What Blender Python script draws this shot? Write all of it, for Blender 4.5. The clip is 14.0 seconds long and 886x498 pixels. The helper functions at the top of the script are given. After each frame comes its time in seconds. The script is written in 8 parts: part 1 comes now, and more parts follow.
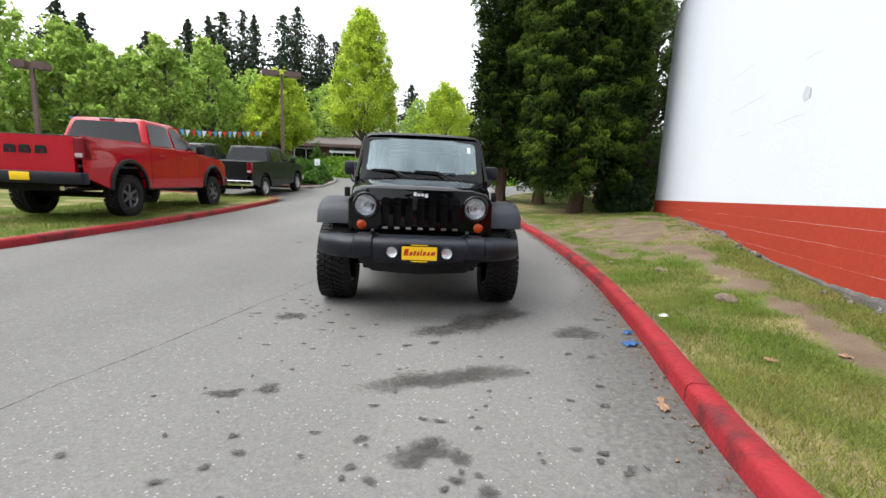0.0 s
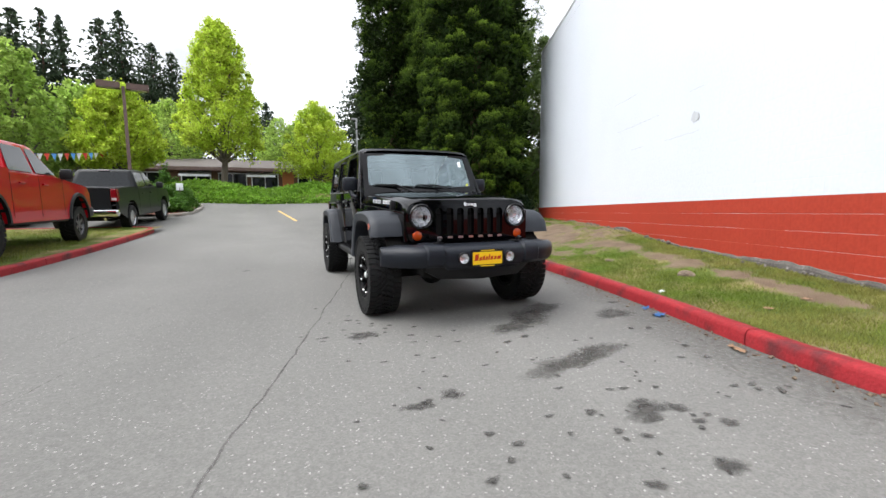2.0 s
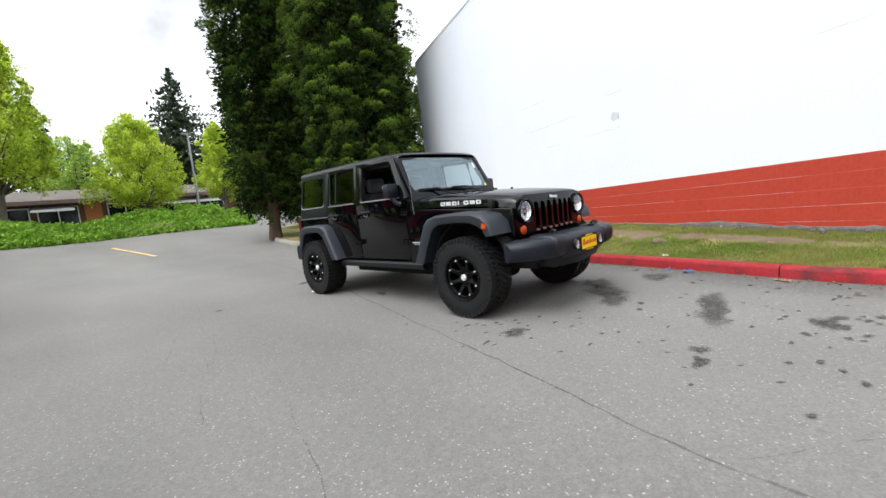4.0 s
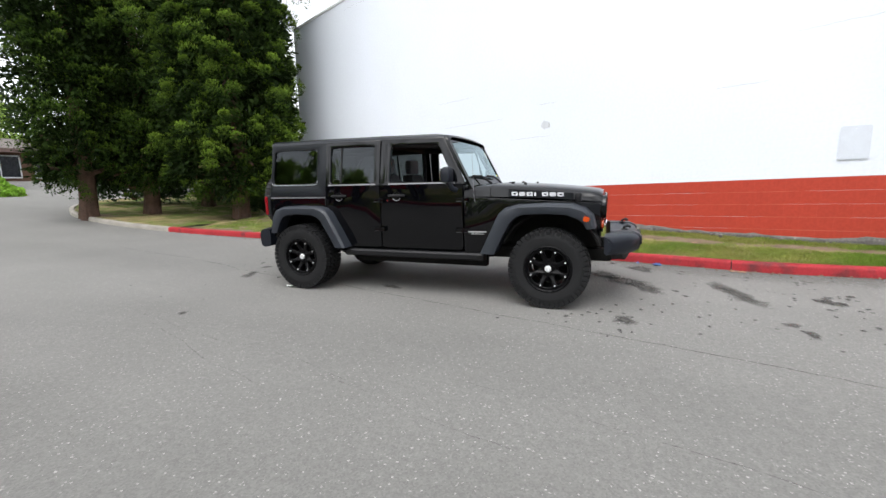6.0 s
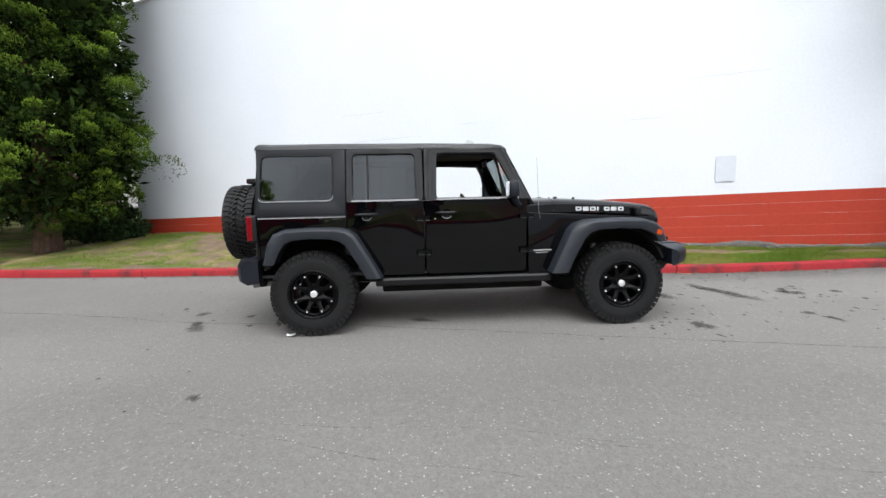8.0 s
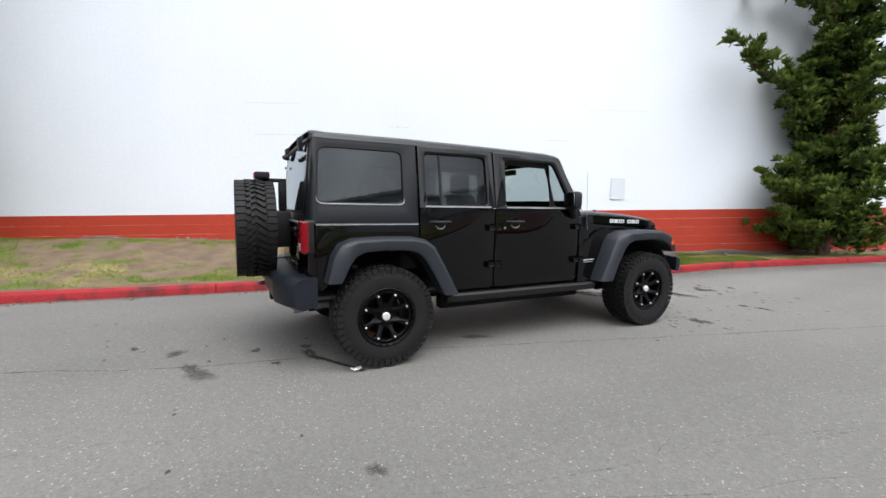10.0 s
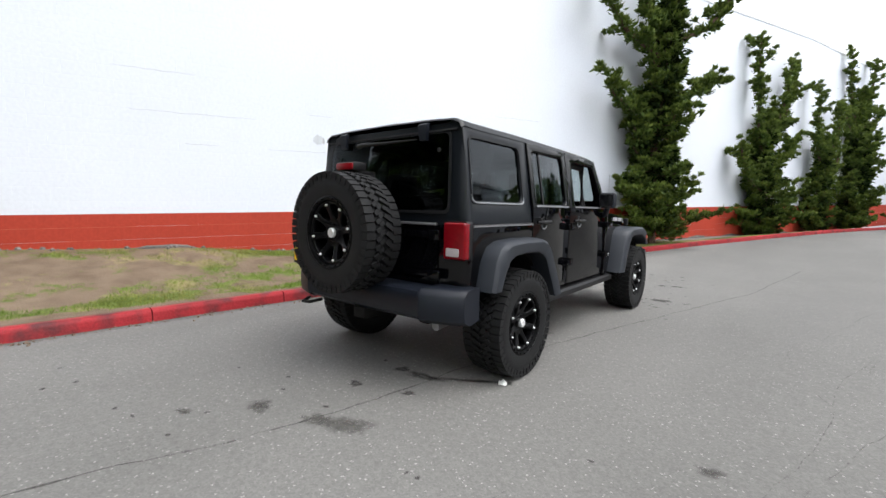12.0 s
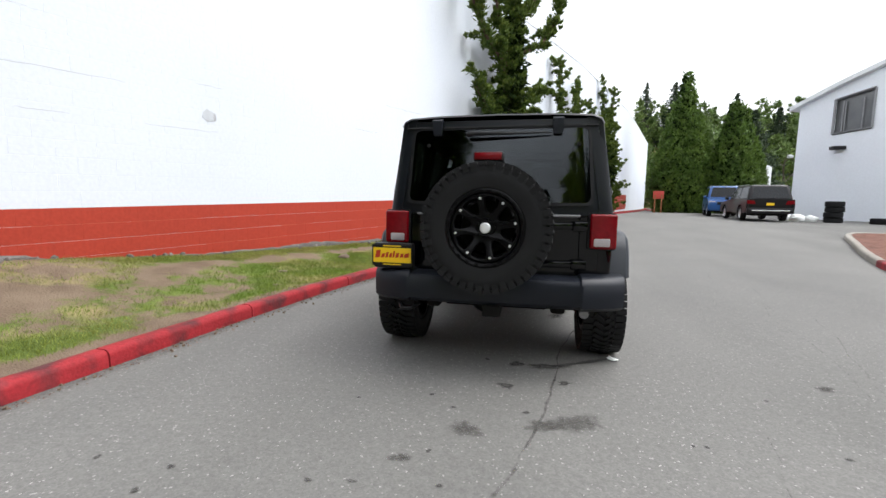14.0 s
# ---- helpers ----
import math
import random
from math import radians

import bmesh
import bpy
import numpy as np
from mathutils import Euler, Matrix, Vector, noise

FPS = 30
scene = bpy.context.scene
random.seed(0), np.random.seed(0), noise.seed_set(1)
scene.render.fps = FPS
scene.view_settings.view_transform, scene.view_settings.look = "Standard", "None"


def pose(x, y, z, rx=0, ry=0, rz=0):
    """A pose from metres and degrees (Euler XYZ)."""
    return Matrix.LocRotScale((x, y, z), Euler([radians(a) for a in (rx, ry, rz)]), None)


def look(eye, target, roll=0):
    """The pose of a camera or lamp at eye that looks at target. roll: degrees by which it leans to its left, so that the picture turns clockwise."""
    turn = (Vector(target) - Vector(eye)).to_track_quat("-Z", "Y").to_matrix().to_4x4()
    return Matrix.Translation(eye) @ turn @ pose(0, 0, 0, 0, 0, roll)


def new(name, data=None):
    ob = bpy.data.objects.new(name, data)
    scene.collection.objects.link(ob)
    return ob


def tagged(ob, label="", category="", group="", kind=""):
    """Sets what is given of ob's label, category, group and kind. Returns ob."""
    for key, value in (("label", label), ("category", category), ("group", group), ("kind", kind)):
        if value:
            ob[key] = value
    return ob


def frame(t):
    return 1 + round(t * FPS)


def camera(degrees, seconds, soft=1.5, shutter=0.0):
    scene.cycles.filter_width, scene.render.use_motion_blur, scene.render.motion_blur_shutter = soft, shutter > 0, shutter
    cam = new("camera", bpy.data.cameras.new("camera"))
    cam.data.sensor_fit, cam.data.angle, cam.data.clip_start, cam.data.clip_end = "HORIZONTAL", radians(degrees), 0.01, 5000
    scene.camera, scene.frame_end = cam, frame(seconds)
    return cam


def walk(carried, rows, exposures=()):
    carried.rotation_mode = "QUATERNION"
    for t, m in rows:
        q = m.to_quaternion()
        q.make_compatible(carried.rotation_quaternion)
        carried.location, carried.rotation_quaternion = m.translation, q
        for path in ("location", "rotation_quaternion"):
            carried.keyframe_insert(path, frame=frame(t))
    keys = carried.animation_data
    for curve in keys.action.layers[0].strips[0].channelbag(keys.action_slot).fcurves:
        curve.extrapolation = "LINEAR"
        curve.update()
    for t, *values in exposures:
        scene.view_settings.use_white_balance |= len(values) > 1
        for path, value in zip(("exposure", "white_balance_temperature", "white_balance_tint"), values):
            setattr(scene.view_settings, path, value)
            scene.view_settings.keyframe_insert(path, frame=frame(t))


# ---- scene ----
cam = camera(92.0, 14.0)
EXPOSURE = 1.57
PATH = [
    (0, (-0.059, -5.809, 1.212), (0.077, -3.839, 0.899), 2.4),
    (0.5, (-0.331, -5.848, 1.18), (-0.08, -3.883, 0.902), -1.1),
    (1, (-0.758, -5.88, 1.167), (-0.254, -3.962, 0.905), -3.4),
    (1.5, (-1.281, -5.732, 1.115), (-0.707, -3.824, 0.936), -1.5),
    (2, (-1.811, -5.633, 1.105), (-1.048, -3.797, 0.888), -0.4),
    (2.5, (-2.358, -5.396, 1.107), (-1.355, -3.688, 0.831), -0.9),
    (3, (-2.886, -5.06, 1.143), (-1.769, -3.422, 0.877), -2.5),
    (3.2, (-3.116, -4.933, 1.135), (-1.932, -3.34, 0.886), -4.1),
    (5.3, (-4.886, -2.852, 1.239), (-3.179, -1.838, 1.001), -1.9),
    (5.5, (-5.018, -2.611, 1.266), (-3.251, -1.71, 1.007), -1.4),
    (6, (-5.101, -1.952, 1.249), (-3.251, -1.255, 0.943), -1.3),
    (6.5, (-5.147, -1.3, 1.256), (-3.226, -0.807, 0.995), -1.8),
    (7, (-5.11, -0.677, 1.251), (-3.146, -0.397, 0.993), -2.7),
    (7.5, (-4.998, -0.072, 1.242), (-3.018, 0.066, 1.001), -1.4),
    (8, (-4.866, 0.529, 1.244), (-2.884, 0.398, 1.014), -1.4),
    (8.2, (-4.768, 0.765, 1.223), (-2.792, 0.543, 1.009), -0.7),
    (10.3, (-3.751, 2.862, 1.258), (-2.03, 1.865, 1.05), -0.2),
    (10.5, (-3.594, 3.044, 1.258), (-1.908, 1.99, 1.048), -0.9),
    (11, (-3.211, 3.516, 1.265), (-1.685, 2.238, 1.067), 0.0),
    (11.5, (-2.774, 3.914, 1.239), (-1.383, 2.49, 1.046), -0.8),
    (12, (-2.291, 4.257, 1.226), (-1.066, 2.688, 1.031), 1.1),
    (12.5, (-1.798, 4.566, 1.211), (-0.798, 2.853, 0.953), -0.2),
    (13, (-1.275, 4.778, 1.231), (-0.39, 2.996, 1.026), -0.2),
    (13.5, (-0.752, 5.006, 1.22), (-0.135, 3.115, 1.008), -0.2),
    (14, (-0.183, 5.1, 1.205), (0.202, 3.15, 0.981), 0.8),
]
walk(cam, [(t, look(eye, aim, roll)) for t, eye, aim, roll in PATH], exposures=[(0, EXPOSURE + 0.04), (5, EXPOSURE), (11, EXPOSURE - 0.08), (14, EXPOSURE - 0.04)])

# ---- light: a bright overcast sky with a wide, weak sun ----
SUN_ELEVATION, SUN_AZIMUTH = 62, 266
world = bpy.data.worlds.new("overcast_sky")
scene.world = world
world.use_nodes = True
wn, wl = world.node_tree.nodes, world.node_tree.links
sky = wn.new("ShaderNodeTexSky")
sky.sky_type, sky.sun_disc = "NISHITA", False
sky.sun_elevation, sky.sun_rotation = radians(SUN_ELEVATION), radians(SUN_AZIMUTH)
sky.air_density, sky.dust_density, sky.ozone_density = 1.0, 1.5, 1.0
grey = wn.new("ShaderNodeHueSaturation")
grey.inputs["Saturation"].default_value = 0.16
cloud_place = wn.new("ShaderNodeTexCoord")
cloud = wn.new("ShaderNodeTexNoise")
cloud.inputs["Scale"].default_value, cloud.inputs["Detail"].default_value = 3.2, 5
cloud_range = wn.new("ShaderNodeMapRange")
cloud_range.inputs["From Min"].default_value, cloud_range.inputs["From Max"].default_value = 0.34, 0.66
cloud_range.inputs["To Min"].default_value, cloud_range.inputs["To Max"].default_value = 0.52, 1.36
cloud_mix = wn.new("ShaderNodeMix")
cloud_mix.data_type, cloud_mix.blend_type = "RGBA", "MULTIPLY"
cloud_mix.inputs[0].default_value = 1.0
wl.new(cloud_place.outputs["Generated"], cloud.inputs["Vector"])
wl.new(cloud.outputs["Fac"], cloud_range.inputs["Value"])
wl.new(sky.outputs[0], grey.inputs["Color"])
wl.new(grey.outputs[0], cloud_mix.inputs[6])
wl.new(cloud_range.outputs[0], cloud_mix.inputs[7])
# an overcast sky is brighter overhead than near the horizon
height_of, overhead, dome = wn.new("ShaderNodeSeparateXYZ"), wn.new("ShaderNodeMapRange"), wn.new("ShaderNodeMix")
overhead.inputs["To Min"].default_value, overhead.inputs["To Max"].default_value = 0.85, 1.75
dome.data_type, dome.blend_type = "RGBA", "MULTIPLY"
dome.inputs[0].default_value = 1.0
wl.new(cloud_place.outputs["Generated"], height_of.inputs[0])
wl.new(height_of.outputs["Z"], overhead.inputs["Value"])
wl.new(cloud_mix.outputs[2], dome.inputs[6])
wl.new(overhead.outputs[0], dome.inputs[7])
wl.new(dome.outputs[2], wn["Background"].inputs["Color"])
wn["Background"].inputs["Strength"].default_value = 0.130

sun_lamp = bpy.data.lights.new("sun", "SUN")
sun_lamp.energy, sun_lamp.angle, sun_lamp.color = 0.42, radians(50), (1.0, 0.985, 0.965)
sun = new("sun", sun_lamp)
sun.matrix_world = look((0, 0, 0), (-math.sin(radians(SUN_AZIMUTH)) * math.cos(radians(SUN_ELEVATION)),
                                    -math.cos(radians(SUN_AZIMUTH)) * math.cos(radians(SUN_ELEVATION)),
                                    -math.sin(radians(SUN_ELEVATION))))

# ---- materials ----
def material(name, base, rough=0.6, metal=0.0, vary=0.15, scale=8.0, fine=90.0, bump=0.0, coat=0.0, island=0.0, each=0.0,
             second=None, second_scale=1.5, second_range=(0.45, 0.6), spec=0.5, bump_dist=0.01, sheen=None):
    """A surface of one base colour that varies at two scales, with fine relief; second: another colour in patches."""
    m = bpy.data.materials.new(name)
    m.use_nodes = True
    n, l = m.node_tree.nodes, m.node_tree.links
    b = n["Principled BSDF"]
    place = n.new("ShaderNodeTexCoord")
    big, small = n.new("ShaderNodeTexNoise"), n.new("ShaderNodeTexNoise")
    for tex, s, d in ((big, scale, 4), (small, fine, 3)):
        tex.inputs["Scale"].default_value, tex.inputs["Detail"].default_value = s, d
        l.new(place.outputs["Object"], tex.inputs["Vector"])
    add = n.new("ShaderNodeMath")
    add.operation = "ADD"
    l.new(big.outputs["Fac"], add.inputs[0])
    l.new(small.outputs["Fac"], add.inputs[1])
    span = n.new("ShaderNodeMapRange")
    span.inputs["From Min"].default_value, span.inputs["From Max"].default_value = 0.65, 1.35
    span.inputs["To Min"].default_value, span.inputs["To Max"].default_value = 1 - vary, 1 + vary
    l.new(add.outputs[0], span.inputs["Value"])
    value = span.outputs[0]
    if island or each:
        rnd = n.new("ShaderNodeNewGeometry").outputs["Random Per Island"] if island else n.new("ShaderNodeObjectInfo").outputs["Random"]
        k = island or each
        r2 = n.new("ShaderNodeMapRange")
        r2.inputs["To Min"].default_value, r2.inputs["To Max"].default_value = 1 - k, 1 + k
        l.new(rnd, r2.inputs["Value"])
        mul = n.new("ShaderNodeMath")
        mul.operation = "MULTIPLY"
        l.new(value, mul.inputs[0])
        l.new(r2.outputs[0], mul.inputs[1])
        value = mul.outputs[0]
    colour = n.new("ShaderNodeMix")
    colour.data_type, colour.blend_type = "RGBA", "MULTIPLY"
    colour.inputs[0].default_value = 1.0
    colour.inputs[6].default_value = (*base, 1)
    if second:
        patch = n.new("ShaderNodeTexNoise")
        patch.inputs["Scale"].default_value, patch.inputs["Detail"].default_value = second_scale, 5
        l.new(place.outputs["Object"], patch.inputs["Vector"])
        pr = n.new("ShaderNodeMapRange")
        pr.inputs["From Min"].default_value, pr.inputs["From Max"].default_value = second_range
        l.new(patch.outputs["Fac"], pr.inputs["Value"])
        two = n.new("ShaderNodeMix")
        two.data_type = "RGBA"
        two.inputs[6].default_value, two.inputs[7].default_value = (*base, 1), (*second, 1)
        l.new(pr.outputs[0], two.inputs[0])
        l.new(two.outputs[2], colour.inputs[6])
    grey_value = n.new("ShaderNodeCombineColor")
    for i in range(3):
        l.new(value, grey_value.inputs[i])
    l.new(grey_value.outputs[0], colour.inputs[7])
    l.new(colour.outputs[2], b.inputs["Base Color"])
    b.inputs["Roughness"].default_value, b.inputs["Metallic"].default_value = rough, metal
    b.inputs["Specular IOR Level"].default_value = spec
    b.inputs["Coat Weight"].default_value, b.inputs["Coat Roughness"].default_value = coat, 0.03
    if bump:
        bm_ = n.new("ShaderNodeBump")
        bm_.inputs["Strength"].default_value, bm_.inputs["Distance"].default_value = bump, bump_dist
        l.new(add.outputs[0], bm_.inputs["Height"])
        l.new(bm_.outputs[0], b.inputs["Normal"])
    return m


def pane_material(name, through_colour, f0=0.04, rough=0.0, gloss=(1, 1, 1)):
    """Thin glass: a tinted view through, and reflections that grow towards grazing angles, alike on both faces."""
    m = bpy.data.materials.new(name)
    m.use_nodes = True
    n, l = m.node_tree.nodes, m.node_tree.links
    n.remove(n["Principled BSDF"])
    clear, shine, mix, weight = (n.new("ShaderNodeBsdfTransparent"), n.new("ShaderNodeBsdfGlossy"), n.new("ShaderNodeMixShader"), n.new("ShaderNodeLayerWeight"))
    clear.inputs[0].default_value = (*through_colour, 1)
    shine.inputs["Color"].default_value, shine.inputs["Roughness"].default_value = (*gloss, 1), rough
    steep, share = n.new("ShaderNodeMath"), n.new("ShaderNodeMath")
    steep.operation, share.operation = "POWER", "MULTIPLY_ADD"
    l.new(weight.outputs["Facing"], steep.inputs[0])
    steep.inputs[1].default_value = 5.0
    l.new(steep.outputs[0], share.inputs[0])
    share.inputs[1].default_value, share.inputs[2].default_value = 1 - f0, f0
    l.new(share.outputs[0], mix.inputs[0])
    l.new(clear.outputs[0], mix.inputs[1])
    l.new(shine.outputs[0], mix.inputs[2])
    l.new(mix.outputs[0], n["Material Output"].inputs["Surface"])
    return m


def leaf_material(name, base, island=0.35, rough=0.55, glow=0.25, tip=None, spec=0.25):
    """Leaves: diffuse with some light coming through, each leaf of its own shade."""
    m = material(name, base, rough, vary=0.25, scale=0.6, fine=5.0, island=island, spec=spec, second=tip, second_scale=0.7, second_range=(0.4, 0.65))
    n, l = m.node_tree.nodes, m.node_tree.links
    b, out = n["Principled BSDF"], n["Material Output"]
    thin, mix = n.new("ShaderNodeBsdfTranslucent"), n.new("ShaderNodeMixShader")
    mix.inputs[0].default_value = glow
    source = b.inputs["Base Color"].links[0].from_socket
    l.new(source, thin.inputs["Color"])
    l.new(b.outputs[0], mix.inputs[1])
    l.new(thin.outputs[0], mix.inputs[2])
    l.new(mix.outputs[0], out.inputs["Surface"])
    return m


def lit_young_tips(m, colour):
    """Young spray ends and painted top light, by the attribute each spray carries."""
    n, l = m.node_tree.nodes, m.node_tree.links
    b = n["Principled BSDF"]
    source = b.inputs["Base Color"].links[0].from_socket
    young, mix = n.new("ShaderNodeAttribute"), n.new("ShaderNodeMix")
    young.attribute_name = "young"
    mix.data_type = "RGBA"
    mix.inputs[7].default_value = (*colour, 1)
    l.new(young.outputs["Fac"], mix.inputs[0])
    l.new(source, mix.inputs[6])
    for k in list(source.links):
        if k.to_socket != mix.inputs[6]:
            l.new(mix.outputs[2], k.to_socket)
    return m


def soaked(m, soft=0.5):
    """A stain that soaks away towards its ragged rim."""
    n, l = m.node_tree.nodes, m.node_tree.links
    b, out = n["Principled BSDF"], n["Material Output"]
    wet, grain, place = n.new("ShaderNodeAttribute"), n.new("ShaderNodeTexNoise"), n.new("ShaderNodeTexCoord")
    wet.attribute_name = "wet"
    grain.inputs["Scale"].default_value, grain.inputs["Detail"].default_value = 26, 6
    l.new(place.outputs["Object"], grain.inputs["Vector"])
    add, span, clear, mix = n.new("ShaderNodeMath"), n.new("ShaderNodeMapRange"), n.new("ShaderNodeBsdfTransparent"), n.new("ShaderNodeMixShader")
    l.new(wet.outputs["Fac"], add.inputs[0])
    l.new(grain.outputs["Fac"], add.inputs[1])
    span.inputs["From Min"].default_value, span.inputs["From Max"].default_value = 0.62, 0.62 + soft
    l.new(add.outputs[0], span.inputs["Value"])
    l.new(span.outputs[0], mix.inputs[0])
    l.new(clear.outputs[0], mix.inputs[1])
    l.new(b.outputs[0], mix.inputs[2])
    l.new(mix.outputs[0], out.inputs["Surface"])
    return m


M = {}
M["paint"] = material("black_car_paint", (0.0016, 0.0017, 0.0024), 0.4, vary=0.05, coat=0.68, fine=300, spec=0.0)
M["hardtop"] = material("textured_hardtop", (0.0048, 0.0064, 0.0092), 0.34, vary=0.1, fine=400, bump=0.12, bump_dist=0.001, spec=0.30)
M["plastic"] = material("grey_flare_plastic", (0.0155, 0.0190, 0.0255), 0.5, vary=0.1, fine=500, bump=0.15, bump_dist=0.001, spec=0.4)
M["bumper"] = material("black_bumper_plastic", (0.0055, 0.0076, 0.0130), 0.45, vary=0.1, fine=500, bump=0.15, bump_dist=0.001, spec=0.35)
M["trim"] = material("black_trim", (0.006, 0.006, 0.007), 0.5, vary=0.1, spec=0.3)
M["rubber"] = material("tyre_rubber", (0.0085, 0.0087, 0.0092), 0.62, vary=0.25, scale=12, fine=160, bump=0.3, bump_dist=0.003, spec=0.24)
M["dusty"] = material("underbody_grime", (0.009, 0.0085, 0.008), 0.9, vary=0.35, scale=10, spec=0.2)
M["rim_black"] = material("satin_black_rim", (0.0022, 0.0022, 0.0026), 0.34, vary=0.1, spec=0.13)
# pale grey for sky reflections painted on handle recesses and window seals
M["seal"] = material("satin_grey_glint", (0.22, 0.23, 0.245), 0.30, vary=0.1, spec=0.6)
M["chrome"] = material("chrome", (0.75, 0.76, 0.78), 0.12, metal=1.0, vary=0.05)
M["alloy"] = material("bright_alloy", (0.55, 0.56, 0.58), 0.28, metal=1.0, vary=0.08)
M["steel"] = material("dull_steel", (0.26, 0.26, 0.27), 0.45, metal=0.8, vary=0.15)
M["dark_alloy"] = material("dark_alloy", (0.11, 0.11, 0.115), 0.35, metal=0.8, vary=0.15)
M["stud"] = material("polished_stud", (0.88, 0.89, 0.90), 0.42, metal=0.7, vary=0.05)
M["bowl"] = material("bright_lamp_bowl", (0.88, 0.89, 0.92), 0.2, metal=0.85, vary=0.25, scale=40, fine=160, bump=0.5, bump_dist=0.004)
M["badge"] = material("grey_badge", (0.38, 0.39, 0.40), 0.4, vary=0.1)
M["letter"] = material("pale_decal", (0.52, 0.53, 0.55), 0.35, vary=0.05)
M["amber"] = material("amber_lens", (0.48, 0.055, 0.004), 0.22, vary=0.25, fine=220, coat=0.4)
M["red_lens"] = material("red_lens", (0.165, 0.002, 0.006), 0.25, vary=0.3, scale=30, fine=200, coat=0.15, spec=0.3)
M["clear_lens"] = material("pale_lens", (0.42, 0.38, 0.38), 0.18, vary=0.15, fine=160, coat=0.6)
M["yellow"] = material("yellow_plate", (0.85, 0.55, 0.01), 0.4, vary=0.06)
M["plate_red"] = material("red_lettering", (0.45, 0.03, 0.01), 0.4, vary=0.05)
M["privacy"] = pane_material("privacy_glass", (0.24, 0.26, 0.26), 0.042, gloss=(0.86, 0.92, 0.97))
M["screen"] = pane_material("windscreen_glass", (0.48, 0.56, 0.56), 0.24, gloss=(0.78, 0.95, 1.0))
M["lamp_glass"] = pane_material("lamp_glass", (0.92, 0.93, 0.95), 0.05)
M["grey_glass"] = material("grey_reflecting_glass", (0.13, 0.135, 0.14), 0.12, vary=0.25, scale=1.5, spec=0.4)
M["far_glass"] = material("dark_far_glass", (0.008, 0.010, 0.012), 0.08, vary=0.1, spec=0.35)
M["seat"] = material("grey_cloth_seat", (0.045, 0.045, 0.05), 0.9, vary=0.2, fine=300, bump=0.2, bump_dist=0.002)
M["seat_pale"] = material("pale_headrest_cloth", (0.16, 0.16, 0.165), 0.85, vary=0.15, fine=300)
M["cabin"] = material("dark_cabin_plastic", (0.018, 0.018, 0.02), 0.7, vary=0.15)
M["sticker"] = material("white_paper", (0.8, 0.82, 0.8), 0.6, vary=0.05)
M["sticker_yellow"] = material("yellow_dot", (0.75, 0.75, 0.1), 0.5, vary=0.05)
M["red_paint"] = material("red_car_paint", (0.40, 0.0015, 0.009), 0.4, vary=0.05, coat=0.7, spec=0.05)
M["grey_paint"] = material("graphite_car_paint", (0.010, 0.011, 0.012), 0.35, vary=0.06, coat=0.22, spec=0.1)
M["navy_paint"] = material("dark_car_paint", (0.012, 0.014, 0.020), 0.3, vary=0.06, coat=0.4, spec=0.2)
M["bronze_paint"] = material("dark_bronze_car_paint", (0.016, 0.015, 0.016), 0.35, vary=0.06, coat=0.25, spec=0.1)
M["blue_paint"] = material("bright_blue_car_paint", (0.008, 0.075, 0.26), 0.3, vary=0.06, coat=0.5)

M["white_wall"] = material("white_block_paint", (0.685, 0.722, 0.785), 0.62, vary=0.045, scale=0.45, fine=22, bump=0.25, bump_dist=0.006)
M["red_wall"] = material("red_block_paint", (0.39, 0.048, 0.027), 0.6, vary=0.14, scale=0.9, fine=26, bump=0.3, bump_dist=0.006, each=0.025, spec=0.2)
M["red_wall_rest"] = material("red_block_paint_far", (0.39, 0.048, 0.027), 0.6, vary=0.14, scale=0.9, fine=26, bump=0.3, bump_dist=0.006, island=0.025, spec=0.2)
M["footing"] = material("bare_concrete", (0.115, 0.105, 0.096), 0.9, vary=0.4, scale=5, fine=40, bump=0.6, second=(0.36, 0.34, 0.32), second_scale=7, second_range=(0.62, 0.72))
M["kerb_red"] = material("red_kerb_paint", (0.275, 0.020, 0.025), 0.65, spec=0.2, vary=0.22, scale=3, fine=45, bump=0.5, second=(0.085, 0.022, 0.024), second_scale=3.5, second_range=(0.52, 0.70), each=0.06)
M["kerb_grey"] = material("grey_kerb_concrete", (0.26, 0.24, 0.21), 0.9, vary=0.25, scale=3, fine=50, bump=0.5, each=0.08)
M["stain"] = material("damp_stain", (0.066, 0.063, 0.059), 0.85, spec=0.25, vary=0.25, scale=6, fine=70)
M["stain_dry"] = material("fading_stain", (0.085, 0.081, 0.075), 0.9, spec=0.2, vary=0.25, scale=6, fine=70)
M["crack"] = material("asphalt_crack", (0.105, 0.10, 0.093), 0.9, vary=0.4, scale=5, fine=60)
M["seam"] = material("sunken_seam", (0.090, 0.086, 0.080), 0.9, vary=0.4, scale=5, fine=60, spec=0.2)
M["wet_crack"] = material("wet_crack", (0.012, 0.012, 0.012), 0.4, vary=0.4, scale=5, fine=60)
M["grime"] = material("gutter_grime", (0.075, 0.069, 0.061), 0.9, vary=0.25, scale=7, fine=80, spec=0.2)
M["line_yellow"] = material("worn_yellow_line", (0.60, 0.40, 0.13), 0.75, vary=0.25, scale=4, second=(0.3, 0.25, 0.15), second_scale=8, second_range=(0.55, 0.7))
M["bark"] = material("bark", (0.090, 0.052, 0.036), 0.9, vary=0.4, scale=4, fine=30, bump=0.8, bump_dist=0.03)
M["bark_grey"] = material("grey_bark", (0.12, 0.10, 0.08), 0.9, vary=0.4, scale=4, fine=30, bump=0.8, bump_dist=0.03)
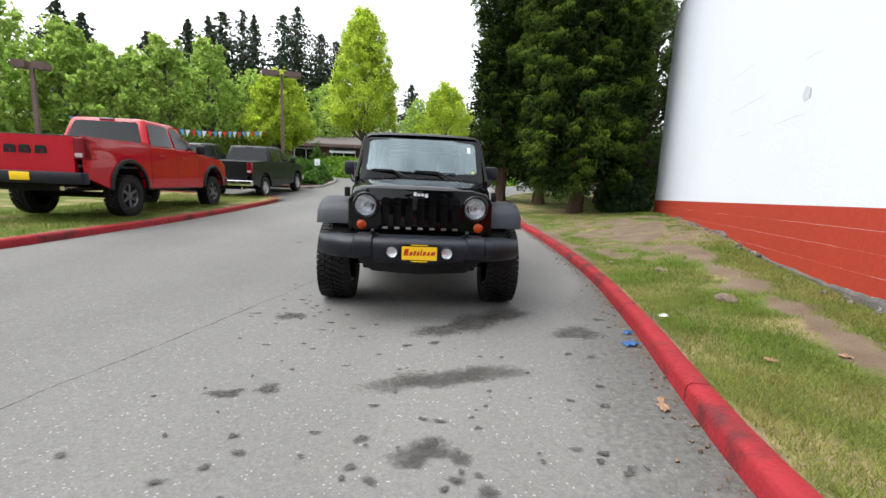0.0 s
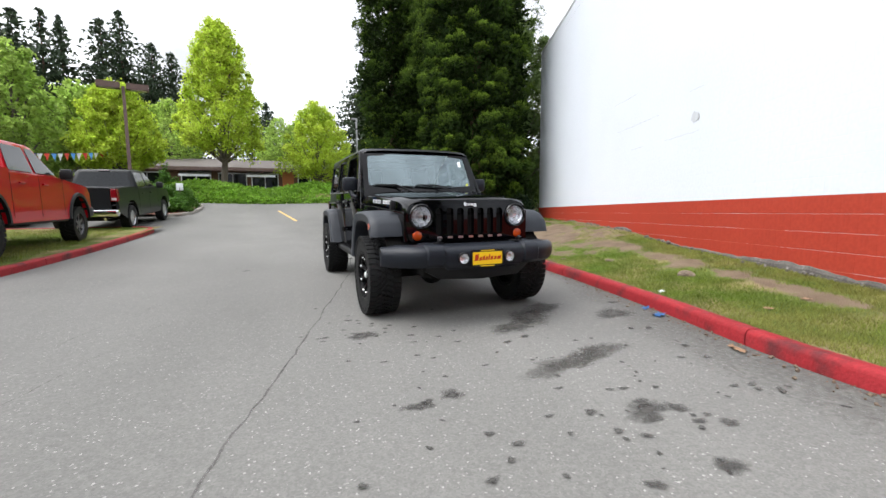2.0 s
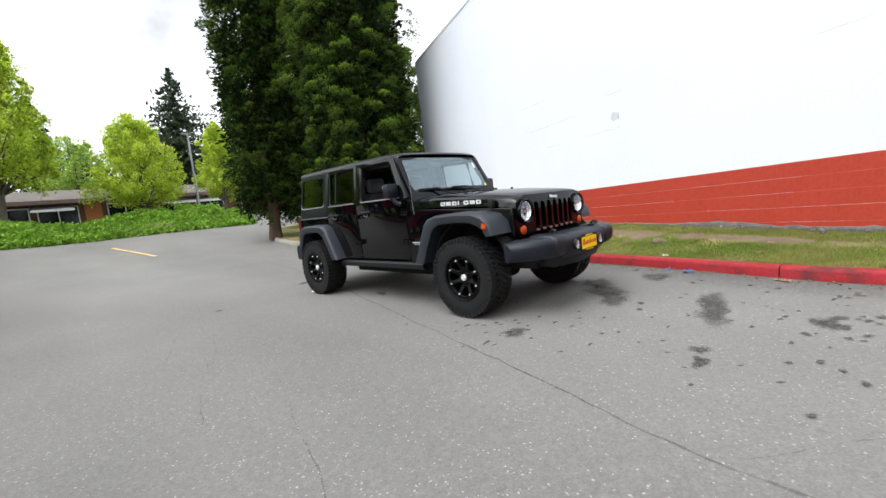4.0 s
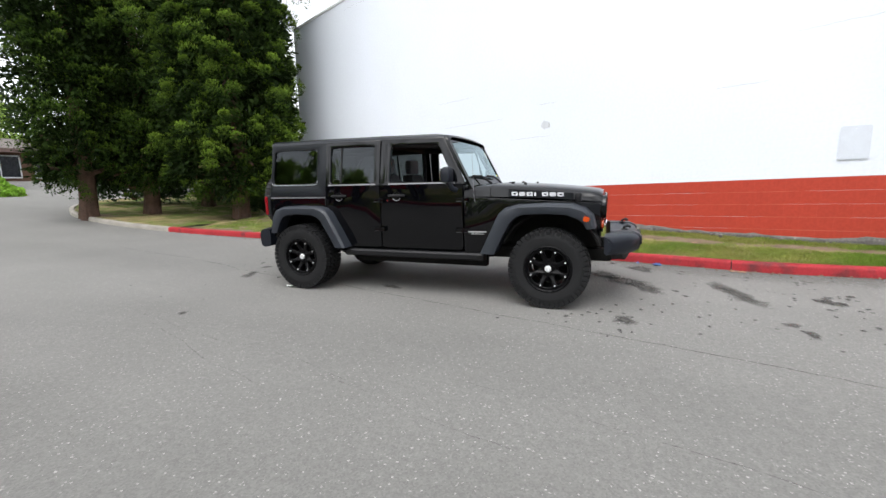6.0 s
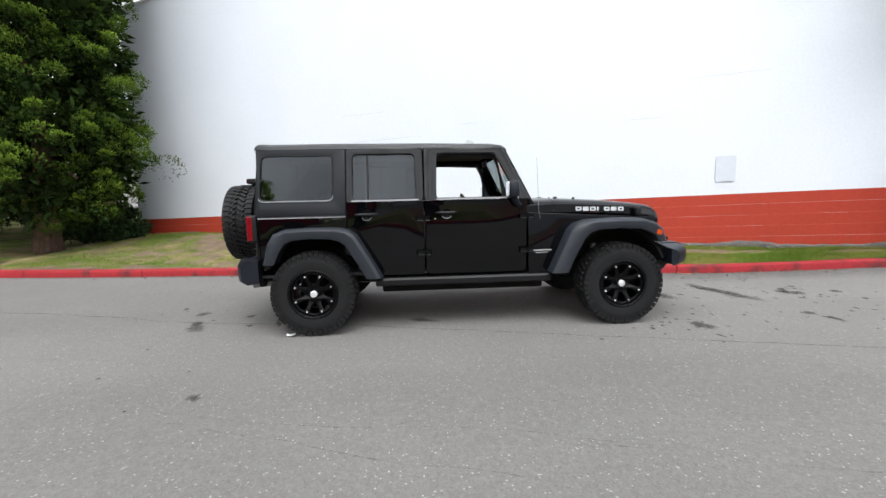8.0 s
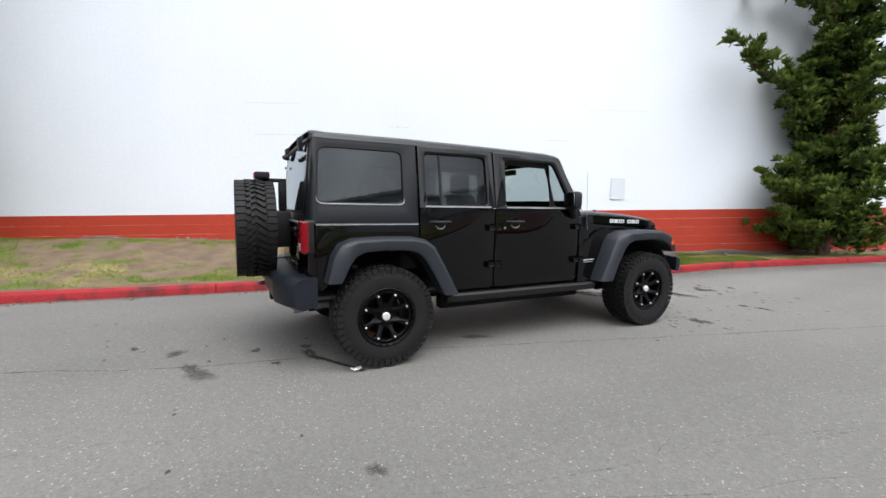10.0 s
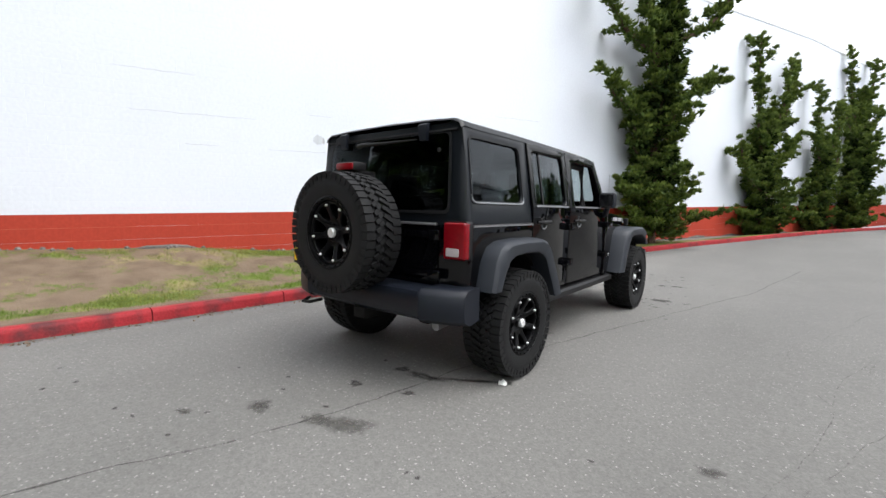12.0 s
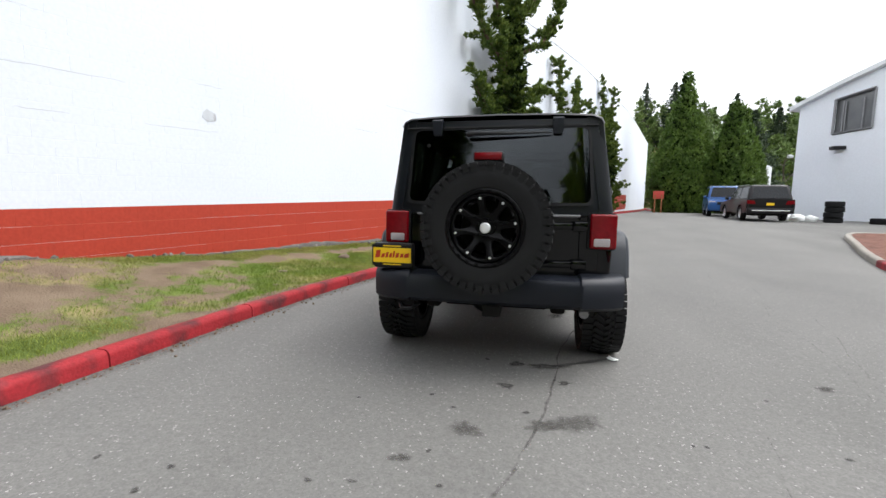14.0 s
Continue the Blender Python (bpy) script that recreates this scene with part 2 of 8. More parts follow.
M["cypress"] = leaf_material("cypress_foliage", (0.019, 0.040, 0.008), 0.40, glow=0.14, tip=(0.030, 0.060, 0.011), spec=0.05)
# inner leaves, coloured darker to paint the shade between the sprays
M["inner_shade"] = leaf_material("shaded_inner_foliage", (0.012, 0.023, 0.006), 0.35, glow=0.05, tip=(0.02, 0.035, 0.008), spec=0.03)
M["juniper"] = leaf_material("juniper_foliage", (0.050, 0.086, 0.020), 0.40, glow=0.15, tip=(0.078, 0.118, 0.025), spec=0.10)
M["maple"] = leaf_material("young_maple_leaves", (0.44, 0.58, 0.055), 0.28, glow=0.5, tip=(0.52, 0.63, 0.08))
M["broadleaf"] = leaf_material("broad_leaves", (0.31, 0.46, 0.09), 0.35, glow=0.5, tip=(0.40, 0.54, 0.12))
M["hill_leaf"] = leaf_material("hillside_leaves", (0.105, 0.165, 0.048), 0.35, glow=0.3, tip=(0.15, 0.21, 0.06))
M["conifer"] = leaf_material("fir_needles", (0.030, 0.052, 0.026), 0.35, glow=0.1, tip=(0.045, 0.065, 0.030))
M["arbor"] = leaf_material("arborvitae_foliage", (0.070, 0.125, 0.022), 0.35, glow=0.15, tip=(0.110, 0.175, 0.030))
M["ivy"] = leaf_material("ivy_leaves", (0.15, 0.30, 0.025), 0.40, glow=0.3, tip=(0.20, 0.36, 0.04))
M["shrub"] = leaf_material("shrub_leaves", (0.07, 0.16, 0.02), 0.40, glow=0.25)
M["bush"] = leaf_material("dark_bush_leaves", (0.018, 0.045, 0.012), 0.40, glow=0.12)
M["blade"] = leaf_material("grass_blades", (0.125, 0.205, 0.024), 0.40, glow=0.35, tip=(0.235, 0.235, 0.066), spec=0.15)
M["roof_shingle"] = material("brown_shingle", (0.11, 0.095, 0.085), 0.9, vary=0.25, scale=0.8, fine=12, bump=0.4)
M["shop_wall"] = material("brown_stained_timber", (0.14, 0.075, 0.045), 0.8, vary=0.2, scale=1.5, fine=14)
M["white_metal"] = material("white_painted_metal", (0.72, 0.74, 0.76), 0.5, vary=0.06, scale=0.4)
M["pale_siding"] = material("pale_blue_grey_siding", (0.83, 0.865, 0.92), 0.6, vary=0.04, scale=0.4, fine=12)
M["weathered"] = material("weathered_brown_timber", (0.13, 0.085, 0.075), 0.8, vary=0.25, scale=3)
M["sign_red"] = material("red_sign_face", (0.5, 0.06, 0.04), 0.5, vary=0.08)
M["wood_post"] = material("orange_timber_post", (0.30, 0.12, 0.05), 0.8, vary=0.25, scale=5)
M["mulch"] = material("red_brown_mulch", (0.14, 0.06, 0.04), 0.95, vary=0.4, scale=3, fine=40, bump=0.8, bump_dist=0.03)
M["cloth_red"] = material("red_pennant", (0.6, 0.06, 0.03), 0.7, vary=0.06)
M["cloth_white"] = material("white_pennant", (0.8, 0.8, 0.8), 0.7, vary=0.06)
M["cloth_blue"] = material("blue_pennant", (0.10, 0.30, 0.60), 0.7, vary=0.06)
M["litter_blue"] = material("blue_wrapper", (0.025, 0.10, 0.26), 0.35, vary=0.3, scale=30)
M["dead_leaf"] = material("dead_leaf", (0.28, 0.17, 0.10), 0.8, vary=0.3, scale=30)
M["crumb"] = material("crumbled_leaves", (0.15, 0.082, 0.050), 0.9, vary=0.3, scale=30, island=0.5, spec=0.2)
M["rock"] = material("weathered_stump", (0.15, 0.112, 0.08), 0.95, vary=0.4, scale=6, fine=40, bump=0.8, bump_dist=0.02)
M["skyline"] = material("hydrant_yellow", (0.7, 0.45, 0.03), 0.5, vary=0.1)


def asphalt_material():
    """Worn grey asphalt: pale and dark stone chips, broad tyre wear, mottled patches."""
    m = material("worn_asphalt", (0.150, 0.147, 0.138), 0.86, vary=0.12, scale=0.6, fine=28, bump=0.22, bump_dist=0.006, spec=0.35)
    n, l = m.node_tree.nodes, m.node_tree.links
    b = n["Principled BSDF"]
    source = b.inputs["Base Color"].links[0].from_socket
    place = n.new("ShaderNodeTexCoord")
    chips = n.new("ShaderNodeTexVoronoi")
    chips.inputs["Scale"].default_value = 115
    l.new(place.outputs["Object"], chips.inputs["Vector"])
    hue = n.new("ShaderNodeSeparateColor")
    l.new(chips.outputs["Color"], hue.inputs[0])
    span = n.new("ShaderNodeMapRange")
    span.inputs["From Min"].default_value, span.inputs["From Max"].default_value = 0.0, 1.0
    span.inputs["To Min"].default_value, span.inputs["To Max"].default_value = 0.86, 1.13
    l.new(hue.outputs[0], span.inputs["Value"])
    bright = n.new("ShaderNodeMapRange")
    bright.inputs["From Min"].default_value, bright.inputs["From Max"].default_value = 0.978, 0.992
    bright.inputs["To Min"].default_value, bright.inputs["To Max"].default_value = 0.0, 1.0
    l.new(hue.outputs[1], bright.inputs["Value"])
    plus = n.new("ShaderNodeMath")
    plus.operation = "ADD"
    l.new(span.outputs[0], plus.inputs[0])
    l.new(bright.outputs[0], plus.inputs[1])
    wear = n.new("ShaderNodeTexNoise")
    wear.inputs["Scale"].default_value, wear.inputs["Detail"].default_value = 0.16, 3
    stretch = n.new("ShaderNodeMapping")
    stretch.inputs["Scale"].default_value = (2.2, 0.5, 1)
    stretch.inputs["Rotation"].default_value = (0, 0, radians(18))
    l.new(place.outputs["Object"], stretch.inputs["Vector"])
    l.new(stretch.outputs[0], wear.inputs["Vector"])
    wr = n.new("ShaderNodeMapRange")
    wr.inputs["From Min"].default_value, wr.inputs["From Max"].default_value = 0.3, 0.7
    wr.inputs["To Min"].default_value, wr.inputs["To Max"].default_value = 0.80, 1.15
    l.new(wear.outputs["Fac"], wr.inputs["Value"])
    times = n.new("ShaderNodeMath")
    times.operation = "MULTIPLY"
    l.new(plus.outputs[0], times.inputs[0])
    l.new(wr.outputs[0], times.inputs[1])
    grey3 = n.new("ShaderNodeCombineColor")
    for i in range(3):
        l.new(times.outputs[0], grey3.inputs[i])
    mix = n.new("ShaderNodeMix")
    mix.data_type, mix.blend_type = "RGBA", "MULTIPLY"
    mix.inputs[0].default_value = 1.0
    l.new(source, mix.inputs[6])
    l.new(grey3.outputs[0], mix.inputs[7])
    l.new(mix.outputs[2], b.inputs["Base Color"])
    return m


def lawn_material():
    """Thin lawn: green and straw-coloured grass with bare, trodden earth."""
    m = material("thin_lawn", (0.10, 0.135, 0.028), 0.95, vary=0.4, scale=2.5, fine=60, bump=0.9, bump_dist=0.02,
                 second=(0.235, 0.19, 0.095), second_scale=1.3, second_range=(0.45, 0.60), spec=0.15)
    n, l = m.node_tree.nodes, m.node_tree.links
    b = n["Principled BSDF"]
    source = b.inputs["Base Color"].links[0].from_socket
    place = n.new("ShaderNodeTexCoord")
    soil, grain, add = n.new("ShaderNodeAttribute"), n.new("ShaderNodeTexNoise"), n.new("ShaderNodeMath")
    soil.attribute_name = "soil"
    grain.inputs["Scale"].default_value, grain.inputs["Detail"].default_value = 9, 8
    l.new(place.outputs["Object"], grain.inputs["Vector"])
    l.new(soil.outputs["Fac"], add.inputs[0])
    l.new(grain.outputs["Fac"], add.inputs[1])
    edge = n.new("ShaderNodeMapRange")
    edge.inputs["From Min"].default_value, edge.inputs["From Max"].default_value = 0.86, 1.12
    l.new(add.outputs[0], edge.inputs["Value"])
    mix = n.new("ShaderNodeMix")
    mix.data_type = "RGBA"
    earth, earth_noise = n.new("ShaderNodeMix"), n.new("ShaderNodeTexNoise")
    earth.data_type = "RGBA"
    earth_noise.inputs["Scale"].default_value, earth_noise.inputs["Detail"].default_value = 3.0, 8
    l.new(place.outputs["Object"], earth_noise.inputs["Vector"])
    earth.inputs[6].default_value, earth.inputs[7].default_value = (0.075, 0.050, 0.032, 1), (0.25, 0.19, 0.135, 1)
    l.new(earth_noise.outputs["Fac"], earth.inputs[0])
    l.new(earth.outputs[2], mix.inputs[7])
    l.new(edge.outputs[0], mix.inputs[0])
    l.new(source, mix.inputs[6])
    l.new(mix.outputs[2], b.inputs["Base Color"])
    return m


for key, soft in (("stain", 0.92), ("stain_dry", 1.1), ("seam", 0.9), ("wet_crack", 0.45), ("grime", 1.3)):
    soaked(M[key], soft)
# tip colours: new growth, with light painted on the tops of the clumps
lit_young_tips(M["cypress"], (0.225, 0.345, 0.040))
lit_young_tips(M["juniper"], (0.20, 0.255, 0.052))
M["mortar"] = material("pale_joint_paint", (0.50, 0.13, 0.085), 0.8, vary=0.15)
M["asphalt"], M["lawn"] = asphalt_material(), lawn_material()


# ---- mesh tools ----
def finish(name, bm, mat, smooth=False):
    bmesh.ops.recalc_face_normals(bm, faces=bm.faces)
    me = bpy.data.meshes.new(name)
    plain = bm.faces.layers.int.get("plain")
    curved = [not f[plain] for f in bm.faces] if plain else [True] * len(bm.faces)
    bm.to_mesh(me)
    bm.free()
    if mat:
        me.materials.append(mat)
    if smooth:
        me.polygons.foreach_set("use_smooth", curved)
        me.set_sharp_from_angle(angle=radians(38))
    return me


def part(name, bm, mat, parent=None, label="", smooth=True):
    """One mesh object, under a thing or a part where a parent is given."""
    ob = new(name, finish(name, bm, mat, smooth))
    if parent:
        ob.parent = parent
    if label:
        ob["label"] = label
    return ob


def thing(name, label, category, at=(0, 0, 0), turn=0.0, group="", kind=""):
    ob = new(name)
    ob.empty_display_size = 0.2
    ob.matrix_world = pose(*at, 0, 0, turn)
    return tagged(ob, label, category, group, kind)


def raw(name, verts, faces, mat, parent=None, label="", smooth=False):
    me = bpy.data.meshes.new(name)
    me.from_pydata([tuple(v) for v in verts], [], [tuple(q) for q in faces])
    me.materials.append(mat)
    if smooth:
        me.polygons.foreach_set("use_smooth", [True] * len(me.polygons))
    ob = new(name, me)
    if parent:
        ob.parent = parent
    if label:
        ob["label"] = label
    return ob


def box(bm, x0, x1, y0, y1, z0, z1, bevel=0.0, turn=None, seg=2):
    made = bmesh.ops.create_cube(bm, size=1)["verts"]
    for v in made:
        v.co = Vector(((x0 + x1) / 2 + v.co.x * (x1 - x0), (y0 + y1) / 2 + v.co.y * (y1 - y0), (z0 + z1) / 2 + v.co.z * (z1 - z0)))
    if bevel:
        edges = list({e for v in made for e in v.link_edges})
        out = bmesh.ops.bevel(bm, geom=edges, offset=bevel, segments=seg, affect="EDGES", profile=0.5)
        made = list({v for f_ in out["faces"] for v in f_.verts} | {v for v in made if v.is_valid})
    if turn is not None:
        bmesh.ops.transform(bm, matrix=turn, verts=[v for v in made if v.is_valid])
    return bm


def boxes(*specs, bevel=0.0):
    bm = bmesh.new()
    for s in specs:
        box(bm, *s[:6], bevel=s[6] if len(s) > 6 else bevel)
    return bm


def rounded(points, radius, n=4):
    """A closed outline with every corner rounded; radius may be one number or one for each corner."""
    out, k = [], len(points)
    for i in range(k):
        a, b, c = (Vector(points[(i + d) % k]) for d in (-1, 0, 1))
        r = radius[i] if isinstance(radius, (list, tuple)) else radius
        u, v = a - b, c - b
        r = min(r, u.length * 0.45, v.length * 0.45)
        if r < 1e-5:
            out.append(tuple(b))
            continue
        p, q = b + u.normalized() * r, b + v.normalized() * r
        for j in range(n + 1):
            s = j / n
            out.append(tuple((1 - s) ** 2 * p + 2 * s * (1 - s) * b + s * s * q))
    return out


def ring(radius, n=24, cx=0.0, cy=0.0):
    return [(cx + radius * math.cos(2 * math.pi * i / n), cy + radius * math.sin(2 * math.pi * i / n)) for i in range(n)]


def inset(loop, e, hole=False, hold=None):
    """A closed outline moved inwards by e (a hole's outline outwards); hold(u, v) keeps a point where it is."""
    k = len(loop)
    area = sum(loop[i][0] * loop[(i + 1) % k][1] - loop[(i + 1) % k][0] * loop[i][1] for i in range(k))
    sign = (1 if area > 0 else -1) * (-1 if hole else 1)
    out = []
    for i in range(k):
        a, b, c = (Vector(loop[(i + d) % k]) for d in (-1, 0, 1))
        if hold and hold(*b):
            out.append(tuple(b))
            continue
        d1, d2 = (b - a).normalized(), (c - b).normalized()
        n1, n2 = Vector((-d1.y, d1.x)), Vector((-d2.y, d2.x))
        n = (n1 + n2).normalized() if (n1 + n2).length > 1e-6 else n1
        out.append(tuple(b + n * sign * e / max(0.4, n.dot(n1))))
    return out


def slab(outline, holes, where, depth, bm=None, soft=0.0, hold=None, flat=True):
    """A flat piece from an outline with holes, laid by where(u, v) and given thickness by the vector depth.
    soft: radius to which the arris of its first face is rounded."""
    bm = bm or bmesh.new()
    edges = []
    if not soft:
        for loop in (outline, *holes):
            vs = [bm.verts.new(where(*p)) for p in loop]
            edges += [bm.edges.new((vs[i], vs[(i + 1) % len(vs)])) for i in range(len(vs))]
        made = bmesh.ops.triangle_fill(bm, use_beauty=True, use_dissolve=False, edges=edges)["geom"]
        faces = [g for g in made if isinstance(g, bmesh.types.BMFace)]
        ext = bmesh.ops.extrude_face_region(bm, geom=faces)["geom"]
        bmesh.ops.translate(bm, vec=Vector(depth), verts=[g for g in ext if isinstance(g, bmesh.types.BMVert)])
        return bm
    plain = bm.faces.layers.int.get("plain") or bm.faces.layers.int.new("plain")
    deep = Vector(depth)
    back = []
    for h, loop in enumerate((outline, *holes)):
        rows = []
        for angle in (0, 30, 60, 90):
            w, d = soft * (1 - math.sin(radians(angle))), soft * (1 - math.cos(radians(angle)))
            rows.append([bm.verts.new(Vector(where(*p)) + deep.normalized() * d) for p in inset(loop, w, h > 0, hold)])
        rows.append([bm.verts.new(Vector(where(*p)) + deep) for p in loop])
        n = len(loop)
        for ra, rb in zip(rows, rows[1:]):
            for i in range(n):
                bm.faces.new((ra[i], ra[(i + 1) % n], rb[(i + 1) % n], rb[i]))
        edges += [bm.edges.get((rows[0][i], rows[0][(i + 1) % n])) for i in range(n)]
        back += [bm.edges.get((rows[-1][i], rows[-1][(i + 1) % n])) for i in range(n)]
    for loop_edges in (edges, back):
        for g in bmesh.ops.triangle_fill(bm, use_beauty=True, use_dissolve=False, edges=loop_edges)["geom"]:
            if isinstance(g, bmesh.types.BMFace):
                g[plain] = 1 if flat else 0
    return bm


def loft(sections, closed=True, caps=True, bm=None):
    """Skin through sections of equal length; closed: each section is a loop."""
    bm = bm or bmesh.new()
    rows = [[bm.verts.new(p) for p in s] for s in sections]
    n = len(rows[0])
    for a, b in zip(rows, rows[1:]):
        for i in range(n if closed else n - 1):
            j = (i + 1) % n
            bm.faces.new((a[i], a[j], b[j], b[i]))
    if caps and closed:
        bm.faces.new(rows[0])
        bm.faces.new(rows[-1][::-1])
    return bm


def lathe(profile, n=32, axis="x", at=(0, 0, 0), bm=None):
    """Turn a closed profile of (along, radius) round an axis."""
    bm = bm or bmesh.new()
    rows = []
    for i in range(n):
        a = 2 * math.pi * i / n
        c, s = math.cos(a), math.sin(a)
        row = []
        for u, r in profile:
            p = {"x": (u, r * c, r * s), "y": (r * c, u, r * s), "z": (r * c, r * s, u)}[axis]
            row.append(bm.verts.new(Vector(p) + Vector(at)))
        rows.append(row)
    k = len(profile)
    for i in range(n):
        a, b = rows[i], rows[(i + 1) % n]
        for j in range(k - 1):
            if profile[j][1] < 1e-6 and profile[j + 1][1] < 1e-6:
                continue
            bm.faces.new((a[j], a[j + 1], b[j + 1], b[j]))
    bmesh.ops.remove_doubles(bm, verts=bm.verts, dist=1e-6)
    return bm


def tube(points, radii, n=8, bm=None, caps=True):
    """A round limb along points, with a radius for each (or one for all)."""
    bm = bm or bmesh.new()
    pts = [Vector(p) for p in points]
    if not isinstance(radii, (list, tuple)):
        radii = [radii] * len(pts)
    rows = []
    for i, p in enumerate(pts):
        d = (pts[min(i + 1, len(pts) - 1)] - pts[max(i - 1, 0)]).normalized()
        side = d.cross(Vector((0, 0, 1)) if abs(d.z) < 0.95 else Vector((0, 1, 0))).normalized()
        up = side.cross(d)
        rows.append([p + radii[i] * (math.cos(2 * math.pi * j / n) * side + math.sin(2 * math.pi * j / n) * up) for j in range(n)])
    return loft(rows, True, caps, bm)


def bare_soil(x, y, s):
    """How worn the lawn is at a place, s across the strip from kerb to wall: bare behind the kerb and along a trodden way."""
    v = 0.06 + noise.noise((x * 0.8, y * 0.8, 4)) * 0.40 + noise.noise((x * 2.3, y * 2.3, 7)) * 0.50 + noise.noise((x * 6.0, y * 6.0, 2)) * 0.26
    if x < -4:
        return min(1.0, max(0.0, v - 0.25))
    south = 1 - smoothstep(-1.2, 1.2, y)
    north = smoothstep(1.5, 3.5, y)
    v += south * 0.85 * math.exp(-((s - 0.66) / 0.11) ** 2)
    v += (1 - south) * (0.36 + 0.26 * math.exp(-((s - 0.58) / 0.22) ** 2)) - 0.10 * south
    v += north * 0.10 - 0.35 * smoothstep(4.5, 7.0, y)
    v += 0.55 * math.exp(-(s / 0.065) ** 2) + 0.25 * math.exp(-((1 - s) / 0.05) ** 2)
    return min(1.0, max(0.0, v))


def smoothstep(a, b, v):
    t = min(1.0, max(0.0, (v - a) / (b - a)))
    return t * t * (3 - 2 * t)


# ---- the lie of the land ----
def ground_height(x, y):
    z = 0.0
    if y > 2:
        d = min(y, 22.0) - 2
        z += 0.0026 * d * d
        z += 0.07 * (min(y, 36.0) - 22.0) if y > 22 else 0.0
    if y < -4:
        z += 0.30 * smoothstep(-3, -15, y) + 0.006 * (min(-y, 45.0) - 4)
    z += 0.08 * smoothstep(-1.0, -6.0, x)
    return z


def wall_x(y):
    return 4.874 + 0.3839 * y


WALL_TURN = math.degrees(math.atan(0.3839))
KERB_EAST = [(-12.0, -42.0), (-9.6, -34.0), (-7.4, -28.5), (-6.0, -25.0), (-3.9, -19.5), (-1.9, -13.6), (-0.55, -10.4), (0.35, -8.2), (0.98, -6.5), (1.18, -5.4),
             (1.335, -4.4), (1.53, -3.6), (1.80, -2.6), (2.05, -1.55), (2.25, -0.6), (2.44, 0.6), (2.60, 1.9), (2.73, 3.3), (2.82, 4.7),
             (2.88, 6.4), (2.96, 8.9), (3.15, 11.0), (3.55, 13.2), (4.3, 15.4), (5.6, 17.4), (7.6, 18.9), (10.5, 19.8), (15.0, 20.3)]
KERB_WEST = [(-13.0, -7.6), (-11.6, -9.4), (-10.3, -10.1), (-9.4, -9.6), (-8.3, -7.6), (-7.2, -5.5), (-6.35, -3.6), (-5.85, -2.0), (-5.6, -0.6), (-5.4, 2.0), (-5.22, 5.0), (-5.06, 8.0), (-4.98, 9.6), (-5.05, 10.3), (-5.35, 10.7), (-6.2, 10.9), (-8.0, 11.0), (-14.0, 11.2)]


def along(points, step):
    """Points at even steps along a smooth line through the given ones."""
    pts = [Vector((*p, 0)) for p in points]
    dense = []
    for i in range(len(pts) - 1):
        p0, p1, p2, p3 = pts[max(i - 1, 0)], pts[i], pts[i + 1], pts[min(i + 2, len(pts) - 1)]
        for k in range(12):
            t = k / 12
            dense.append(0.5 * ((2 * p1) + (p2 - p0) * t + (2 * p0 - 5 * p1 + 4 * p2 - p3) * t * t + (3 * p1 - p0 - 3 * p2 + p3) * t ** 3))
    dense.append(pts[-1])
    out, left = [dense[0].copy()], step
    for a, b in zip(dense, dense[1:]):
        d = (b - a).length
        pos = 0.0
        while d - pos >= left:
            pos += left
            out.append(a.lerp(b, pos / d))
            left = step
        left -= d - pos
    return [(p.x, p.y) for p in out]


def east_kerb_x(y):
    for (xa, ya), (xb, yb) in zip(KERB_EAST, KERB_EAST[1:]):
        if ya <= y <= yb:
            return xa + (xb - xa) * (y - ya) / (yb - ya)
    return KERB_EAST[0][0] if y < KERB_EAST[0][1] else KERB_EAST[-1][0]


def west_kerb_x(y):
    table = [(-10.3, -10.1), (-9.4, -9.6), (-8.3, -7.6), (-7.2, -5.5), (-6.35, -3.6), (-5.85, -2.0), (-5.6, -0.6)]
    for (xa, ya), (xb, yb) in zip(table, table[1:]):
        if ya <= y <= yb:
            return xa + (xb - xa) * (y - ya) / (yb - ya)
    return table[0][0]


def wall_base(y):
    """Height of the ground at the foot of the long wall."""
    table = [(-60, 0.5), (-45, 0.42), (-24, 0.36), (-16, 0.33), (-9.5, 0.24), (-6, 0.21), (-4, 0.24), (-0.9, 0.31), (1.4, 0.48), (4.6, 0.52), (8.5, 0.46), (12, 0.6), (30, 1.6)]
    for (a, za), (b, zb) in zip(table, table[1:]):
        if a <= y <= b:
            return za + (zb - za) * (y - a) / (b - a)
    return table[-1][1]

# ---- ground, kerbs, lawns, the long wall ----
def sheet(name, xs, ys, height, mat, label, category, kind="structure"):
    verts = [(x, y, height(x, y)) for y in ys for x in xs]
    w = len(xs)
    faces = [(j * w + i, j * w + i + 1, (j + 1) * w + i + 1, (j + 1) * w + i) for j in range(len(ys) - 1) for i in range(w - 1)]
    return tagged(raw(name, verts, faces, mat, smooth=True), label, category, kind=kind)


far = [-900, -400, -200, -120, -80, -60]
sheet("ground", far + [v * 0.5 for v in range(-90, 51)] + [40, 60, 80, 120, 200, 400, 900],
      far + [v * 0.5 for v in range(-100, 81)] + [60, 80, 120, 200, 400, 900], ground_height, M["asphalt"],
      "worn grey asphalt drive with stains and hairline cracks", "asphalt")


